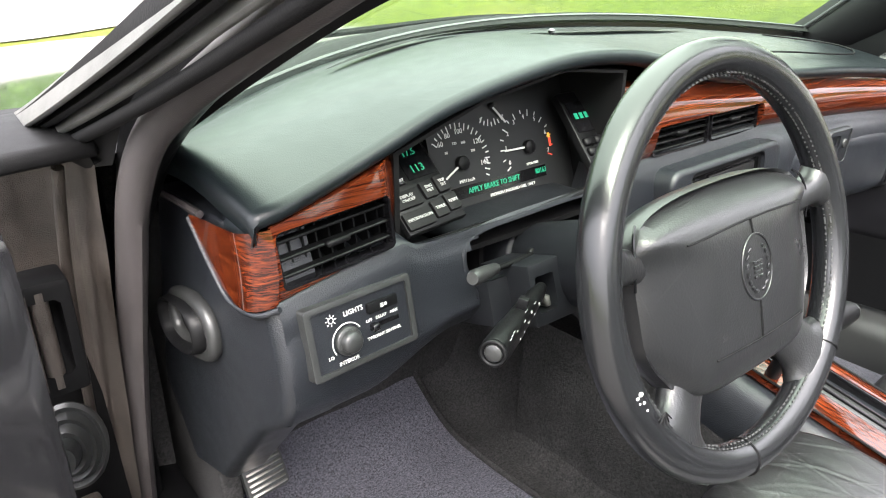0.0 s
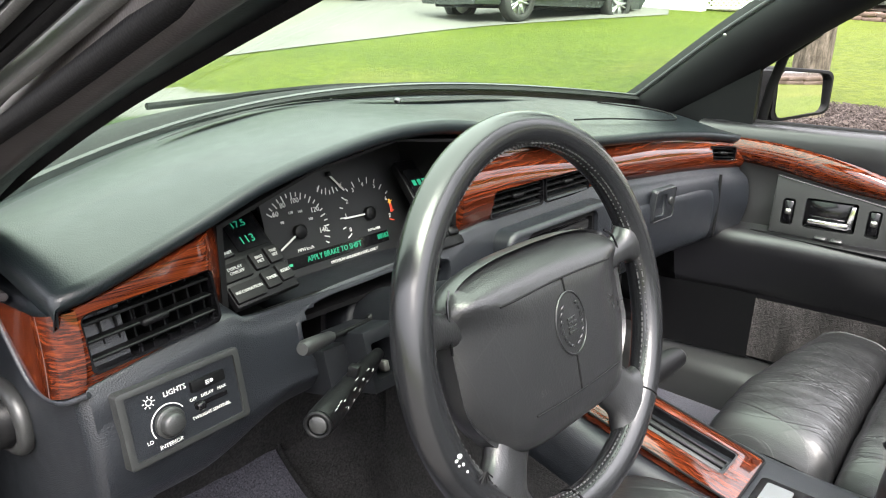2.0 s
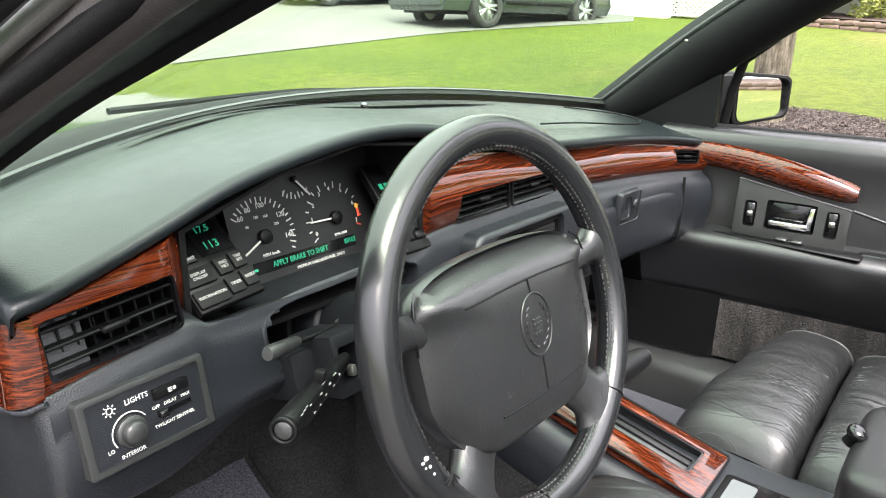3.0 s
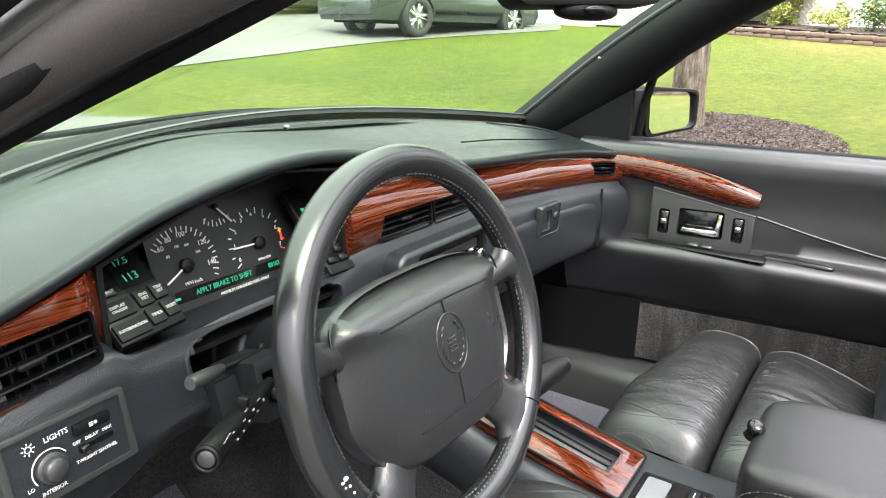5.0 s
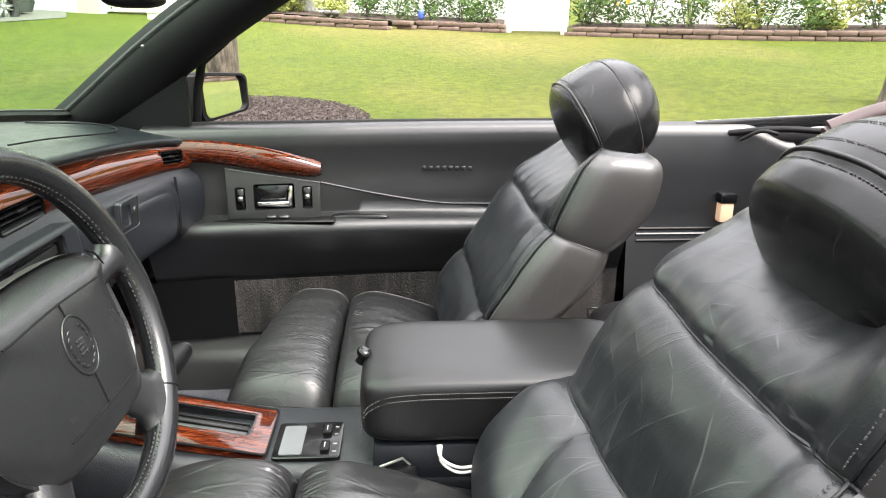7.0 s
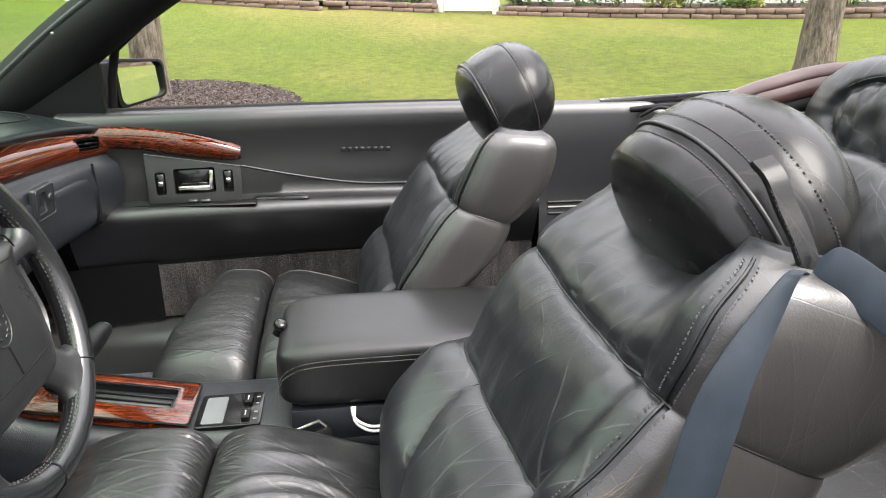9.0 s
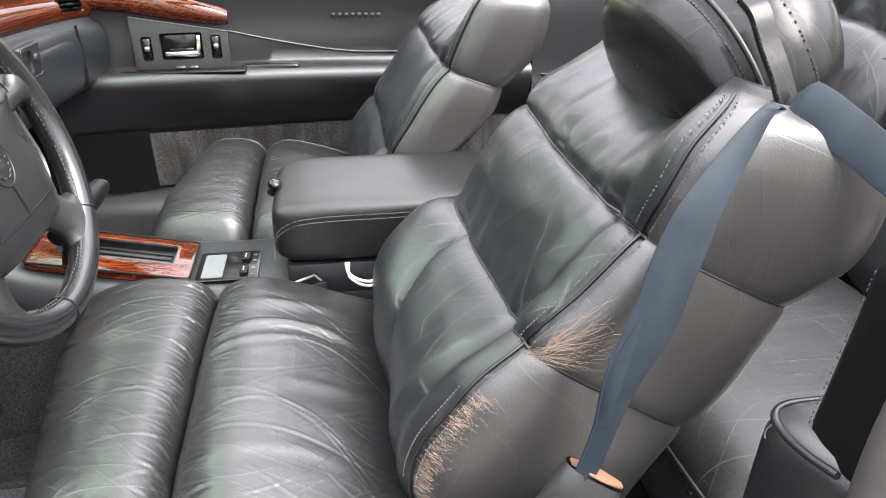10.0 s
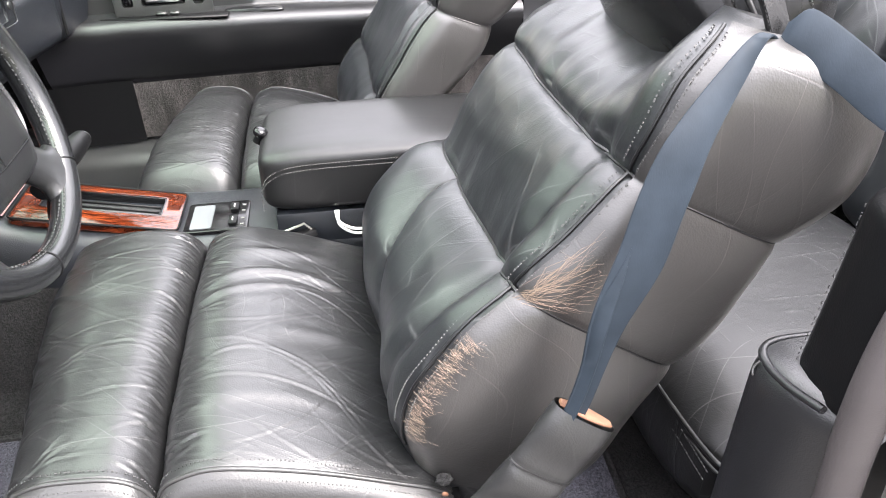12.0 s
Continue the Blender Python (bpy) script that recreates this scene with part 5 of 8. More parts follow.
def build_mirrors():
    m = thing("wing_mirror", "black-framed passenger wing mirror reflecting lawn and fence", "wing mirror", (0.84, 0.15, 0.98))
    fm = frame_of((0.875, 0.153, 0.978), (0.87, -0.49, 0.0), (0.0, 0.03, 1))

    def shield(grow):
        """The tapered outline of the mirror: taller at its inner end."""
        pts = []
        for x, z in rounded(0.172 + 2 * grow, 0.120 + 2 * grow, 0.022):
            f = (x + 0.086) / 0.172
            pts.append((x, z * (1.05 - 0.24 * f) + 0.004 * f))
        return pts
    part("housing", carve(slab(shield(0.0), 0.075, 0.006, 2, fm), slab(shield(-0.008), 0.032, 0, 1, fm @ pose(0, -0.008, 0))), MATT, m)
    part("glass", slab(shield(-0.009), 0.003, 0, 1, fm @ pose(0, 0.005, 0, -2.2, 0, 4.0)), MIRROR, m, "mirror glass")
    part("foot", box(-0.13, -0.07, 0.01, 0.05, -0.060, 0.055, 0.01, 2, fm), MATT, m)
    r = thing("rear_view_mirror", "black rear-view mirror hung on the windscreen", "rear-view mirror", (0.03, 0.05, 1.22))
    fm = frame_of((0.03, 0.045, 1.226), (0.88, -0.47, 0.04), (0.06, 0.10, 1))
    part("housing", carve(slab(rounded(0.255, 0.066, 0.026), 0.045, 0.004, 2, fm), slab(rounded(0.235, 0.05, 0.02), 0.02, 0, 1, fm @ pose(0, -0.010, 0))), PLASTIC, r)
    part("glass", slab(rounded(0.237, 0.052, 0.02), 0.003, 0, 1, fm @ pose(0, 0.006, 0)), MIRROR, r, "mirror glass")
    part("sensor_pod", pad(fm @ Vector((0.0, 0.02, -0.038)), (0.052, 0.02, 0.013), (3, 2, 2.5), (0, 0, -28), n=24, k=10), PLASTIC, r)
    part("sensor_eye", pad(fm @ Vector((0.0, 0.0, -0.039)), (0.02, 0.008, 0.006), (2, 2, 2), (0, 0, -28), n=18, k=8), GLOSS, r)
    part("stem", tube([fm @ Vector((0, 0.03, 0.01)), fm @ Vector((0, 0.09, 0.08))], 0.009, 8), PLASTIC, r)


build_shell()
build_windscreen()
build_pillars()
build_near_door()
build_far_door()
build_quarter()
build_near_quarter()
build_mirrors()
build_sill()
# ---- dashboard ----
BROW = [(-0.735, 0.262, 0.914), (-0.70, 0.240, 0.924), (-0.64, 0.245, 0.938), (-0.58, 0.248, 0.957), (-0.51, 0.25, 0.981), (-0.42, 0.25, 1.000), (-0.325, 0.25, 1.011), (-0.22, 0.25, 1.006),
        (-0.10, 0.25, 0.982), (0.0, 0.25, 0.962), (0.10, 0.25, 0.950), (0.36, 0.245, 0.931), (0.55, 0.235, 0.912), (0.66, 0.205, 0.897)]


def front_y(x):
    """The plane of the wood trim."""
    return lerp([(-0.73, 0.252), (-0.55, 0.258), (-0.2, 0.268), (0.0, 0.272), (0.3, 0.262), (0.55, 0.243), (0.66, 0.208)], x)[0]


def wood_bottom(x):
    return lerp([(-0.72, 0.838), (-0.70, 0.843), (-0.565, 0.862), (-0.545, 0.849), (-0.245, 0.851), (-0.222, 0.864), (0.07, 0.868), (0.35, 0.852), (0.55, 0.838), (0.66, 0.832)], x)[0]


def build_dash():
    d = thing("dashboard", "dark blue-black vinyl dashboard with red-brown wood trim", "dashboard", (0, 0.3, 0.6))
    rows = []
    n = 90
    for i in range(n):
        x = -0.706 + 1.366 * i / (n - 1)
        yb, zb = lerp(BROW, x)
        wy, wz = ws_base(x)
        row = []
        for k in range(19):
            t = k / 18
            y = wy + (yb + 0.012 - wy) * t
            z = wz - 0.010 + (zb + 0.006 - wz + 0.010) * smoothstep(-0.25, 1.05, t) + 0.012 * math.sin(math.pi * t)
            row.append(Vector((x, y, z)))
        row += [Vector((x, yb + 0.004, zb + 0.005)), Vector((x, yb, zb - 0.001)), Vector((x, yb + 0.002, zb - 0.008)), Vector((x, yb + 0.012, zb - 0.013)), Vector((x, yb + 0.06, zb - 0.012))]
        rows.append(row)
    # rounded left end with its lip
    first = rows[0]
    end = [[p + Vector((-0.006, 0, -0.004)) for p in first], [p + Vector((-0.008, 0.0, -0.014)) for p in first], [p + Vector((-0.004, 0.0, -0.03 if k < 20 else -0.004)) for k, p in enumerate(first)]]
    part("top_pad", grid(end[::-1] + rows), PAD, d, "grained vinyl dash top")
    # lower dash skin
    rows = []
    for i in range(100):
        x = -0.700 + 1.355 * i / 99
        fy = front_y(x)
        zb = wood_bottom(x)
        drv = 1 - smoothstep(-0.22, -0.12, x)
        pas = smoothstep(0.10, 0.18, x)
        low = 0.715 * drv + 0.66 * (1 - drv) + 0.02 * pas
        low += 0.03 * smoothstep(-0.62, -0.50, x) * drv
        pts = [(fy + 0.05, zb + 0.02 - 0.06 * smoothstep(-0.565, -0.545, x) * (1 - smoothstep(-0.245, -0.225, x))), (fy - 0.004, zb + 0.006), (fy - 0.014, zb - 0.004), (fy - 0.020 - 0.012 * pas, zb - 0.02), (fy - 0.026 - 0.014 * pas, zb - 0.06), (fy - 0.030 - 0.006 * pas, (zb - 0.06 + low) / 2 + 0.01),
               (fy - 0.024, low + 0.02), (fy - 0.008, low + 0.002), (fy + 0.03, low - 0.012), (fy + 0.12, low - 0.05), (fy + 0.30, low - 0.12)]
        table = [(float(k), *p) for k, p in enumerate(pts)]
        rows.append([Vector((x, *lerp(table, 10 * k / 30))) for k in range(31)])
    low = grid(rows)
    skin = rows
    gone = []
    for f in low.faces:
        c = f.calc_center_median()
        e = 4.0 if c.z > 0.822 else 1.5
        if (abs(c.x + 0.368) / 0.122) ** e + (abs(c.z - 0.822) / (0.028 if c.z > 0.822 else 0.117)) ** e < 1 and c.y < 0.32:
            gone.append(f)
    bmesh.ops.delete(low, geom=gone, context="FACES")
    part("lower_skin", low, VINYL, d, "grained blue-black vinyl knee panel")
    # recess round the steering column: a rounded lip on the knee panel, then the dark well
    def arch(s, a):
        e = 4.0 if math.sin(a) > 0 else 1.5
        x = 0.122 * math.copysign(abs(math.cos(a)) ** (2 / e), math.cos(a))
        z = (0.028 if math.sin(a) > 0 else 0.117) * math.copysign(abs(math.sin(a)) ** (2 / e), math.sin(a))
        grow = 0.035 * (s - 1)
        return -0.368 + x + grow * math.cos(a), max(0.700, 0.822 + z + grow * math.sin(a))

    def skin_y(x, z):
        row = skin[max(0, min(99, round((x + 0.700) / 1.355 * 99)))]
        return lerp(sorted((p.z, p.y) for p in row[4:25]), z)[0]
    turns = [-0.45 * math.pi + 1.90 * math.pi * j / 90 for j in range(91)]
    lip, well = [], []
    for s, out in ((1.20, 0.003), (1.10, 0.0004), (1.03, -0.0006), (0.98, 0.0002), (0.93, 0.004), (0.90, 0.010), (0.89, 0.02)):
        lip.append([Vector((x, skin_y(x, z) + out, z)) for x, z in [arch(s, t) for t in turns]])
    for s, y in ((0.89, 0.0), (0.88, 0.04), (0.85, 0.09), (0.60, 0.125)):
        well.append([Vector((x, skin_y(x, z) + 0.019 + y, z)) for x, z in [arch(s, t) for t in turns]])
    part("recess_lip", grid(lip), VINYL, d, "rounded vinyl edge of the column recess")
    part("column_recess", grid(well), COLUMN, d, "matt black recess round the column")
    # left end panel
    outline = [(0.262, 0.900), (0.50, 0.885), (0.60, 0.60), (0.52, 0.50), (0.42, 0.535), (0.30, 0.675), (0.238, 0.722), (0.222, 0.75), (0.226, 0.80), (0.242, 0.842)]
    bm = bmesh.new()
    f = bm.faces.new([bm.verts.new((-0.708, y, z)) for y, z in outline])
    r = bmesh.ops.extrude_face_region(bm, geom=[f])
    bmesh.ops.translate(bm, vec=(0.05, 0, 0), verts=[v for v in r["geom"] if isinstance(v, bmesh.types.BMVert)])
    bmesh.ops.bevel(bm, geom=[e for e in bm.edges if all(v.co.x < -0.707 for v in e.verts)], offset=0.014, segments=4, profile=0.5, affect="EDGES")
    part("end_panel", bm, VINYL, d, "smooth end panel of the dashboard")
    part("end_seam", tube([(-0.712, 0.36, 0.894), (-0.712, 0.42, 0.892), (-0.712, 0.49, 0.886)], 0.004, 6), RUBBER, d)
    hm = frame_of((-0.710, 0.425, 0.752), (0, -0.97, 0.2), (0, 0.2, 0.97))
    oval = [(0.058 * math.copysign(abs(math.cos(a)) ** 0.75, math.cos(a)), 0.031 * math.copysign(abs(math.sin(a)) ** 0.8, math.sin(a))) for a in [2 * math.pi * k / 40 for k in range(40)]]
    h = part("release_handle", tube([hm @ Vector((x, -0.003, z)) for x, z in oval], 0.0085, 10, closed=True), GREY, d, "grey oval release handle over a cup")
    part("handle_cup", grid([[hm @ Vector((x * f - 0.010, y, z * f)) for x, z in oval] for f, y in ((1.02, 0.0), (0.98, -0.012), (0.95, -0.019), (0.90, -0.021), (0.83, -0.018), (0.76, -0.004), (0.6, 0.006), (0.02, 0.008))], closed_cols=True), PLASTIC, h)
    # slot grille along the windscreen
    rows = []
    for i in range(50):
        t = i / 49
        x = -0.50 + 0.84 * t
        wy, wz = ws_base(x)
        y0 = wy - 0.105 - 0.03 * math.sin(math.pi * t)
        w = 0.022 * min(1, 8 * t, 8 * (1 - t)) + 0.002
        yb, zb = lerp(BROW, x)

        def top_z(yy):
            q = (yy - wy) / (yb + 0.012 - wy)
            return wz - 0.010 + (zb + 0.006 - wz + 0.010) * smoothstep(-0.25, 1.05, q) + 0.012 * math.sin(math.pi * q)
        rows.append([Vector((x, y0 - w, top_z(y0 - w) + 0.0055)), Vector((x, y0, top_z(y0) + 0.006)), Vector((x, y0 + w, top_z(y0 + w) + 0.0055))])
    part("defroster_grille", grid(rows), MATT, d, "black defroster grille")
    part("light_sensor", pad((-0.042, 0.546, 0.9955), (0.006, 0.006, 0.005), (2, 2, 2), n=14, k=8), PALE, d)
    part("speaker_line", tube(curve([(0.18, 0.335, 0.966), (0.30, 0.325, 0.958), (0.52, 0.30, 0.938), (0.58, 0.36, 0.945), (0.52, 0.48, 0.957)], 30), 0.0016, 6), MATT, d)
    # wood, driver's side
    rows = []
    for i in range(36):
        x = -0.699 + 0.143 * i / 35
        zt = lerp([(-0.70, 0.914), (-0.64, 0.928), (-0.58, 0.944), (-0.556, 0.953)], x)[0]
        zb = wood_bottom(x) + 0.004
        y = front_y(x) - 0.012 + 0.026 * smoothstep(-0.590, -0.556, x)
        rows.append([Vector((x, y - 0.006 * math.sin(math.pi * k / 12), zb + (zt - zb) * k / 12)) for k in range(13)])
    back = [[p + Vector((0.0, 0.03, 0)) for p in r] for r in rows]
    bm = bmesh.new()
    shell = [a + b[::-1] for a, b in zip(rows, back)]
    bm = grid(shell, closed_cols=True, caps=True)
    fm = frame_of((-0.637, 0.238, 0.8875), (1, 0.03, 0.075), (0, 0.10, 1))
    bm = carve(bm, slab(rounded(0.118, 0.052, 0.008), 0.10, 0, 1, fm @ pose(0, -0.05, 0)))
    part("wood_trim", bm, WOOD, d, "glossy red-brown wood trim")
    # wood end that wraps round the dash's corner
    rows = []
    for i in range(18):
        t = i / 17
        x = -0.699 - 0.020 * smoothstep(0.0, 0.35, t) - 0.004 * t
        y = 0.240 + 0.118 * smoothstep(0.0, 1.25, t) / 0.896
        zt = 0.914 - 0.016 * t
        zb = lerp([(0, 0.846), (0.3, 0.838), (0.55, 0.842), (1, 0.890)], t)[0]
        rows.append([Vector((x, y - 0.006 * math.sin(math.pi * k / 8) * (1 - t), zb + (zt - zb) * k / 8)) for k in range(9)])
    part("wood_end", grid(rows), WOOD, d, "wood trim end on the dash corner")
    part("wood_edge", tube(curve([(-0.722, 0.362, 0.893), (-0.722, 0.325, 0.860), (-0.721, 0.292, 0.836), (-0.714, 0.255, 0.834), (-0.700, 0.236, 0.843)], 20), 0.003, 8), VINYL, d)
    vent(d, fm, 0.118, 0.052, 3, 9)
    # wood, passenger's side
    rows = []
    for i in range(70):
        x = -0.222 + 0.878 * i / 69
        zt = lerp(BROW, x)[1] - 0.014
        zb = wood_bottom(x)
        zt = min(zt, lerp([(-0.222, 0.966), (-0.1, 0.958), (0.1, 0.936), (0.36, 0.918), (0.55, 0.900), (0.656, 0.886)], x)[0])
        rows.append([Vector((x, front_y(x) - 0.006 - 0.014 * math.sin(math.pi * min(1.0, k / 12 * 1.1)) ** 0.8 + 0.009 * (k / 12) ** 2, zb + (zt - zb) * k / 12)) for k in range(13)])
    back = [[p + Vector((0.0, 0.035, 0)) for p in r] for r in rows]
    bm = grid([a + b[::-1] for a, b in zip(rows, back)], closed_cols=True, caps=True)
    f1 = frame_of((-0.020, 0.256, 0.8885), (1, 0.01, -0.012), (0, 0.08, 1))
    f2 = frame_of((0.600, 0.214, 0.870), (1, -0.30, -0.10), (0, 0.08, 1))
    bm = carve(bm, slab(rounded(0.272, 0.040, 0.006), 0.12, 0, 1, f1 @ pose(0, -0.05, 0)), slab(rounded(0.082, 0.030, 0.006), 0.12, 0, 1, f2 @ pose(0, -0.05, 0)))
    part("wood_trim", bm, WOOD, d, "glossy red-brown wood trim")
    vent(d, f1 @ pose(-0.069, 0, 0), 0.132, 0.040, 4, 7)
    vent(d, f1 @ pose(0.069, 0, 0), 0.132, 0.040, 4, 7)
    vent(d, f2, 0.082, 0.030, 3, 5)
    # glove box
    lid = []
    for i in range(41):
        u = -1 + i / 20
        row = []
        for k in range(17):
            v = -1 + k / 8
            edge = min(1.0, (abs(u) ** 10 + abs(v) ** 6)) ** 2
            x = 0.365 + 0.200 * u
            row.append(Vector((x, front_y(x) - 0.040 - 0.004 * (1 - v * v) + 0.030 * edge, 0.760 + 0.066 * v - 0.010 * u)))
        lid.append(row)
    gb = part("glove_box", grid(lid), VINYL, d, "vinyl glove box lid")
    part("lid_gap", tube([(0.565, front_y(0.565) - 0.037, 0.70), (0.566, front_y(0.565) - 0.038, 0.77), (0.565, front_y(0.565) - 0.036, 0.832)], 0.003, 6), MATT, gb)
    fm = frame_of((0.318, 0.214, 0.812), (1, -0.03, -0.02), (0, -0.04, 1))
    latch = part("glove_latch", carve(slab(rounded(0.082, 0.062, 0.006), 0.01, 0.002, 1, fm), box(-0.030, 0.006, -0.01, 0.006, -0.020, 0.020, 0.003, 1, fm)), VINYL, gb, "black latch with a key lock")
    part("latch_cup", box(-0.032, 0.008, 0.005, 0.012, -0.022, 0.022, 0.002, 1, fm), VINYL, latch)
    part("latch_rim", tube([fm @ Vector((x, -0.0008, z)) for x, z in rounded(0.078, 0.058, 0.006)], 0.0010, 6, closed=True), GREY, latch)
    part("key_lock", disc(0.008, 0.004, 18, 0.001, fm @ pose(0.023, -0.003, 0.004)), GREY, latch)
    cluster(d)
    light_panel(d)
    radio(d)


def vent(parent, fm, w, h, slats, fins):
    """An air outlet: dark box, level slats in front of upright fins."""
    fm = fm @ pose(0, 0.005, 0)
    v = part("air_vent", carve(slab(rounded(w, h, 0.006), 0.05, 0, 1, fm @ pose(0, -0.002, 0)), slab(rounded(w - 0.005, h - 0.005, 0.005), 0.044, 0, 1, fm @ pose(0, -0.006, 0))), GLOSS, parent, "black air vent")
    for k in range(fins):
        x = -w / 2 + w * (k + 0.5) / fins
        part("fin", box(x - 0.0008, x + 0.0008, 0.012, 0.034, -h / 2 + 0.003, h / 2 - 0.003, 0, 1, fm), PLASTIC, v, smooth=False)
    for k in range(slats):
        z = -h / 2 + h * (k + 0.7) / (slats + 0.4)
        part("slat", box(-w / 2 + 0.003, w / 2 - 0.003, 0.001, 0.012, z - 0.0013, z + 0.0013, 0.0009, 1, fm), PLASTIC, v, smooth=False)
    z = -h / 2 + h * (slats // 2 + 0.7) / (slats + 0.4)
    part("tab", box(-0.012, 0.012, -0.004, 0.008, z - 0.003, z + 0.003, 0.0015, 1, fm), PLASTIC, v)
    return v


DIAL = plain("dial print black", (0.010, 0.0105, 0.011), 0.45, grain=0.0, spec=0.3)


def cluster(parent):
    """Instrument cluster: hooded recess, dial face with its print, trip panel and keys."""
    c = part("instrument_housing", carve(slab([(-0.562, 0.822), (-0.222, 0.822), (-0.222, 0.988), (-0.33, 1.000), (-0.45, 0.982), (-0.562, 0.947)], 0.15, 0, 1, pose(0, 0.262, 0)), slab([(-0.556, 0.828), (-0.228, 0.828), (-0.228, 0.985), (-0.33, 0.997), (-0.45, 0.979), (-0.556, 0.944)], 0.20, 0, 1, pose(0, 0.20, 0))), MATT, parent, "matt black instrument housing")
    up = Vector((0, 0.30, 1.0)).normalized()
    face = frame_of((-0.341, 0.339, 0.899), (1, 0.02, 0.0), up)
    part("dial_face", slab(rounded(0.236, 0.150, 0.003, cz=0.004), 0.006, 0, 1, face), DIAL, c, "dark dial face")
    P = lambda x, z, y=-0.0006: face @ pose(x, y, z)

    def ticks(cx, cz, r, a0, a1, n, long, mats=None):
        for k in range(n):
            a = radians(a0 + (a1 - a0) * k / (n - 1))
            q = 0.008 if k % long == 0 else 0.005
            part("tick", box(-0.0007, 0.0007, -0.0004, 0.0, r - q, r, 0, 1, face @ pose(cx, 0, cz) @ pose(0, 0, 0, 0, math.degrees(a), 0)), (mats or {}).get(k, LETTER), c, smooth=False)
    # speed
    ticks(-0.075, -0.006, 0.046, -52, 118, 20, 2)
    for txt, a in (("60", -45), ("80", -22), ("100", 6), ("120", 55), ("140", 98)):
        r = 0.036
        lettering(txt, 0.0085, P(-0.075 + r * math.sin(radians(a)), -0.006 + r * math.cos(radians(a))), LETTER, c)
    for txt, a in (("80", -52), ("120", -12), ("160", 20), ("200", 62)):
        r = 0.024
        lettering(txt, 0.0045, P(-0.075 + r * math.sin(radians(a)), -0.006 + r * math.cos(radians(a))), LETTER, c)
    lettering("MPH km/h", 0.0055, P(-0.070, -0.027), LETTER, c)
    # revs
    ticks(0.036, -0.006, 0.046, -120, 112, 15, 2, {12: AMBER, 13: RED, 14: RED})
    for txt, a in (("0", -112), ("1", -84), ("2", -56), ("3", -28), ("4", 0), ("5", 31), ("6", 70), ("7", 106)):
        r = 0.037
        lettering(txt, 0.0075, P(0.036 + r * math.sin(radians(a)), -0.006 + r * math.cos(radians(a))), LETTER, c)
    part("rev_band", strap([face @ Vector((0.036 + 0.041 * math.sin(radians(a)), -0.0008, -0.006 + 0.041 * math.cos(radians(a)))) for a in range(78, 101, 4)], [face.to_3x3() @ Vector((0.002, 0, 0))] * 6, 0.0003), RED, c, "red rev band")
    part("rev_band", strap([face @ Vector((0.036 + 0.041 * math.sin(radians(a)), -0.0009, -0.006 + 0.041 * math.cos(radians(a)))) for a in range(74, 85, 3)], [face.to_3x3() @ Vector((0.002, 0, 0))] * 4, 0.0003), AMBER, c, "amber rev band")
    lettering("RPMx1000", 0.0048, P(0.040, -0.027), LETTER, c)
    # fuel gauge
    ticks(-0.016, 0.062, 0.034, 150, 215, 7, 2)
    lettering("E", 0.005, P(-0.034, 0.038), LETTER, c)
    lettering("F", 0.005, P(0.002, 0.037), LETTER, c)
    for (x, z), a, q in (((-0.075, -0.006), -116, 0.034), ((0.036, -0.006), -88, 0.042), ((-0.016, 0.052), 140, 0.030)):
        n = part("needle", box(-0.0011, 0.0011, -0.004, -0.0025, 0.002, q, 0.0004, 1, face @ pose(x, 0, z) @ pose(0, 0, 0, 0, a, 0)), LETTER, c, "white needle", smooth=False)
        part("needle_hub", disc(0.0085 if z < 0 else 0.003, 0.007, 24, 0.001, face @ pose(x, -0.0075, z)), PLASTIC, c)
    part("message_window", box(-0.098, 0.062, -0.0006, 0.0, -0.0465, -0.0325, 0, 1, face), GLOSS, c)
    lettering("APPLY BRAKE TO SHIFT", 0.0094, P(-0.029, -0.0395, -0.0012), GREEN_LIGHT, c, wide=0.86)
    lettering("80163", 0.0092, P(0.052, -0.0385, -0.0012), GREEN_LIGHT, c, wide=0.86)
    part("telltale", box(-0.104, -0.093, -0.0012, -0.0006, -0.042, -0.039, 0, 1, face), GREEN_LIGHT, c, smooth=False)
    lettering("PREMIUM UNLEADED FUEL ONLY", 0.0052, P(0.0, -0.0515, -0.001), LETTER, c)
    # trip panel and keys at the left
    fm = frame_of((-0.518, 0.288, 0.905), (1, 0.06, 0.05), (0, 1.05, 1))
    part("trip_panel", slab([(-0.040, -0.052), (0.035, -0.052), (0.035, 0.058), (-0.026, 0.036), (-0.040, 0.020)], 0.008, 0.001, 1, fm), PLASTIC, c, "black trip computer panel")
    part("trip_display", box(-0.006, 0.031, -0.001, 0.002, 0.002, 0.042, 0, 1, fm), GLOSS, c)
    lettering("17.5", 0.0105, fm @ pose(0.010, -0.0016, 0.031), GREEN_LIGHT, c)
    lettering("113", 0.0125, fm @ pose(0.010, -0.0016, 0.012), GREEN_LIGHT, c)
    for txt, x, z in (("AVG", -0.021, 0.028), ("INST", -0.022, 0.004)):
        part("key", box(x - 0.010, x + 0.010, -0.003, 0.002, z - 0.0045, z + 0.0045, 0.001, 1, fm), GLOSS, c)
        lettering(txt, 0.0045, fm @ pose(x + 0.003, -0.0034, z), LETTER, c)
        part("key_mark", box(x - 0.0085, x - 0.0068, -0.0034, -0.003, z - 0.003, z + 0.003, 0, 1, fm), LETTER, c, smooth=False)
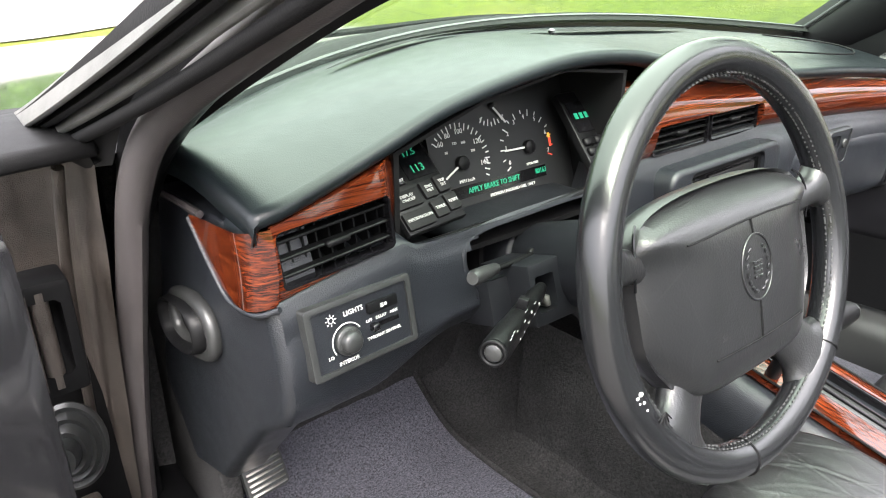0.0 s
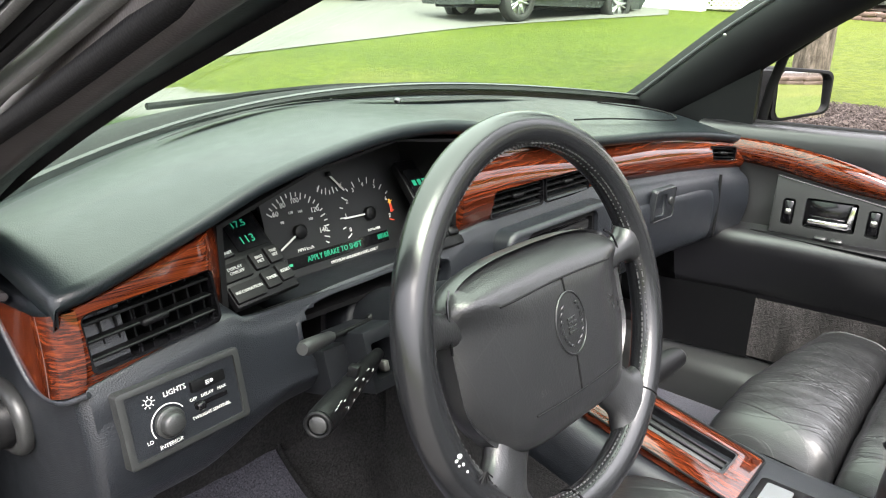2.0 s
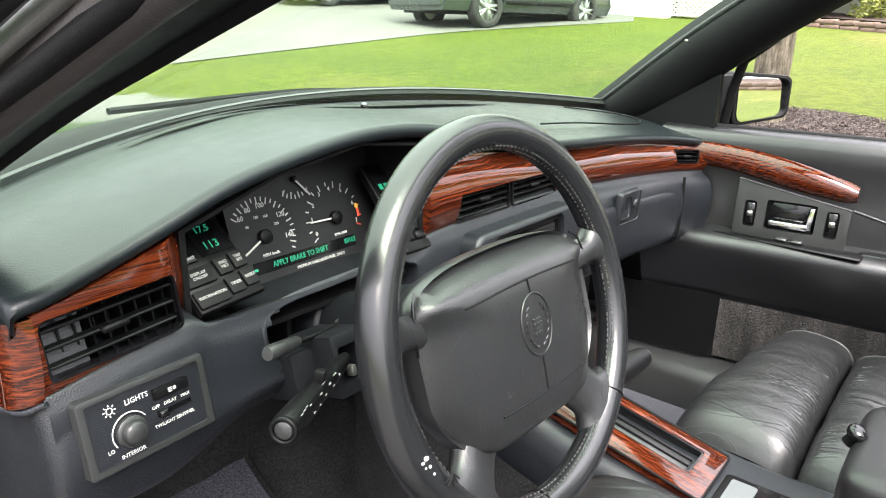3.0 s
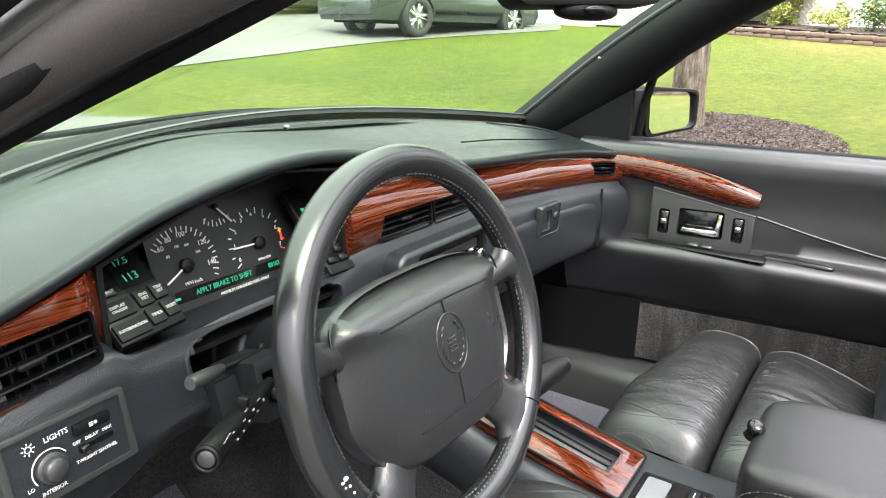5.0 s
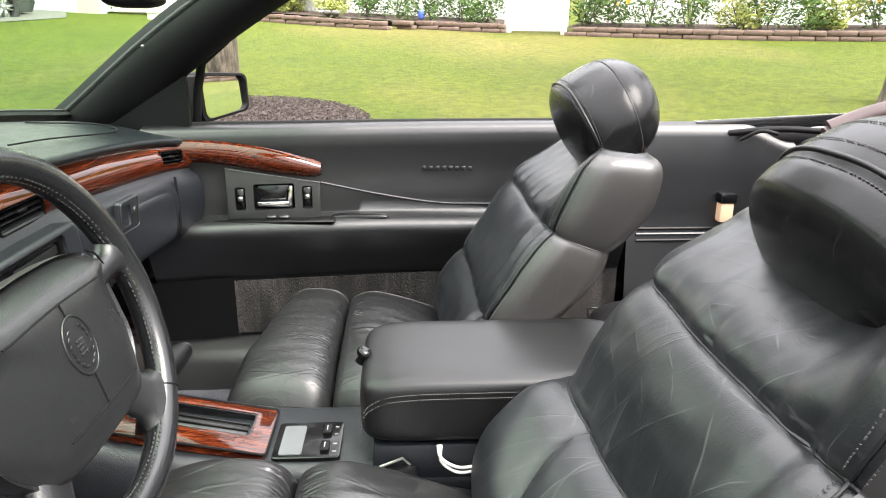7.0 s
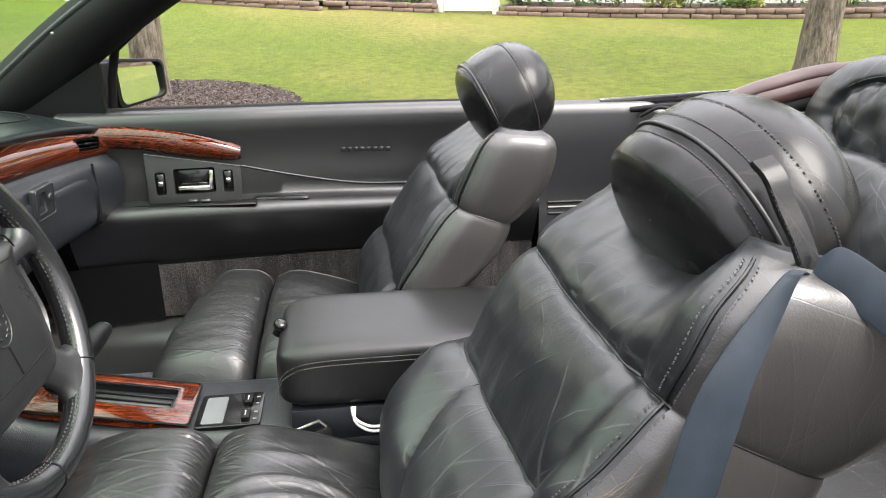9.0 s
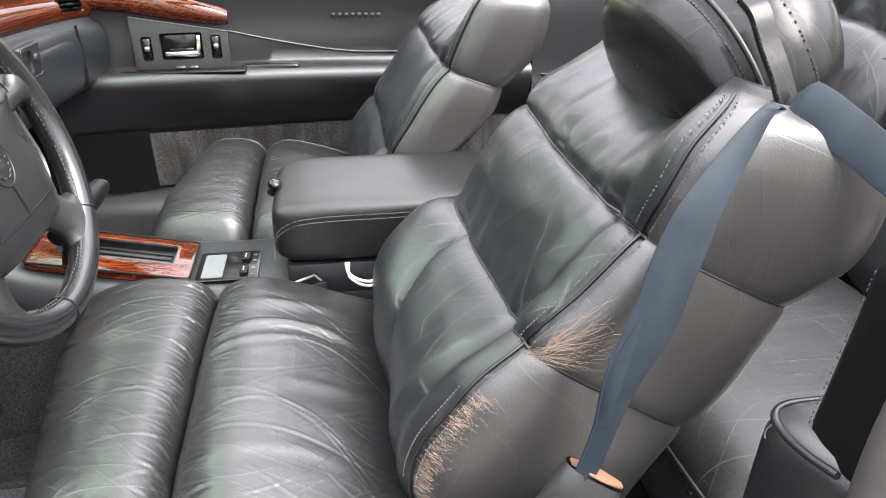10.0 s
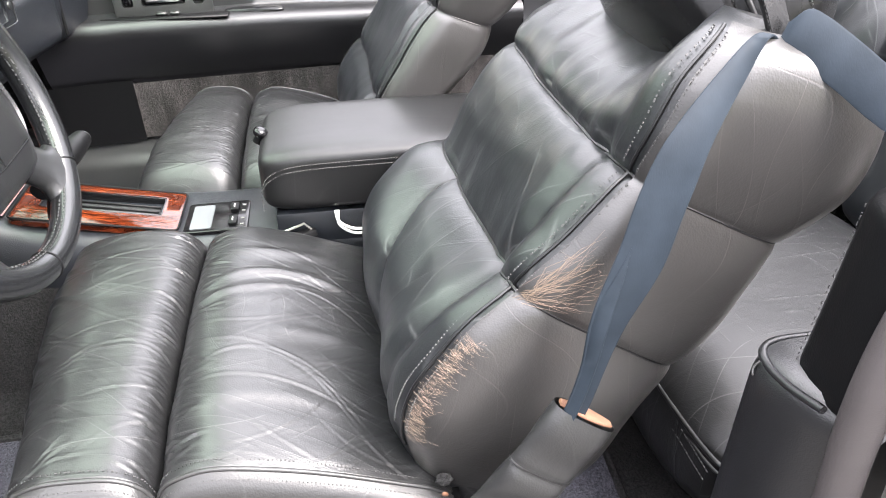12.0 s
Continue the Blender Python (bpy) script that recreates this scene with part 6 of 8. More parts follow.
    for txt, x, z, w in (("DISPLAY\nON/OFF", -0.0225, -0.016, 0.033), ("ENG\nMET", 0.0075, -0.0135, 0.017), ("TRIP\nSET", 0.026, -0.012, 0.016), ("INFORMATION", -0.0215, -0.039, 0.035), ("TIMER", 0.0075, -0.036, 0.017), ("RESET", 0.026, -0.034, 0.016)):
        part("key", box(x - w / 2, x + w / 2, -0.004, 0.002, z - 0.0095, z + 0.0095, 0.002, 2, fm), MATT, c, "black push key")
        lettering(txt, 0.0046, fm @ pose(x, -0.0044, z), PRINT, c)
    # clock display and keys right of the dials
    fm = frame_of((-0.240, 0.292, 0.905), (1, -0.02, -0.01), (0, 0.9, 1))
    part("climate_panel", slab(rounded(0.046, 0.13, 0.003), 0.01, 0.001, 1, fm), PLASTIC, c, "black climate panel")
    part("climate_display", box(-0.017, 0.017, -0.001, 0.002, 0.008, 0.050, 0, 1, fm), GLOSS, c)
    for k in range(3):
        part("display_bar", box(-0.012 + 0.009 * k, -0.006 + 0.009 * k, -0.0016, -0.001, 0.026, 0.034, 0, 1, fm), GREEN_LIGHT, c, smooth=False)
    for k in range(8):
        part("key", box(-0.019 + 0.020 * (k % 2), -0.001 + 0.020 * (k % 2), -0.005, 0.002, -0.052 + 0.0135 * (k // 2), -0.041 + 0.0135 * (k // 2), 0.002, 1, fm), PLASTIC, c, "dark push key")
    # lip under the cluster
    part("cluster_lip", tube([(-0.556, 0.254, 0.850), (-0.45, 0.256, 0.850), (-0.30, 0.258, 0.852), (-0.226, 0.260, 0.854)], 0.005, 8), PLASTIC, c)


def light_panel(parent):
    fm = frame_of((-0.6265, 0.2245, 0.8055), (1, 0.06, 0.0), (0, 0.20, 1))
    w, h = 0.118, 0.068
    frame_bm = carve(slab(rounded(w, h, 0.004), 0.02, 0.002, 2, fm @ pose(0, -0.002, 0)), slab(rounded(w - 0.013, h - 0.011, 0.002), 0.008, 0, 1, fm @ pose(0, -0.006, 0)))
    p = part("light_switch_panel", frame_bm, GREY, parent, "grey framed light switch panel")
    part("panel_face", box(-w / 2 + 0.006, w / 2 - 0.006, 0.001, 0.004, -h / 2 + 0.005, h / 2 - 0.005, 0, 1, fm), VINYL, p)
    Q = lambda x, z: fm @ pose(x, 0.0006, z)
    knob = part("dimmer_knob", merge(disc(0.0105, 0.010, 28, 0.002, fm @ pose(-0.018, -0.011, -0.007), 0.0098), disc(0.0135, 0.004, 28, 0.001, fm @ pose(-0.018, -0.003, -0.007))), GREY, p, "round grey dimmer knob")
    part("dial_arc", tube([fm @ Vector((-0.018 + 0.0165 * math.cos(radians(a)), 0.0004, -0.007 + 0.0165 * math.sin(radians(a)))) for a in range(30, 211, 12)], 0.0006, 5), LETTER, p)
    lettering("LIGHTS", 0.0066, Q(-0.008, 0.018), LETTER, p)
    lettering("LO", 0.0045, Q(-0.038, -0.017), LETTER, p)
    lettering("INTERIOR", 0.0050, Q(-0.020, -0.0255), LETTER, p)
    lettering("OFF", 0.0042, Q(0.007, 0.003), LETTER, p)
    lettering("DELAY", 0.0042, Q(0.021, 0.003), LETTER, p)
    lettering("MAX", 0.0042, Q(0.036, 0.003), LETTER, p)
    lettering("TWILIGHT SENTINEL", 0.0042, Q(0.022, -0.014), LETTER, p)
    sun_ring = tube([fm @ Vector((-0.032 + 0.0026 * math.cos(a), 0.0004, 0.017 + 0.0026 * math.sin(a))) for a in [2 * math.pi * k / 14 for k in range(14)]], 0.0005, 5, closed=True)
    rays = [box(-0.0004, 0.0004, -0.0002, 0.0004, 0.0038, 0.0056, 0, 1, fm @ pose(-0.032, 0.0004, 0.017) @ pose(0, 0, 0, 0, 45 * k, 0)) for k in range(8)]
    part("light_symbol", merge(sun_ring, *rays), LETTER, p, smooth=False)
    b = part("fog_button", box(0.006, 0.040, -0.003, 0.004, 0.0095, 0.0195, 0.0015, 2, fm), PLASTIC, p, "black push button")
    part("fog_symbol", merge(disc(0.0016, 0.0004, 10, m=fm @ pose(0.0255, -0.0034, 0.0145)), *[box(0.0195, 0.023, -0.0034, -0.003, 0.0125 + 0.0015 * k, 0.0132 + 0.0015 * k, 0, 1, fm) for k in range(3)]), LETTER, p, smooth=False)
    part("slide_slot", box(0.008, 0.040, -0.0005, 0.003, -0.0055, -0.0015, 0, 1, fm), GLOSS, p)
    part("slide_knob", box(0.007, 0.015, -0.006, 0.002, -0.0075, -0.0005, 0.0012, 1, fm), GLOSS, p)


def radio(parent):
    fm = frame_of((-0.016, 0.216, 0.790), (1, 0.0, 0.0), (0, 0.06, 1))
    hood = slab(rounded(0.285, 0.155, 0.022, cz=-0.01), 0.09, 0.008, 3, fm)
    hood = carve(hood, slab(rounded(0.193, 0.110, 0.012, cz=0.004), 0.035, 0, 1, fm @ pose(-0.004, -0.01, 0)))
    r = part("radio_surround", hood, VINYL, parent, "vinyl centre stack round the radio")
    part("radio_bezel", carve(slab(rounded(0.194, 0.111, 0.012, cz=0.004), 0.02, 0.0, 1, fm @ pose(-0.004, 0.006, 0)), slab(rounded(0.178, 0.094, 0.005, cz=0.004), 0.008, 0, 1, fm @ pose(-0.004, 0.003, 0))), PLASTIC, r)
    part("radio_face", slab(rounded(0.178, 0.094, 0.004, cz=0.004), 0.004, 0, 1, fm @ pose(-0.004, 0.0105, 0)), GLOSS, r, "black radio face with a dark display")
    part("cassette_door", box(-0.045, 0.075, 0.006, 0.01, 0.032, 0.045, 0.001, 1, fm), MATT, r)
    part("radio_display", box(-0.040, 0.055, 0.006, 0.01, 0.010, 0.027, 0.001, 1, fm), DARKGLASS, r)
    part("volume_knob", disc(0.011, 0.010, 22, 0.001, fm @ pose(-0.068, -0.002, 0.012)), PLASTIC, r)
    part("bright_knob", disc(0.0075, 0.010, 20, 0.001, fm @ pose(0.078, -0.002, 0.020)), CHROME, r, "bright metal knob")
    for k in range(3):
        part("radio_button", box(-0.088 + 0.012 * k, -0.080 + 0.012 * k, 0.004, 0.01, 0.036, 0.042, 0.001, 1, fm), PALE if k < 2 else PLASTIC, r)


build_dash()

# ---- steering wheel and column ----
WHEEL_POSE = frame_of((-0.366, 0.023, 0.867), (0.99974, -0.0227, 0.0), (0.0069, 0.30395, 0.95266))


def build_wheel():
    w = thing("steering_wheel", "black leather-wrapped four-spoke steering wheel with airbag pad", "steering wheel", (-0.366, 0.023, 0.867))
    M = WHEEL_POSE
    R, r = 0.178, 0.0165
    rows = []
    for i in range(120):
        a = 2 * math.pi * i / 120
        grip = 1 + 0.05 * math.sin(2 * a) ** 2
        ring = []
        for k in range(18):
            b = 2 * math.pi * k / 18
            ring.append(M @ Vector(((R + r * grip * math.cos(b)) * math.cos(a), r * 1.02 * math.sin(b), (R + r * grip * math.cos(b)) * math.sin(a))))
        rows.append(ring)
    part("rim", grid(rows, closed_rows=True, closed_cols=True), RIM, w, "black leather rim, polished by use")
    for b in (2.65, 2.95):
        stitches([M @ Vector(((R + r * 1.04 * math.cos(b)) * math.cos(a), -r * 1.04 * math.sin(b), (R + r * 1.04 * math.cos(b)) * math.sin(a))) for a in [2 * math.pi * k / 160 for k in range(161)]], w, step=0.0058, size=0.0009, material=DARKSTITCH)
    for a in (262, 317):
        t = radians(a)
        part("rim_seam", tube([M @ Vector(((R + (r * 1.05) * math.cos(b)) * math.cos(t), (r * 1.05) * math.sin(b), (R + r * 1.05 * math.cos(b)) * math.sin(t))) for b in [2 * math.pi * k / 18 for k in range(18)]], 0.0009, 5, closed=True), MATT, w)
    # spokes: from the rim in to the hub
    for a, b, wide in ((13, (-0.0, 0.0), 0.024), (167, (0, 0), 0.024), (229, (0, 0), 0.044), (311, (0, 0), 0.044)):
        t = radians(a)
        p0 = Vector((R * 0.985 * math.cos(t), 0.0, R * 0.985 * math.sin(t)))
        p1 = Vector((0.060 * math.cos(t), 0.016, 0.045 * math.sin(t)))
        side = Vector((-math.sin(t), 0, math.cos(t)))
        rows = []
        for k in range(17):
            s = k / 16
            c = p0.lerp(p1, s) + Vector((0, 0.006 * math.sin(math.pi * s), 0))
            ww = wide * (1.45 - 0.85 * smoothstep(0.0, 0.22, s) + 0.5 * smoothstep(0.35, 1.0, s))
            tt = 0.0145 - 0.003 * s
            rows.append([M @ (c + side * ww * math.copysign(abs(math.cos(q)) ** 0.75, math.cos(q)) + Vector((0, tt, 0)) * math.sin(q)) for q in [2 * math.pi * j / 20 for j in range(20)]])
        part("spoke", grid(rows, closed_cols=True, caps=True), WHEEL, w, "leather-covered spoke")
    # airbag pad
    def outline(a):
        x, z = math.cos(a), math.sin(a)
        px = 0.134 * math.copysign(abs(x) ** 0.40, x)
        pz = (0.074 if z > 0 else 0.104) * math.copysign(abs(z) ** 0.40, z)
        if pz < 0:
            px *= 1 - 0.20 * smoothstep(0.25, 1.0, -pz / 0.104) ** 1.3
        else:
            pz -= 0.010 * (px / 0.134) ** 2 * (pz / 0.074)
        return px, pz
    rows = []
    for s, y in ((0.95, 0.032), (1.0, 0.022), (1.006, 0.012), (0.995, 0.003), (0.965, -0.005), (0.92, -0.0105), (0.85, -0.0145), (0.75, -0.017), (0.6, -0.0188), (0.4, -0.0198), (0.2, -0.0203), (0.01, -0.0205)):
        ring = []
        for j in range(96):
            px, pz = outline(2 * math.pi * j / 96)
            top = 0.020 * smoothstep(0.040, 0.078, pz * s) if y < 0.0 else 0
            cheek = 0.012 * smoothstep(0.070, 0.120, abs(px * s)) * (1 - smoothstep(0.02, 0.05, pz * s)) if y < 0.0 else 0
            ring.append(M @ Vector((px * s, y + top + cheek, pz * s)))
        rows.append(ring)
    part("airbag_pad", grid(rows, closed_cols=True, caps=True), WHEEL, w, "soft black airbag pad")
    P = lambda x, z, y=-0.0200: M @ Vector((x, y, z))
    face = [(0.01, -0.0205), (0.2, -0.0203), (0.4, -0.0198), (0.6, -0.0188), (0.75, -0.017), (0.85, -0.0145), (0.92, -0.0105), (0.965, -0.005)]

    def on_pad(x, z):
        """A point on the face of the pad."""
        k = ((abs(x) / 0.134) ** 5 + (abs(z) / (0.074 if z > 0 else 0.104)) ** 5) ** 0.2
        y = lerp(face, k)[0] + 0.020 * smoothstep(0.040, 0.078, z) + 0.012 * smoothstep(0.070, 0.120, abs(x)) * (1 - smoothstep(0.02, 0.05, z))
        return M @ Vector((x, y - 0.0003, z))
    for (x0, z0), (x1, z1), sag in (((-0.088, 0.036), (0.088, 0.036), 0.003), ((-0.070, -0.066), (0.070, -0.066), -0.002), ((0, 0.039), (0, 0.026), 0), ((0, -0.034), (0, -0.068), 0)):
        part("pad_seam", tube([on_pad(x0 + (x1 - x0) * k / 24, z0 + (z1 - z0) * k / 24 + sag * math.sin(math.pi * k / 24)) for k in range(25)], 0.0010, 6), MATT, w)
    part("emblem_ring", tube([P(0.0235 * math.cos(a), -0.004 + 0.029 * math.sin(a), -0.0209) for a in [2 * math.pi * k / 40 for k in range(40)]], 0.0010, 6, closed=True), WHEEL, w, "embossed oval badge")
    part("emblem_disc", grid([[P(s * 0.0225 * math.cos(a), -0.004 + s * 0.028 * math.sin(a), -0.0206 - 0.0012 * (1 - s)) for a in [2 * math.pi * k / 32 for k in range(32)]] for s in (1.0, 0.6, 0.02)], closed_cols=True), WHEEL, w)
    for j in range(4):
        for i in range(3):
            part("emblem_tile", box(-0.0019, 0.0019, -0.0012, 0.001, -0.0014, 0.0014, 0.0004, 1, M @ pose(-0.0052 + 0.0046 * i, -0.0220, -0.012 + 0.0042 * j)), WHEEL, w, smooth=False)
    for e in (-1, 1):
        for k in range(7):
            a = radians(-70 + 20 * k)
            part("emblem_leaf", pad(P(e * 0.0165 * math.cos(a), -0.004 + 0.0215 * math.sin(a), -0.0216), (0.0018, 0.0012, 0.0032), (2, 2, 2), (0, -e * math.degrees(a), 0), n=8, k=6), WHEEL, w)
    lettering("S.I.R.", 0.0082, M @ pose(-0.052, -0.0185, -0.0505), DIM, w)
    lettering("AIR BAG", 0.0042, M @ pose(-0.052, -0.0178, -0.0575), DIM, w)
    for x, z, s in ((-0.1665, -0.0585, 0.0035), (-0.1645, -0.0655, 0.0022), (-0.1620, -0.0725, 0.0018), (-0.1705, -0.060, 0.002), (-0.169, -0.0645, 0.0014)):
        a = math.atan2(z, x)
        q = Vector((R * math.cos(a) + (x - R * math.cos(a)), -r * 1.01 + 0.0008, R * math.sin(a) + (z - R * math.sin(a))))
        part("scuff", pad(M @ q, (s, 0.0012, s * 0.8), (2, 2, 2), (0, 30, 0), n=8, k=6), LETTER, w, "white scuff mark on the rim")
    part("spoke_mark", merge(*[tube([M @ Vector((-0.145, -0.019, -0.080)), M @ Vector((-0.145 + 0.010 * math.cos(radians(q)), -0.0185, -0.080 + 0.010 * math.sin(radians(q))))], 0.0007, 5) for q in range(200, 331, 22)]), MATT, w)
    # gap pieces where the pad meets the left spoke
    for e in (-1, 1):
        part("pad_joint", tube(curve([M @ Vector((e * 0.122, 0.004, 0.060)), M @ Vector((e * 0.131, 0.000, 0.050)), M @ Vector((e * 0.1345, -0.001, 0.030)), M @ Vector((e * 0.1345, 0.002, 0.010))], 14), 0.0012, 6), GLOSS, w)


def build_column():
    c = thing("steering_column", "black steering column with cowl and lever slots", "steering column", (-0.366, 0.15, 0.8))
    M = WHEEL_POSE
    def ring(y, rx, rz, dz, n=48):
        return [M @ Vector((rx * math.copysign(abs(math.cos(a)) ** 0.85, math.cos(a)), y, dz + rz * math.copysign(abs(math.sin(a)) ** 0.85, math.sin(a)))) for a in [2 * math.pi * k / n for k in range(n)]]
    rows = [ring(*r) for r in ((0.020, 0.040, 0.040, 0), (0.030, 0.046, 0.046, 0), (0.10, 0.047, 0.048, -0.006), (0.18, 0.046, 0.048, -0.010), (0.243, 0.044, 0.046, -0.010), (0.247, 0.042, 0.044, -0.010), (0.252, 0.042, 0.044, -0.010))]
    part("column_cowl", grid(rows, closed_cols=True, caps=True), COLUMN, c)
    rows = [ring(*r) for r in ((0.249, 0.040, 0.042, -0.010), (0.250, 0.046, 0.048, -0.010), (0.254, 0.048, 0.050, -0.010), (0.282, 0.056, 0.058, -0.012), (0.286, 0.054, 0.056, -0.012))]
    part("collar", grid(rows, closed_cols=True), COLUMN, c, "matt black column collar")
    rows = [ring(*r) for r in ((0.283, 0.054, 0.056, -0.012), (0.284, 0.061, 0.063, -0.012), (0.288, 0.063, 0.065, -0.012), (0.34, 0.070, 0.072, -0.014))]
    part("collar", grid(rows, closed_cols=True), MATT, c, "matt black column collar")
    part("lever_box", carve(box(-0.088, -0.020, 0.172, 0.250, -0.056, 0.011, 0.004, 2, M), box(-0.081, -0.054, 0.15, 0.225, -0.042, -0.003, 0.002, 1, M)), COLUMN, c, "square cowl with the lever slot")
    part("side_block", box(-0.116, -0.078, 0.206, 0.262, -0.050, 0.000, 0.004, 2, M), COLUMN, c)
    part("slot_plate", box(-0.064, -0.057, 0.178, 0.190, -0.040, -0.028, 0.0015, 1, M), DRIP, c, "bare metal edge in the slot")
    part("rod_bush", disc(0.0075, 0.006, 16, 0.001, M @ pose(-0.040, 0.2105, 0.010)), PLASTIC, c)
    s = thing("indicator_stalk", "black multi-function stalk with white symbols", "stalk", (-0.5, 0.13, 0.82))
    a, b = Vector((-0.436, 0.184, 0.800)), Vector((-0.577, 0.106, 0.816))
    d = (b - a).normalized()
    L = (b - a).length
    prof = [(0.0, 0.006), (0.02, 0.0090), (0.05, 0.0105), (0.055, 0.0110), (0.075, 0.0115), (0.078, 0.0124), (0.10, 0.0128), (0.108, 0.0130), (0.112, 0.0122)]
    u = Vector((0, -0.2, 1)) - d * d.dot(Vector((0, -0.2, 1)))
    u.normalize()
    v = d.cross(u)
    rows = [[a + d * (t * L / 0.112) + rr * (math.cos(q) * u + math.sin(q) * v) for q in [2 * math.pi * j / 24 for j in range(24)]] for t, rr in prof]
    part("stalk_body", grid(rows, closed_cols=True, caps=True), PLASTIC, s)
    tip = Matrix.Translation(b + d * 0.002) @ Matrix((v, -d, u)).transposed().to_4x4()
    part("end_ring", tube([tip @ Vector((0.0105 * math.cos(q), 0, 0.0105 * math.sin(q))) for q in [2 * math.pi * k / 28 for k in range(28)]], 0.0020, 8, closed=True), PLASTIC, s, "dull metal end ring")
    part("end_button", disc(0.0080, 0.006, 24, 0.001, tip @ pose(0, -0.001, 0)), GREY, s)
    m = lambda t: Matrix.Translation(a + d * t * L) @ Matrix((d, -u, v)).transposed().to_4x4()
    part("wiper_tab", box(-0.005, 0.005, -0.021, -0.008, -0.005, 0.005, 0.002, 2, m(0.52)), PLASTIC, s, "small ribbed wiper tab")
    part("cruise_slider", box(-0.012, 0.004, 0.009, 0.0150, -0.005, 0.004, 0.002, 2, m(0.93)), GREY, s)
    # white symbols that cannot be read, as bars on the side turned to the driver
    front = (u * 0.45 - Vector((0, 1, 0)) * 0.9)
    front = (front - d * front.dot(d)).normalized()
    across = d.cross(front).normalized()
    for t, off, ln, wd in ((0.30, -0.2, 0.004, 0.004), (0.36, 0.25, 0.009, 0.0015), (0.42, -0.5, 0.005, 0.0016), (0.48, 0.05, 0.006, 0.003), (0.54, 0.5, 0.010, 0.0014), (0.57, -0.35, 0.005, 0.003), (0.63, 0.1, 0.007, 0.0016), (0.68, -0.5, 0.004, 0.002), (0.80, 0.2, 0.004, 0.0014), (0.84, 0.35, 0.006, 0.0012), (0.88, 0.3, 0.006, 0.0012), (0.92, 0.25, 0.006, 0.0012), (0.78, -0.45, 0.003, 0.003)):
        nrm = (front * math.cos(off) + across * math.sin(off)).normalized()
        rr = lerp([(q, w) for q, w in prof], t * 0.112)[0] + 0.0003
        mm = Matrix.Translation(a + d * t * L + nrm * rr) @ Matrix((across.cross(nrm).cross(nrm) * 0 + d, -nrm, d.cross(-nrm) * -1)).transposed().to_4x4()
        part("stalk_symbol", box(-ln * 0.38, ln * 0.38, -0.0003, 0.0004, -wd * 0.26, wd * 0.26, 0, 1, mm), PRINT, s, smooth=False)
    t = thing("tilt_lever", "thin black tilt lever with a grey grip", "lever", (-0.54, 0.13, 0.88))
    part("rod", tube([(-0.398, 0.231, 0.812), (-0.44, 0.222, 0.816), (-0.475, 0.212, 0.822)], 0.0034, 8), PLASTIC, t)
    part("grip", tube([(-0.468, 0.217, 0.820), (-0.474, 0.214, 0.822), (-0.498, 0.202, 0.829), (-0.526, 0.187, 0.838), (-0.531, 0.185, 0.839)], [0.004, 0.0060, 0.0074, 0.0080, 0.006], 16), GREY, t, "grey grip")
    # selector on the console tunnel side
    k = thing("shift_knob", "black gear selector handle with a worn end", "gear selector", (0.0, 0.14, 0.6))
    part("lever", tube(curve([(-0.05, 0.095, 0.565), (-0.075, 0.075, 0.62), (-0.080, 0.052, 0.675)], 8), 0.010, 10), PLASTIC, k)
    part("handle", tube(curve([(-0.140, 0.062, 0.666), (-0.095, 0.052, 0.676), (-0.045, 0.040, 0.685), (-0.006, 0.033, 0.688)], 16), [0.014 + 0.005 * math.sin(math.pi * j / 15) for j in range(16)], 16), PLASTIC, k)
    part("worn_end", disc(0.0115, 0.004, 20, 0.001, Matrix.Translation((-0.003, 0.0325, 0.6885)) @ pose(0, 0, 0, 0, 0, 100)), GREY, k)


build_wheel()
build_column()

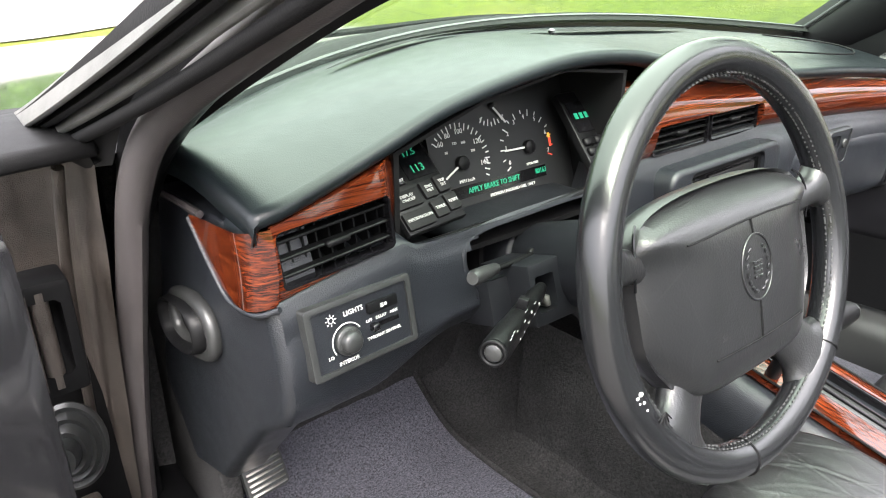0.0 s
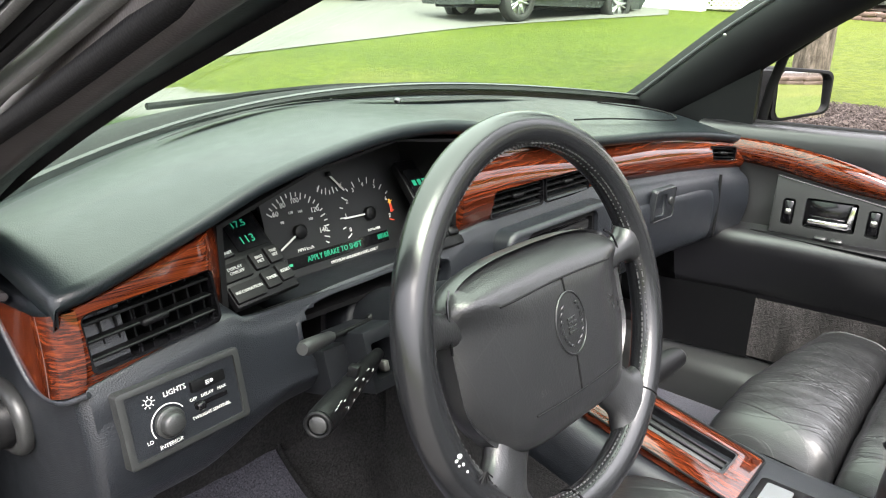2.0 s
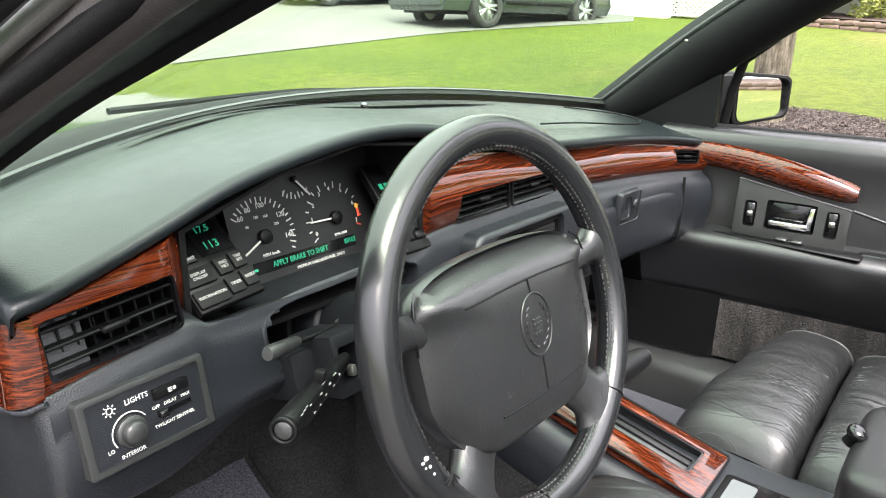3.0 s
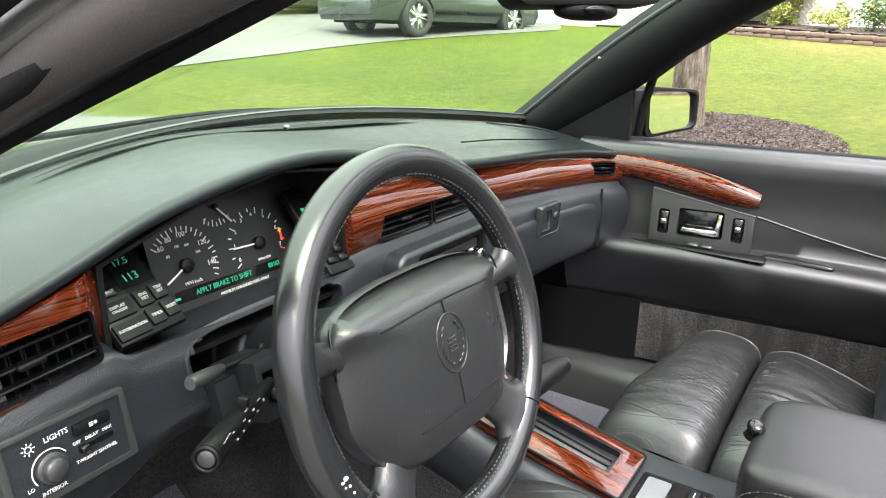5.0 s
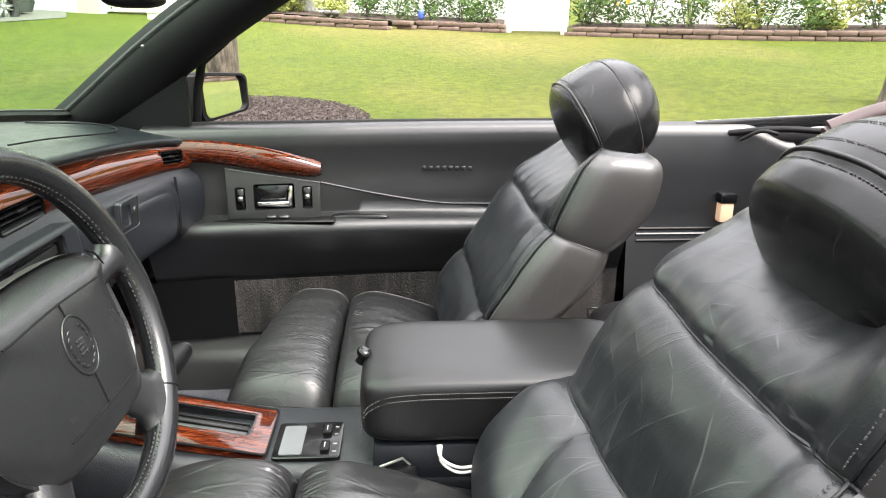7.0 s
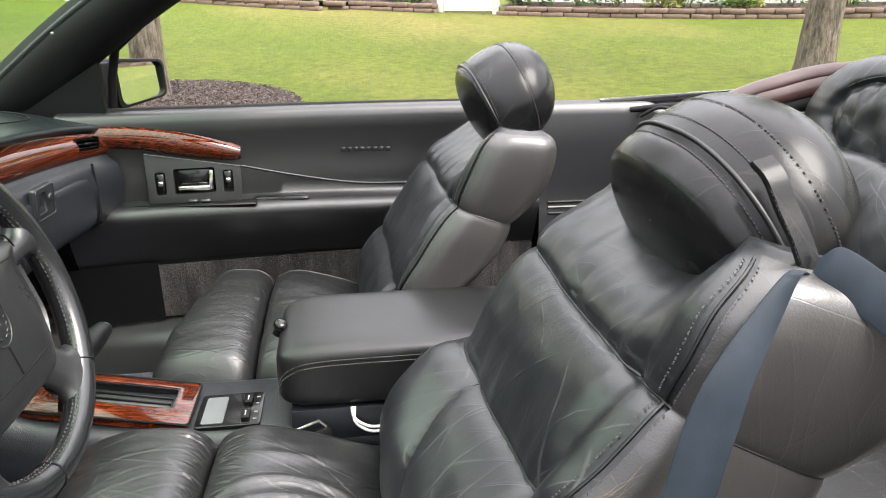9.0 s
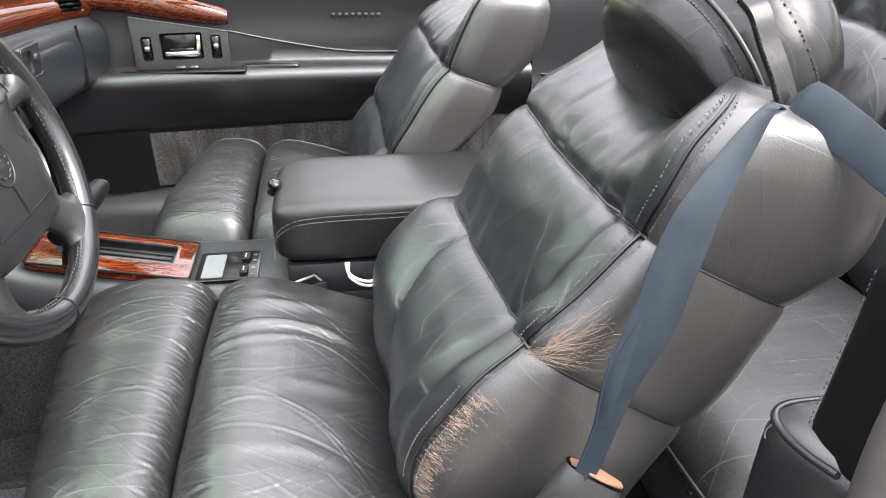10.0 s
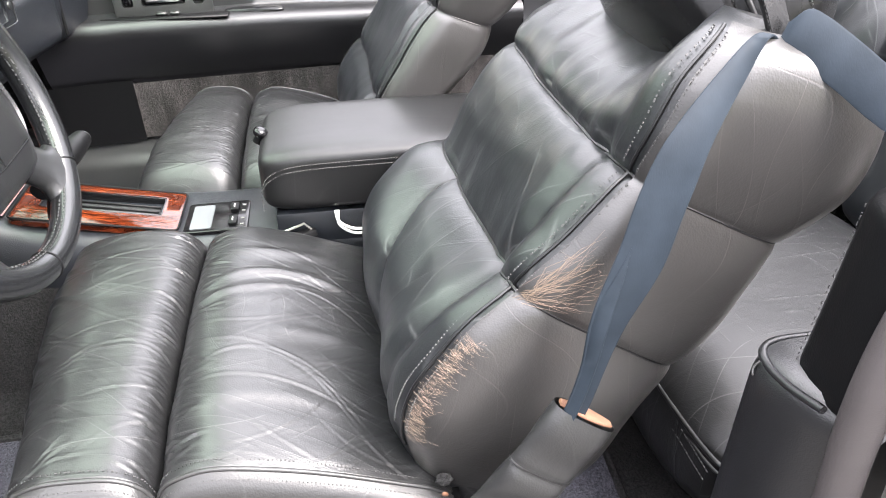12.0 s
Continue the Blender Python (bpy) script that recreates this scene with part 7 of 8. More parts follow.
# ---- console, floor mats, small things ----
def build_console():
    c = thing("centre_console", "black console with wood shifter plate and leather armrest", "console", (0, 0, 0.3))
    rows = []
    for i in range(46):
        y = -0.62 + 0.92 * i / 45
        top = lerp([(-0.62, 0.535), (-0.24, 0.537), (-0.09, 0.539), (0.06, 0.562), (0.15, 0.586), (0.22, 0.64), (0.30, 0.75)], y)[0]
        hw = 0.095 + 0.01 * smoothstep(0.0, 0.3, y)
        rows.append([Vector((-0.005 + x, y, z)) for x, z in ((-hw - 0.015, 0.30), (-hw - 0.010, 0.42), (-hw - 0.004, top - 0.05), (-hw, top - 0.018), (-hw + 0.008, top - 0.004), (-hw + 0.02, top), (0, top), (hw - 0.02, top), (hw - 0.008, top - 0.004), (hw, top - 0.018), (hw + 0.004, top - 0.05), (hw + 0.015, 0.30))])
    part("console_body", grid(rows, caps=True), VINYL, c)
    a, b = Vector((-0.016, -0.09, 0.547)), Vector((-0.008, 0.15, 0.596))
    fm = Matrix.Translation((a + b) / 2) @ frame_of((0, 0, 0), (1, 0, 0), b - a)
    L = (b - a).length
    w = 0.125
    plate = slab(rounded(w, L, 0.008), 0.012, 0.002, 2, fm)
    plate = carve(plate, slab(rounded(0.064, 0.185, 0.006, cx=0.012, cz=0.0), 0.03, 0, 1, fm @ pose(0, -0.01, 0)))
    p = part("wood_plate", plate, WOOD_LONG, c, "glossy red-brown wood shifter plate")
    part("shift_slot", carve(slab(rounded(0.068, 0.19, 0.006, cx=0.012), 0.03, 0.0, 1, fm @ pose(0, 0.001, 0)), slab(rounded(0.058, 0.180, 0.005, cx=0.012), 0.02, 0, 1, fm @ pose(0, -0.004, 0))), GLOSS, p, "black shifter slot")
    part("slot_slide", box(-0.010, 0.028, 0.010, 0.014, -0.085, 0.07, 0.002, 1, fm), GREY, p)
    for x in (0.004, 0.020):
        part("slot_rib", box(x, x + 0.003, 0.006, 0.012, -0.085, 0.08, 0.001, 1, fm), PLASTIC, p)
    part("plate_edge", tube([fm @ Vector((x, -0.001, z)) for x, z in rounded(w + 0.002, L + 0.002, 0.008)], 0.0018, 6, closed=True), PLASTIC, p)
    # wood continues up the sloping front
    rows = [[Vector((x, 0.155 + 0.075 * t, 0.600 + 0.10 * t ** 1.3)) for x in [-0.075 + 0.135 * k / 8 for k in range(9)]] for t in [k / 8 for k in range(9)]]
    part("wood_riser", grid(rows), WOOD, c, "wood trim rising to the dash")
    # switch plate
    fm = frame_of((-0.030, -0.149, 0.5425), (1, 0.0, 0), (0, 1, 0))
    s = part("switch_plate", slab(rounded(0.098, 0.102, 0.008), 0.008, 0.002, 2, fm @ pose(0, -0.001, 0)), GLOSS, c, "gloss black seat switch plate")
    part("pale_panel", slab(rounded(0.078, 0.034, 0.004, cx=-0.002, cz=0.024), 0.002, 0, 1, fm @ pose(0, -0.0025, 0)), PALE, s, "pale grey blank panel")
    for x in (-0.024, 0.022):
        k = part("seat_switch", box(x - 0.013, x + 0.013, -0.007, 0.001, -0.034, -0.020, 0.003, 2, fm), PLASTIC, s)
        part("switch_mark", box(x - 0.006, x + 0.006, -0.0076, -0.007, -0.0275, -0.026, 0, 1, fm), LETTER, k, smooth=False)
        for e in (-1, 1):
            part("switch_light", box(x + e * 0.010 - 0.0015, x + e * 0.010 + 0.0015, -0.002, -0.001, -0.0445, -0.0385, 0, 1, fm), STEEL, s, smooth=False)
    # armrest
    def soften(p):
        q = p.copy()
        q.z = p.z - 0.12 * (p.y > 0) * p.y ** 4 * (p.z > 0)
        return q
    ar = part("armrest", pad((0.008, -0.445, 0.628), (0.114, 0.213, 0.054), (9, 10, 7), n=120, k=48, shape=soften), SMOOTH, c, "padded black leather armrest")
    for dx, dz in ((0.0, 0.0), (0.004, -0.006)):
        stitches(curve([(-0.1075 - dx, -0.62, 0.6615 + dz), (-0.1075 - dx, -0.45, 0.6615 + dz), (-0.1065 - dx, -0.30, 0.659 + dz), (-0.103 - dx, -0.252, 0.645 + dz), (-0.099 - dx, -0.236, 0.62 + dz), (-0.097 - dx, -0.2345, 0.59 + dz)], 50), ar, step=0.005, size=0.0008)
    part("armrest_base", box(-0.100, 0.115, -0.64, -0.25, 0.50, 0.574, 0.008, 2), VINYL, c)
    part("latch_knob", pad((0.006, -0.236, 0.672), (0.014, 0.012, 0.009), (2.2, 2.2, 2.2), (20, 0, 0), n=20, k=12), GLOSS, ar, "black latch knob")
    part("latch_stem", tube([(0.006, -0.228, 0.655), (0.006, -0.236, 0.668)], 0.008, 10), PLASTIC, ar)
    b = thing("belt_buckle", "metal-tongued seat belt buckle between seat and console", "seat belt buckle", (-0.112, -0.28, 0.53))
    fm = frame_of((-0.118, -0.285, 0.540), (0.25, -1.0, 0.1), (0.25, 0.0, 1))
    part("buckle_body", box(-0.030, 0.028, -0.008, 0.012, -0.035, 0.008, 0.005, 2, fm), PLASTIC, b)
    part("tongue", tube([fm @ Vector(q) for q in ((-0.028, 0, 0.006), (-0.022, 0, 0.016), (0.012, 0, 0.020), (0.022, 0, 0.006))], 0.0022, 6), STEEL, b)
    k = thing("white_cord", "loop of thin white cord hanging by the console", "cord", (-0.105, -0.38, 0.55))
    for e in (0, 1):
        part("cord_loop", tube(curve([(-0.102, -0.345 - 0.004 * e, 0.575), (-0.108, -0.350, 0.556 - 0.005 * e), (-0.112, -0.375, 0.543 - 0.008 * e), (-0.112, -0.405, 0.548 - 0.006 * e), (-0.108, -0.425, 0.565)], 24), 0.0026, 8), CORD, k)


def build_mats():
    # front mat
    m = thing("floor_mat", "blue-grey speckled carpet mat with black edging", "floor mat", (-0.4, 0.4, 0.28), group="floor mats")
    rows = []
    for i in range(31):
        t = i / 30
        y = 0.13 + 0.62 * t
        z = 0.279 + 0.32 * smoothstep(0.52, 0.95, y) + 0.004
        rows.append([Vector((-0.645 + 0.42 * j / 20 - 0.02 * t, y, z + 0.006 * noise.noise((x := j * 0.35, y * 6, 1)))) for j in range(21)])
    part("mat", grid(rows), MAT_FABRIC, m)
    edge = [rows[0][j] for j in range(21)] + [rows[i][20] for i in range(31)] + [rows[30][j] for j in range(20, -1, -1)] + [rows[i][0] for i in range(30, -1, -1)]
    part("edging", tube([p + Vector((0, 0, 0.002)) for p in edge], 0.006, 6), CARPET, m)
    m = thing("floor_mat", "blue-grey carpet mat with rounded corners in the rear footwell", "floor mat", (-0.47, -0.62, 0.28), group="floor mats")
    fm = Matrix.Translation((-0.43, -0.560, 0.292)) @ pose(0, 0, 0, -90, 0, 0)
    part("mat", slab(rounded(0.36, 0.30, 0.05), 0.008, 0.0, 1, fm @ pose(0, 0, 0, 0, 3, 0)), MAT_FABRIC, m)
    part("edging", tube([fm @ pose(0, 0, 0, 0, 3, 0) @ Vector((x, 0.0, z)) for x, z in rounded(0.37, 0.31, 0.055)], 0.006, 6, closed=True), CARPET, m)
    part("mat_mark", slab([(0.0, 0.03), (0.012, 0.0), (0.03, -0.012), (0.0, -0.008), (-0.014, -0.03), (-0.008, 0.0)], 0.002, 0, 1, fm @ pose(-0.02, -0.003, 0.02)), GREY, m, "pale worn mark", smooth=False)
    m = thing("floor_mat", "blue-grey carpet mat in the passenger footwell", "floor mat", (0.35, 0.4, 0.28), group="floor mats")
    rows = [[Vector((0.16 + 0.44 * j / 16, 0.10 + 0.5 * i / 20, 0.285 + 0.32 * smoothstep(0.52, 0.95, 0.10 + 0.5 * i / 20))) for j in range(17)] for i in range(21)]
    part("mat", grid(rows), MAT_FABRIC, m)
    b = thing("parking_brake_pedal", "ribbed grey rubber parking brake pedal", "pedal", (-0.645, 0.46, 0.48))
    fm = frame_of((-0.643, 0.455, 0.485), (1, 0.05, 0.06), (0, 0.35, 1))
    part("pad", slab(rounded(0.058, 0.052, 0.006), 0.01, 0.003, 2, fm), GREY, b)
    for k in range(6):
        part("rib", box(-0.025, 0.025, -0.003, 0.001, -0.021 + 0.0078 * k, -0.018 + 0.0078 * k, 0.001, 1, fm), STEEL, b)
    part("arm", tube(curve([fm @ Vector((0, 0.01, 0)), fm @ Vector((0.0, 0.06, 0.02)), fm @ Vector((0, 0.12, 0.14))], 8), 0.009, 8), PLASTIC, b)


def build_tunnel():
    """Carpet on the tunnel's sides, under the console."""
    for s in (-1, 1):
        rows = []
        for i in range(46):
            y = -0.62 + 1.1 * i / 45
            hw = 0.122 + 0.01 * smoothstep(0.0, 0.3, y)
            top = 0.492 + 0.05 * smoothstep(0.05, 0.3, y)
            rows.append([Vector((-0.005 + s * (hw + 0.012 * (1 - k / 6) ** 2 + 0.003 * noise.noise((y * 9, k * 0.6, s))), y, 0.275 + (top - 0.275) * k / 6)) for k in range(7)])
        name = "tunnel_left" if s < 0 else "tunnel_right"
        tagged(part(name, grid(rows), CARPET), "black carpet on the side of the centre tunnel", "carpet", kind="structure")


build_console()
build_tunnel()
build_mats()
# ---- seats ----
EDGE_THREAD = plain("pale grey edge thread", (0.060, 0.058, 0.056), 0.8, grain=0.0)
# levels up the backrest: front y, z; back y, z; half width
LEVELS = [(-0.400, 0.49, -0.575, 0.39, 0.225), (-0.380, 0.58, -0.640, 0.475, 0.246), (-0.392, 0.645, -0.664, 0.540, 0.256), (-0.440, 0.698, -0.678, 0.578, 0.258), (-0.497, 0.738, -0.697, 0.607, 0.254),
          (-0.530, 0.787, -0.735, 0.664, 0.258), (-0.558, 0.830, -0.760, 0.722, 0.258), (-0.585, 0.866, -0.784, 0.760, 0.254), (-0.602, 0.910, -0.838, 0.812, 0.260), (-0.622, 0.948, -0.850, 0.880, 0.258), (-0.652, 0.972, -0.826, 0.932, 0.244), (-0.690, 0.980, -0.778, 0.957, 0.200)]


LEVELS_FAR = [(-0.382, 0.445, -0.545, 0.36, 0.225), (-0.365, 0.535, -0.590, 0.46, 0.246), (-0.375, 0.590, -0.575, 0.545, 0.254), (-0.398, 0.628, -0.562, 0.600, 0.256), (-0.424, 0.662, -0.566, 0.640, 0.252), (-0.470, 0.730, -0.615, 0.695, 0.256),
              (-0.505, 0.785, -0.648, 0.735, 0.256), (-0.533, 0.829, -0.672, 0.778, 0.252), (-0.555, 0.878, -0.728, 0.845, 0.256), (-0.580, 0.925, -0.745, 0.905, 0.255), (-0.600, 0.948, -0.740, 0.936, 0.248), (-0.622, 0.962, -0.718, 0.953, 0.228)]



def back_section(side, t):
    table = LEVELS if side < 0 else LEVELS_FAR
    return lerp([(k / (len(table) - 1), *v) for k, v in enumerate(table)], t)


SEAM_1, SEAM_2 = 4 / 11, 7 / 11
PANEL_SEAM = [(0.0, 0.30), (0.15, 0.05), (0.28, -0.22), (SEAM_1, -0.30)]


def seam_level(side, seam, a):
    """How far up the back a cross seam runs at the angle a."""
    c, s = math.cos(a), math.sin(a)
    e = 3.6 if s <= 0 else 5.0 if -side * c > 0 else 2.7 if side < 0 else 4.0
    px = c * (abs(c) ** e + abs(s) ** e) ** (-1 / e)
    lean = 0.022 if side < 0 and seam == SEAM_1 else 0.0
    return seam + lean * px - 0.018 * max(0, s) * (1 - px * px)


def back_point(side, t, a, out=0.0):
    """A point of the backrest's skin: t up the back, a round it (0: outer side, 90: front, 180: inner side)."""
    fy, fz, by, bz, hw = back_section(side, t)
    c, s = math.cos(a), math.sin(a)
    lead = -side * c
    if s > 0:
        e = 5.0 if lead > 0 else (2.7 if side < 0 else 4.0)
    else:
        e = 3.6 if side > 0 or lead < 0 else 4.6
    ring = (abs(c) ** e + abs(s) ** e) ** (-1 / e)
    px, pf = c * ring, s * ring
    q = -side * px
    front = Vector((0, fy - by, fz - bz))
    thick = front.length / 2
    front.normalize()
    mid = Vector((0, (fy + by) / 2, (fz + bz) / 2))
    dip = 0.0
    for seam in (SEAM_1, SEAM_2):
        at = seam_level(side, seam, a)
        deep = 0.009 if s > 0 and abs(px) < 0.9 else 0.004 if side < 0 else 0.007
        dip += deep * math.exp(-abs(t - at) / 0.020) + 0.003 * math.exp(-abs(t - at) / 0.009)
    sink = 0.0
    if s > 0:
        face = 1 - smoothstep(0.80, 1.0, abs(px))
        sink = 0.014 * (1 - smoothstep(0.30, 0.80, abs(px)))
        # the leading bolster stands proud behind a groove
        low = 1 - smoothstep(SEAM_2 - 0.01, SEAM_2 + 0.06, t)
        sink += 0.013 * math.exp(-((q - 0.70) / 0.05) ** 2) * (0.35 + 0.65 * low) * smoothstep(0.02, 0.1, t)
        if side < 0:
            # the outer bolster is fullest where the cross seam meets it
            sink -= 0.022 * smoothstep(0.62, 0.84, q) * math.exp(-((t - SEAM_1) / 0.10) ** 2) * smoothstep(0.0, 0.7, pf)
            # seam between the lower middle panel and the inner roll
            where = lerp(PANEL_SEAM, t)[0]
            sink += 0.010 * math.exp(-abs(px - where) / 0.05) * (1 - smoothstep(SEAM_1 - 0.03, SEAM_1 - 0.005, t))
            sink -= 0.012 * smoothstep(where, where - 0.35, px) * (1 - smoothstep(SEAM_1 - 0.08, SEAM_1, t)) * face
        for t0, t1 in ((0.0, SEAM_1), (SEAM_1, SEAM_2), (SEAM_2, 0.98)):
            if t0 < t < t1:
                sink -= 0.006 * math.sin(math.pi * (t - t0) / (t1 - t0)) ** 0.8 * face
        sink += 0.003 * noise.noise((px * 2.5, t * 7, side * 2.0))
        # soft folds, and short gathers that leave the seams
        sink += 0.0016 * noise.noise((px * 3 + 9 * t, 3 * px - 14 * t, side * 5.0)) * face
        for seam in (SEAM_1, SEAM_2):
            d = abs(t - seam)
            sink += 0.0022 * noise.noise((px * 9 + 2 * d, t * 2.5, seam * 9)) * math.exp(-d / 0.07) * face
        if t > SEAM_2:
            sink += (0.0050 * noise.noise((px * 8 + t, t * 2.0, 4.0)) + 0.0022 * noise.noise((px * 19 + 9 * t, t * 3.0, 7.0))) * face
    x = side * (0.360 + (hw - dip * (0.6 if abs(px) > 0.9 else 1.0) * abs(px) + out) * px)
    p = mid + front * ((thick - dip + out) * pf - sink)
    # away from the leading shoulder the top slopes back to the headrest
    neck = smoothstep(SEAM_2 - 0.01, 0.86, t) * (1 - smoothstep(0.30, 0.92, q))
    top = max(0.0, s) ** 0.5 if s > 0 else 0.0
    return Vector((x, p.y - 0.072 * neck * top, p.z - 0.026 * neck))


FRONT_ROLL = [(0.034, 0.430), (0.046, 0.480), (0.046, 0.520), (0.034, 0.556), (0.008, 0.577), (-0.045, 0.589), (-0.100, 0.587), (-0.128, 0.576), (-0.143, 0.556), (-0.1485, 0.530)]
REAR_ROLL = [(-0.1485, 0.530), (-0.153, 0.554), (-0.168, 0.570), (-0.205, 0.580), (-0.260, 0.569), (-0.320, 0.549), (-0.390, 0.519), (-0.430, 0.499), (-0.455, 0.470)]


def cushion(side, lead, dy, dz):
    """One roll of a seat cushion: a pillowed top with folds and creases, and the flank below its outer seam."""
    rng = random.Random(11 if lead else 12)
    rng = random.Random(rng.random() + side)
    nu, nv = 260, 120 if lead else 170
    fine = curve([(0, y, z) for y, z in (FRONT_ROLL if lead else REAR_ROLL)], 400)
    run = [0.0]
    for a, b in zip(fine, fine[1:]):
        run.append(run[-1] + (b - a).length)
    total = run[-1]
    arc = np.linspace(0, total, nv)
    py = np.interp(arc, run, [p.y for p in fine])
    pz = np.interp(arc, run, [p.z for p in fine])
    ty, tz = np.gradient(py), np.gradient(pz)
    size = np.hypot(ty, tz)
    ny, nz = tz / size, -ty / size
    u = np.linspace(0, 1, nu)[:, None]
    S = arc[None, :]
    x_in, x_out = 0.118, 0.600
    X = x_in + (x_out - x_in) * u
    bulge = (0.019 if lead else 0.026) * (1 - np.abs(2 * u - 1) ** 3.0)
    inner = np.clip((0.09 - u) / 0.09, 0, 1)
    up = np.clip((pz[None, :] - 0.50) / 0.07, 0, 1)
    H = np.zeros((nu, nv))

    def streak(x0, s0, slope, bow, length, width, high, trough=0.6):
        """A raised crease that runs across the roll, with a shallow trough beside it."""
        d = S - s0
        off = (X - x0 - slope * d - bow * d * d / 0.1) / math.sqrt(1 + slope * slope)
        window = np.exp(-(d / (0.5 * length)) ** 4)
        return high * window * (np.exp(-(off / width) ** 2) - trough * np.exp(-((off - 1.9 * width) / (1.4 * width)) ** 2))
    gap = total if lead else 0.0
    inward = -1 if lead else 1
    for _ in range(95):
        length = rng.uniform(0.015, 0.06)
        H += streak(rng.uniform(x_in, x_out), gap + inward * (0.028 + 0.4 * length), rng.uniform(-0.4, 0.4), rng.uniform(-0.3, 0.3), length, rng.uniform(0.0010, 0.0020), rng.uniform(0.0003, 0.0009))
    for _ in range(42 if lead else 48):
        near = rng.random() ** 0.7
        H += streak(x_in + (x_out - x_in) * near, rng.uniform(0.3, 0.9) * total, rng.choice((-1, 1)) * rng.uniform(0.10, 0.75), rng.uniform(-0.7, 0.7), rng.uniform(0.08, 0.24), rng.uniform(0.0010, 0.0018), rng.uniform(0.0003, 0.0008))
    if lead:
        folds = ((0.30, 0.10, 0.004, 0.0018), (0.42, 0.12, 0.005, 0.0020), (0.50, 0.11, 0.004, 0.0014), (0.22, 0.10, 0.006, 0.0016))
    else:
        folds = ((0.285, 0.16, 0.008, 0.0036), (0.330, 0.11, 0.006, 0.0016), (0.405, 0.19, 0.010, 0.0018), (0.235, 0.15, 0.010, 0.0024), (0.515, 0.14, 0.008, 0.0012))
    for x0, s0, width, high in folds:
        H += streak(x0, s0, rng.uniform(-0.35, 0.35), rng.uniform(-0.15, 0.32), rng.uniform(0.10, 0.17), width, high, 0.8)
    for a, b in ((9.0, 0.0022), (21.0, 0.0009)):
        for i in range(nu):
            for k in range(0, nv):
                H[i, k] += b * noise.noise((X[i, 0] * a * 1.8, S[0, k] * a * 0.6, side * 3.0 + lead))
    H *= np.clip(u / 0.05, 0, 1) * np.clip((1 - u) / 0.02, 0, 1) * np.clip(S / 0.03, 0.0, 1.0) ** (1 if lead else 0.4)
    step = np.clip((u - 0.25) / 0.75, 0, 1)
    back = 0.045 * step * step * (3 - 2 * step) * np.clip((py[None, :] + 0.06) / 0.10, 0, 1) if lead else 0.0
    Y = py[None, :] + ny[None, :] * H - back + 0.0 * u
    Z = pz[None, :] + nz[None, :] * H + bulge * up - 0.035 * inner ** 2 * up
    pts = [[Vector((side * X[i, 0], Y[i, k] + dy, Z[i, k] + dz)) for k in range(nv)] for i in range(nu)]
    # the flank from the outer seam down to the plastic cover
    rows, seam, low = [], [], []
    for k in range(nv):
        p = pts[-1][k]
        foot = lerp([(-0.455, 0.470), (-0.39, 0.470), (-0.147, 0.505), (-0.01, 0.530), (0.05, 0.530)], p.y - dy)[0] + dz
        if p.z < foot + 0.006:
            continue
        row = [p]
        for m in range(1, 13):
            t = m / 12
            row.append(Vector((p.x + side * (0.020 * math.sin(math.pi * t ** 0.7) + 0.008 * t), p.y, p.z + (foot - p.z) * t)))
        rows.append(row)
        seam.append(pts[-4][k] + Vector((0, 0, 0.0012)))
        low.append(row[1] + Vector((side * 0.001, 0, 0)))
    return grid(pts), grid(rows), seam, low


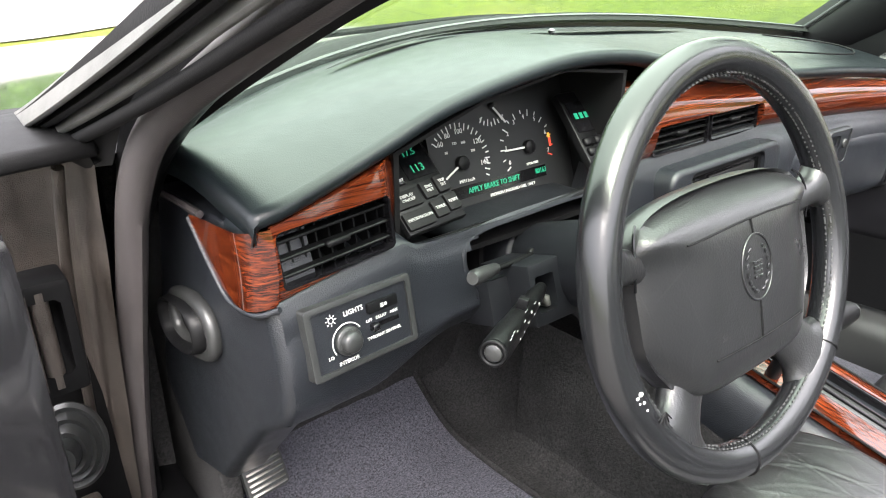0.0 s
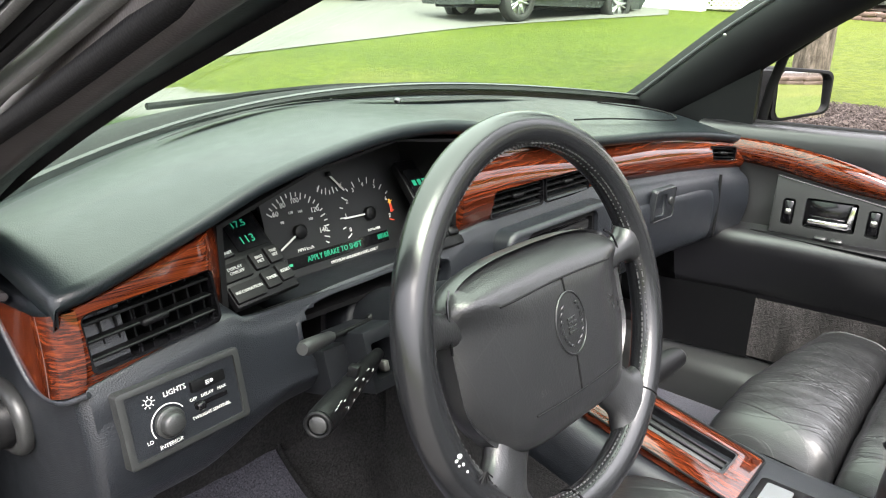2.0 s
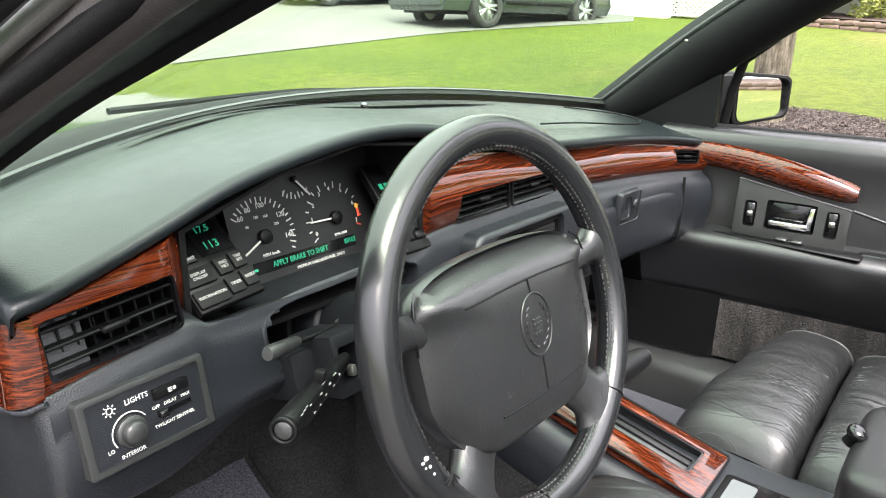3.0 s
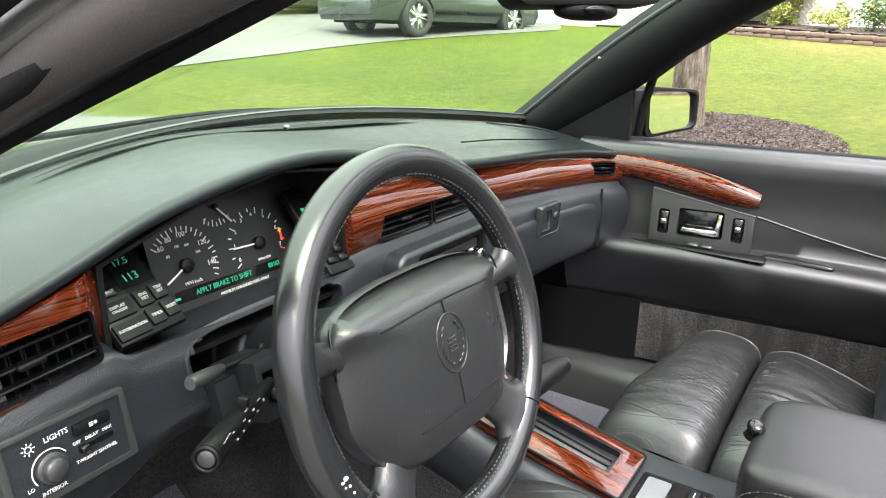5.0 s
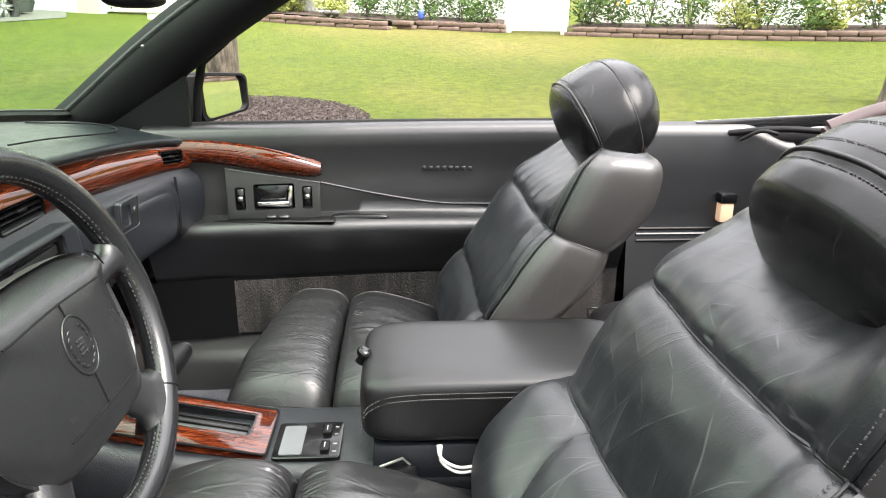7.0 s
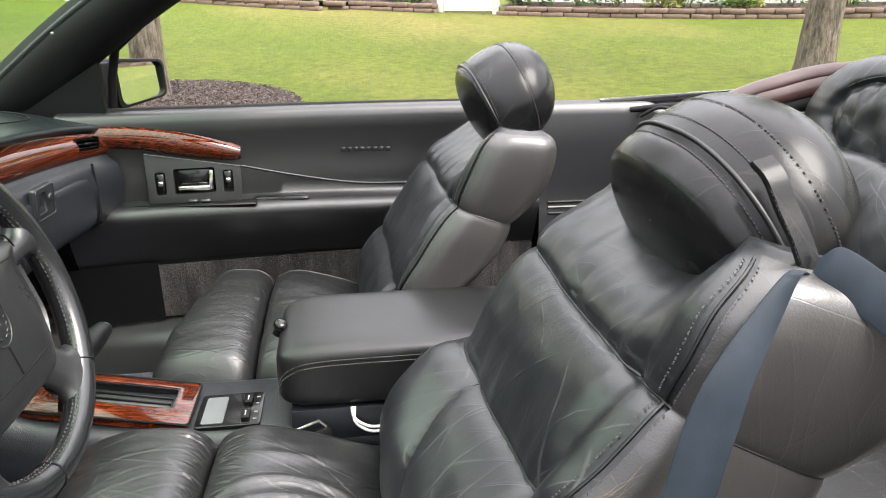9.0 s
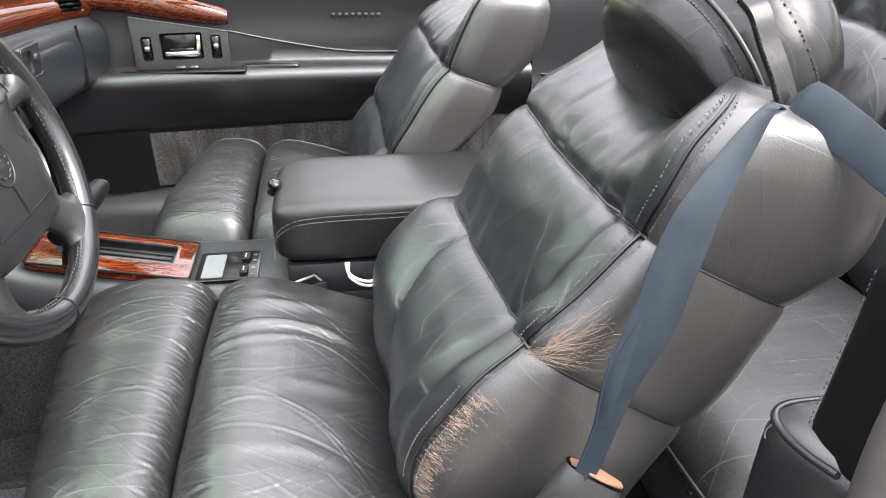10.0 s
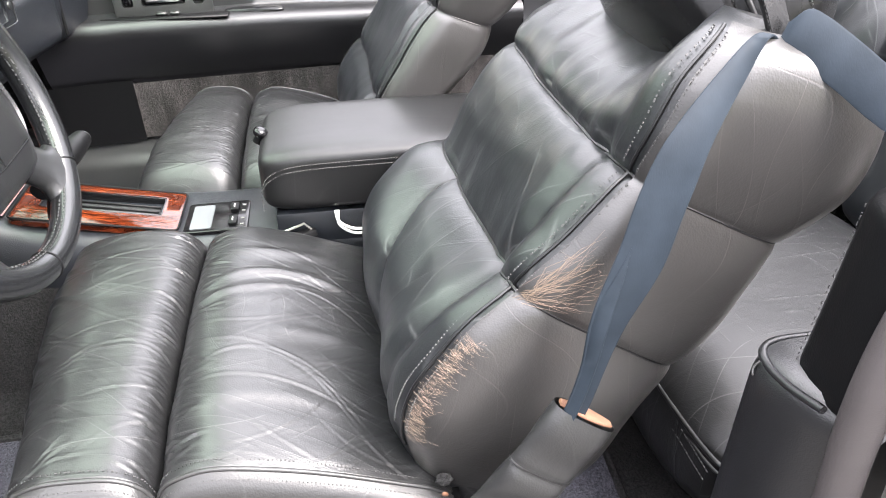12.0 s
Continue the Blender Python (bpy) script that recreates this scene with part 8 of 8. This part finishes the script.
def front_seat(name, label, side):
    """A front seat. side: -1 driver, +1 passenger."""
    seat = thing(name, label, "car seat", (side * 0.36, -0.25, 0.28), group="front seats")
    dy, dz = (0.0, 0.0) if side < 0 else (-0.018, -0.040)
    for lead, words in ((True, "creased black leather front roll"), (False, "creased and folded black leather cushion")):
        top, flank, seam, low_seam = cushion(side, lead, dy, dz)
        c = part("seat_cushion", top, SEAT, seat, words)
        part("side_panel", flank, SEAT_SIDE, c, "smooth leather side panel")
        stitches(seam, c, step=0.0042, size=0.0008, material=DARKSTITCH)
        stitches(low_seam, c, step=0.0042, size=0.0008, material=DARKSTITCH)
        part("welt", tube([(a + b) / 2 for a, b in zip(seam, low_seam)], 0.0026, 8), SEAT_SIDE, c)
    # plastic base
    rows = []
    for i in range(41):
        y = 0.012 - 0.467 * i / 40
        zt = lerp([(-0.455, 0.488), (-0.42, 0.480), (-0.30, 0.490), (-0.14, 0.512), (-0.02, 0.524), (0.012, 0.526)], y)[0] - 0.004 + dz
        pull = 0.03 * smoothstep(-0.06, 0.012, y) ** 2
        rows.append([Vector((side * x, y, z)) for x, z in ((0.56, zt - 0.01), (0.598 - pull, zt + 0.001), (0.620 - pull, zt + 0.004), (0.632 - pull, zt - 0.002), (0.634 - pull, zt - 0.012), (0.626 - pull, zt - 0.03), (0.622 - pull, 0.42), (0.616 - pull, 0.345), (0.56, 0.34))])
    base = part("seat_base", grid(rows, closed_cols=True, caps=True), PLASTIC, seat, "black plastic seat side cover")
    part("seat_frame", box(min(side * 0.12, side * 0.58), max(side * 0.12, side * 0.58), -0.44, 0.03, 0.33, 0.44, 0.01, 2), MATT, seat)
    for x in (0.18, 0.58):
        part("seat_rail", box(min(side * x, side * (x + 0.03)), max(side * x, side * (x + 0.03)), -0.45, 0.06, 0.27, 0.335, 0.004, 1), STEEL, seat, "greasy steel seat rail")
    # backrest
    rows = []
    for i in range(261):
        t = i / 260
        rows.append([back_point(side, t, 2 * math.pi * j / 176) for j in range(176)])
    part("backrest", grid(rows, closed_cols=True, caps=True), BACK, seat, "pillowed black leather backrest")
    # side bolster skin, slightly proud, in the smoother hide, its base lifted for sky light
    for e in (0, 1):
        if e and side < 0:
            continue
        rows = []
        for i in range(200):
            t = 0.03 + 0.93 * i / 199
            rows.append([back_point(side, t, math.pi - radians(q) if e else radians(q), 0.0016) for q in range(-84, 43, 3)])
        part("side_cover", grid(rows), SIDE, seat, "worn backrest side panel, coloured paler for the light on it")
        for q, off in (((45.6, 0.0024), (41.8, 0.0036)) if side < 0 else ((46.2, 0.0014), (41.2, 0.0028))):
            ang = (math.pi - radians(q)) if e else radians(q)
            for t0, t1 in ((0.10, SEAM_1 - 0.012), (SEAM_1 + 0.012, SEAM_2 - 0.012), (SEAM_2 + 0.012, 0.93)):
                stitches([back_point(side, t0 + (t1 - t0) * k / 40, ang, off) for k in range(41)], seat, step=0.0062 if side > 0 else 0.0048, size=0.0010 if side > 0 else 0.0009, material=EDGE_THREAD if side > 0 else STITCH)
        ang = (math.pi - radians(43.7)) if e else radians(43.7)
        part("edge_piping", tube([back_point(side, 0.06 + 0.88 * k / 90, ang, 0.0012) for k in range(91)], 0.0017, 6), SMOOTH, seat)
    for seam in (SEAM_1, SEAM_2):
        part("seam", tube([back_point(side, seam_level(side, seam, 2 * math.pi * j / 120), 2 * math.pi * j / 120, 0.0006) for j in range(120)], 0.0022, 6, closed=True), SMOOTH, seat)
    if side < 0:
        def angle_at(px):
            lo, hi = 0.02, math.pi - 0.02
            for _ in range(30):
                a = (lo + hi) / 2
                e = 5.0 if math.cos(a) > 0 else 2.7
                q = math.cos(a) * (abs(math.cos(a)) ** e + abs(math.sin(a)) ** e) ** (-1 / e)
                lo, hi = (a, hi) if q > px else (lo, a)
            return a
        path = []
        for k in range(40):
            t = 0.02 + (SEAM_1 - 0.045) * k / 39
            path.append(back_point(side, t, angle_at(lerp(PANEL_SEAM, t)[0]), 0.0010))
        part("panel_seam", tube(path, 0.0020, 6), SMOOTH, seat)
    # headrest
    rim_at = 0.13 if side < 0 else 0.38

    def egg(p):
        q = p.copy()
        q.x *= 1 - 0.10 * max(0, p.z) - 0.06 * max(0, -p.z)
        q.y += 0.12 * (p.z - 0.2) * -1
        sp = math.copysign(abs(p.z) ** 1.2, p.z)
        cp = max(1e-4, math.sqrt(max(0.0, 1 - sp * sp)))
        st = min(1.0, abs(p.y) / max(1e-4, cp ** (2 / 2.4))) ** 1.15
        facing = math.copysign(cp * st, p.y)
        dent = 0.020 * math.exp(-((facing - rim_at) / 0.035) ** 2) + 0.006 * math.exp(-((facing + 0.29) / 0.03) ** 2)
        q *= 1 - dent
        if q.y > 0.36:
            q.y = 0.36 + (q.y - 0.36) * 0.45
        return q
    hc = Vector((-0.384, -0.742, 0.956)) if side < 0 else Vector((0.345, -0.668, 0.988))
    tilt = (-34, 0, 0) if side < 0 else (-30, 0, 0)
    tall = 0.112 if side < 0 else 0.096
    deep = 0.116 if side < 0 else 0.108
    h = part("headrest", pad(hc, (0.156, deep, tall), (2.6, 2.3, 2.4), tilt, n=150, k=84, shape=egg), HEAD, seat, "rounded black leather headrest")
    rot = Euler([radians(a) for a in tilt]).to_matrix()

    def on_egg(th, ph, out=0.0):
        def pw(c, e):
            return math.copysign(abs(c) ** (2.0 / e), c)
        p = egg(Vector((pw(math.cos(ph), 2.4) * pw(math.cos(th), 2.6), pw(math.cos(ph), 2.4) * pw(math.sin(th), 2.3), pw(math.sin(ph), 2.4))))
        v = rot @ Vector((p.x * 0.156, p.y * deep, p.z * tall))
        return hc + v * (1 + out / v.length)
    for shift in (0.0, 0.045, 0.10):
        line = []
        for k in range(81):
            a = 2 * math.pi * k / 80
            d = Vector((math.cos(a) * (0.86 - shift), rim_at - 0.01 - shift * 1.5, math.sin(a) * 0.86)).normalized()
            th, ph = math.atan2(d.y, d.x), math.asin(max(-1, min(1, d.z)))
            line.append(on_egg(th, ph, 0.0012))
        if shift == 0.045:
            part("piping", tube(line[:-1], 0.0026, 8, closed=True), SMOOTH, h)
        else:
            stitches(line, h, step=0.0050, size=0.0007, material=DARKSTITCH)
    back_line = []
    for k in range(81):
        a = 2 * math.pi * k / 80
        d = Vector((math.cos(a), -0.30, math.sin(a))).normalized()
        back_line.append(on_egg(math.atan2(d.y, d.x), math.asin(d.z), 0.0012))
    stitches(back_line, h, step=0.0046, size=0.0008, material=DARKSTITCH)
    return seat


def driver_extras(seat):
    base = [o for o in seat.children if o.name.startswith("seat_base")][0]
    fm = frame_of((-0.6245, -0.053, 0.462), (0, -1, 0), (0.03, 0, 1))
    s = part("seat_switch", box(-0.024, 0.024, -0.012, 0.002, -0.016, 0.014, 0.006, 3, fm), PLASTIC, base, "black power seat switch")
    for x, up in ((-0.015, True), (0.0, False), (0.015, True)):
        a = fm @ pose(x, -0.0126, -0.007, 0, 0 if up else 90, 0)
        arrow = slab([(0, 0.0055), (0.0030, 0.002), (0.0012, 0.002), (0.0012, -0.002), (0.0030, -0.002), (0, -0.0055), (-0.0030, -0.002), (-0.0012, -0.002), (-0.0012, 0.002), (-0.0030, 0.002)], 0.0004, 0, 1, a)
        o = part("arrow", arrow, LETTER, base, smooth=False)
    fm = frame_of((-0.624, -0.109, 0.463), (0, -1, 0), (0.03, 0, 1))
    part("recline_switch", box(-0.009, 0.009, -0.012, 0.002, -0.022, 0.024, 0.004, 2, fm), PLASTIC, base, "black recline switch with worn grey top")
    part("switch_cap", box(-0.0085, 0.0085, -0.0145, -0.004, 0.006, 0.0245, 0.003, 2, fm), GREY, base)
    part("arrow", slab([(0, 0.0050), (0.0030, 0.002), (0.0012, 0.002), (0.0012, -0.002), (0.0030, -0.002), (0, -0.0050), (-0.0030, -0.002), (-0.0012, -0.002), (-0.0012, 0.002), (-0.0030, 0.002)], 0.0004, 0, 1, fm @ pose(0, -0.0126, -0.001, 0, 90, 0)), LETTER, base, smooth=False)
    fm = frame_of((-0.621, -0.190, 0.402), (0, -1, 0), (0.06, 0, 1))
    k = part("lumbar_switch", carve(slab(rounded(0.034, 0.036, 0.004), 0.008, 0.002, 2, fm @ pose(0, -0.003, 0)), box(-0.013, 0.013, -0.01, 0.003, -0.013, 0.010, 0.002, 1, fm)), PLASTIC, base, "small square lumbar switch")
    part("lumbar_knob", box(-0.008, 0.008, -0.007, 0.003, -0.006, 0.008, 0.003, 2, fm), GREY, base)
    part("screw", disc(0.0035, 0.002, 12, 0.0005, frame_of((-0.6225, -0.134, 0.425), (0, -1, 0), (0, 0, 1)) @ pose(0, -0.002, 0)), STEEL, base)
    part("torn_lining", pad((-0.604, -0.437, 0.516), (0.006, 0.009, 0.006), (2, 2, 2), n=14, k=10, shape=lambda p: p * (1 + 0.5 * noise.noise(p * 2))), CARPET, base, "frayed grey lining")
    part("foam_bit", pad((-0.616, -0.436, 0.507), (0.002, 0.004, 0.003), (2, 2, 2), (30, 0, 0), n=10, k=8), BRASS, base, "bit of yellow foam")
    # loop on the headrest that carries the belt
    loop = thing("belt_loop", "black leather belt loop on the headrest's side", "belt loop", (-0.52, -0.70, 0.98))
    line = curve([(-0.532, -0.690, 1.046), (-0.546, -0.694, 1.036), (-0.557, -0.701, 1.014), (-0.569, -0.710, 0.990), (-0.578, -0.718, 0.966), (-0.578, -0.725, 0.954), (-0.566, -0.728, 0.950), (-0.545, -0.722, 0.956)], 40)
    band = []
    for k, p in enumerate(line):
        d = line[min(39, k + 1)] - line[max(0, k - 1)]
        w = Vector((0.30, -0.90, 0.32))
        band.append((w - d * w.dot(d) / d.length_squared).normalized() * 0.0105)
    part("loop_band", strap(line, band, 0.0030), HEAD, loop)
    for e in (-0.82, 0.82):
        stitches([p + w * e + d for p, w, d in zip(line[8:30], band[8:30], [Vector((-0.0022, 0.001, 0.001))] * 22)], loop, step=0.004, size=0.0005, material=DARKSTITCH)
    # belt from the loop down into the sleeve
    belt = thing("seat_belt", "faded blue-black seat belt hanging through the loop", "seat belt", (-0.64, -0.6, 0.6))
    pts = [(-0.585, -0.712, 0.962), (-0.598, -0.690, 0.972), (-0.615, -0.662, 0.950), (-0.640, -0.622, 0.908), (-0.652, -0.602, 0.862), (-0.660, -0.588, 0.815), (-0.668, -0.566, 0.765), (-0.671, -0.556, 0.715), (-0.672, -0.546, 0.672), (-0.674, -0.525, 0.61)]
    ln = curve(pts, 48)
    across = []
    for i in range(48):
        t = i / 47
        w = 0.006 + 0.015 * smoothstep(0.05, 0.42, t) - 0.010 * smoothstep(0.55, 0.80, t)
        ang = radians(-30 + 45 * smoothstep(0.05, 0.45, t) - 20 * smoothstep(0.6, 0.9, t))
        across.append(Vector((0.30 * math.sin(ang), math.cos(ang), 0.20)).normalized() * w)
    part("webbing", strap(ln, across, 0.0012), WEB, belt)
    for e in (-0.93, 0.93):
        part("selvedge", tube([p + w * e for p, w in zip(ln, across)], 0.0011, 6), WEB, belt)
    # the folded-over lower half of the belt
    fold = [p + w * 0.55 + Vector((-0.0025, 0, 0)) * smoothstep(0, 5, k) for k, (p, w) in enumerate(zip(ln[24:], across[24:]))]
    part("fold", strap(fold, [(w * 0.45 + Vector((0.004, 0, 0))) * smoothstep(0, 9, k) for k, w in enumerate(across[24:])], 0.0014), WEB, belt)
    rear = curve([(-0.585, -0.716, 0.968), (-0.592, -0.724, 0.975), (-0.602, -0.735, 0.966), (-0.618, -0.756, 0.950), (-0.650, -0.785, 0.926), (-0.700, -0.86, 0.885), (-0.735, -1.0, 0.84)], 24)
    part("webbing", strap(rear, [(0.004, -0.006, 0.009 + 0.010 * smoothstep(0, 9, k)) for k in range(24)], 0.0012), WEB, belt)
    sl = thing("belt_sleeve", "wrinkled black leather belt sleeve beside the seat", "belt sleeve", (-0.66, -0.5, 0.5))
    a, b = Vector((-0.668, -0.556, 0.658)), Vector((-0.676, -0.410, 0.432))
    rows = []
    d = (b - a).normalized()
    wv = Vector((-0.12, -0.83, -0.55)).normalized()
    wv = (wv - d * wv.dot(d)).normalized()
    nv = d.cross(wv)
    for i in range(61):
        t = i / 60
        c = a.lerp(b, t) + nv * 0.004 * math.sin(7 * t)
        fold = 1 - 0.22 * math.exp(-((t - 0.27) / 0.015) ** 2) - 0.22 * math.exp(-((t - 0.72) / 0.02) ** 2)
        puff = 0.0125 * fold * (1 + 0.2 * math.sin(23 * t))
        rows.append([c + wv * 0.034 * math.copysign(abs(math.cos(q)) ** 0.6, math.cos(q)) + nv * puff * math.sin(q) for q in [2 * math.pi * j / 28 for j in range(28)]])
    part("sleeve", grid(rows, closed_cols=True), leather("sleeve leather", (0.0125, 0.0128, 0.0130), (0.05, 0.05, 0.05), (0.30, 0.42), 0.3, ((0.6, 20), (1.3, 18)), 0.12), sl, smooth=True)
    for k in (16, 43):
        part("sleeve_seam", tube([c.lerp(p, 1.015) for p in rows[k] for c in [sum(rows[k], Vector()) / 28]], 0.0013, 6, closed=True), SMOOTH, sl)
    part("felt_lining", strap([rows[0][0].lerp(rows[0][14], 0.08 + 0.84 * k / 6) - d * 0.0015 for k in range(7)], [nv * (0.004 + 0.005 * math.sin(math.pi * k / 6)) for k in range(7)], 0.0015), BRASS, sl, "orange felt lining at the mouth")
    grey_web = plain("faded grey webbing", (0.05, 0.055, 0.06), 0.7, grain=0.001)
    for q, (dx, dy, dz, w0) in enumerate(((0.0, 0.0, 0.0, 0.016), (0.010, 0.012, -0.012, 0.012), (-0.006, -0.006, -0.018, 0.012))):
        tail = curve([b + Vector((0.004 + dx, 0.004 + dy, 0.004 + dz)), b + Vector((-0.002 + dx, 0.026 + dy, -0.006 + dz)), b + Vector((0.006 + dx, 0.052 + dy, -0.022 + dz)), b + Vector((0.012 + dx, 0.070 + dy, -0.045 + dz))], 20)
        part("belt_tail", strap(tail, [Vector((0.010 * math.sin(5 * k / 20 + q), 0.006 + 0.004 * math.cos(7 * k / 20 + q), w0 * (1 - 0.35 * k / 20))) for k in range(20)], 0.0016), grey_web, sl, "bunched grey webbing at the sleeve's foot")
    # cracked hide on the outer edge: short raised tan cracks
    rng = random.Random(21)
    cr = plain("cracked tan hide", (0.165, 0.122, 0.090), 0.8, grain=0.0, spread=0.3)
    bms = []
    for k in range(400):
        if k < 330:
            # short hairs that leave the stitched edge
            t0 = 0.08 + 0.22 * rng.random() ** 0.8
            q = radians(42.0 - abs(rng.gauss(0, 2.0)))
            dt, dq = rng.uniform(-0.006, 0.006), radians(rng.uniform(-2.4, 0.8) * (2.2 if rng.random() < 0.15 else 1.0))
            w = rng.uniform(0.00005, 0.00015)
        elif k < 375:
            # splits that fan out from the corner above the cross seam
            t0 = SEAM_1 + 0.012 + 0.02 * rng.random()
            q = radians(41 - 3 * rng.random())
            f = rng.random()
            dt, dq = (0.03 + 0.15 * f) * rng.uniform(0.4, 1.0), radians(-(1.0 + 20 * (1 - f)) * rng.uniform(0.3, 1.0))
            w = rng.uniform(0.00012, 0.00032)
        else:
            # cross cracks between them
            t0 = SEAM_1 + 0.02 + 0.10 * rng.random()
            q = radians(40 - 12 * rng.random())
            dt, dq = rng.uniform(0.0, 0.05), radians(rng.uniform(-7, 2))
            w = rng.uniform(0.00008, 0.0002)
        pts = [back_point(-1, t0 + dt * s + 0.006 * noise.noise((k * 1.7, s * 2.3, 0)), q + dq * s + 0.06 * noise.noise((s * 2.3, k * 1.3, 5)), 0.0019) for s in (0, 0.25, 0.5, 0.75, 1.0)]
        bms.append(tube(pts, [w * 0.6, w, w, w * 0.8, w * 0.3], 5))
    part("cracks", merge(*bms), cr, seat, "tan cracks where the hide has split", smooth=False, kind="stuff")


def rear_seat():
    r = thing("back_bench", "black leather rear bench with pleated backrest", "rear seat", (0, -1.1, 0.3))
    for s in (-1, 1):
        def dish(p, s=s):
            q = p.copy()
            if p.z > 0:
                q.z = p.z * (0.9 + 0.15 * (1 - p.x ** 2)) + 0.04 * math.sin(11 * p.x) * 0.3
            return q
        c = part("cushion", pad((s * 0.34, -0.985, 0.435), (0.30, 0.255, 0.105), (5, 5, 3.4), n=96, k=40, shape=dish), REAR, r, "creased leather rear cushion")
        for dy in (0.0, 0.012):
            stitches(curve([(s * 0.34 - 0.27, -0.745 + dy * 0.3, 0.470 - dy), (s * 0.34, -0.735 + dy * 0.3, 0.485 - dy), (s * 0.34 + 0.27, -0.745 + dy * 0.3, 0.470 - dy)], 50), c, step=0.006, size=0.0008)
        for e, size in ((0.0, 0.0032), (0.014, 0.0022)):
            part("piping", tube(curve([(s * 0.34 - 0.285, -0.80, 0.475 - e), (s * 0.34 - 0.255, -0.752, 0.482 - e), (s * 0.34, -0.733, 0.492 - e), (s * 0.34 + 0.255, -0.752, 0.482 - e), (s * 0.34 + 0.285, -0.80, 0.475 - e)], 40), size, 8), SMOOTH, c)

        def pleat(p):
            q = p.copy()
            if p.y > 0:
                q.y *= 1 + (0.10 * noise.noise((p.x * 9 + p.z * 2, p.z * 1.5, 1)) + 0.05 * noise.noise((p.x * 22, p.z * 2, 7))) * (1 - abs(p.x) ** 6)
            return q

        def inset(p, s=s):
            """A raised shell with a sunk, gathered oval in its face."""
            q = p.copy()
            if p.y > 0:
                x, z = (p.x * s + 0.12) / 0.66, (p.z - 0.16) / 0.52
                r = math.hypot(x, z)
                a = math.atan2(z, x)
                q.y -= 0.18 * math.exp(-((r - 1.0) / 0.075) ** 2) + 0.08 * (1 - smoothstep(0.9, 1.05, r))
                if r < 1.0:
                    q.y += (0.16 * noise.noise((x * 8, z * 1.2, 2)) + 0.08 * noise.noise((x * 19, z * 2, 5))) * smoothstep(0.0, 0.5, 1.2 - r)
                    q.y += 0.10 * (1 - r * r)
                else:
                    q.y += 0.05 * noise.noise((a * 5, r, 3))
            return q
        part("backrest", pad((s * 0.31, -1.385, 0.655), (0.29, 0.09, 0.225), (5, 4, 4), (16, 0, 0), n=96, k=60, shape=pleat), BACK, r, "gathered leather backrest")
        k = part("top_roll", pad((s * 0.205, -1.475, 0.905), (0.285, 0.070, 0.172), (2.5, 3, 2.4), (10, 0, 0), n=160, k=90, shape=inset), BACK, r, "padded top roll with a gathered oval inset")
        stitches([Vector((s * (0.205 - 0.034) + 0.215 * math.cos(a), -1.400 - 0.040 * math.sin(a) - 0.02 * abs(math.cos(a)) ** 3, 0.932 + 0.105 * math.sin(a))) for a in [2 * math.pi * j / 60 for j in range(61)]], k, step=0.007)
    part("shelf", box(-0.66, 0.66, -1.62, -1.45, 0.80, 0.90, 0.02, 2), CARPET, r)
    part("handle", tube(curve([(0.14, -1.49, 1.04), (0.11, -1.50, 1.062), (0.05, -1.50, 1.062), (0.02, -1.49, 1.045)], 14), 0.009, 8), PLASTIC, r, "black pull strap")
    b = thing("belt_buckle", "chrome seat belt buckle on the rear cushion", "seat belt buckle", (-0.47, -0.98, 0.55))
    part("tongue", box(-0.482, -0.458, -0.99, -0.97, 0.53, 0.555, 0.003, 1), CHROME, b)


driver = front_seat("driver_seat", "worn black leather driver's seat with creased cushions and cracked bolster", -1)
driver_extras(driver)
front_seat("passenger_seat", "black leather passenger seat with pillowed cushions and headrest", 1)
rear_seat()
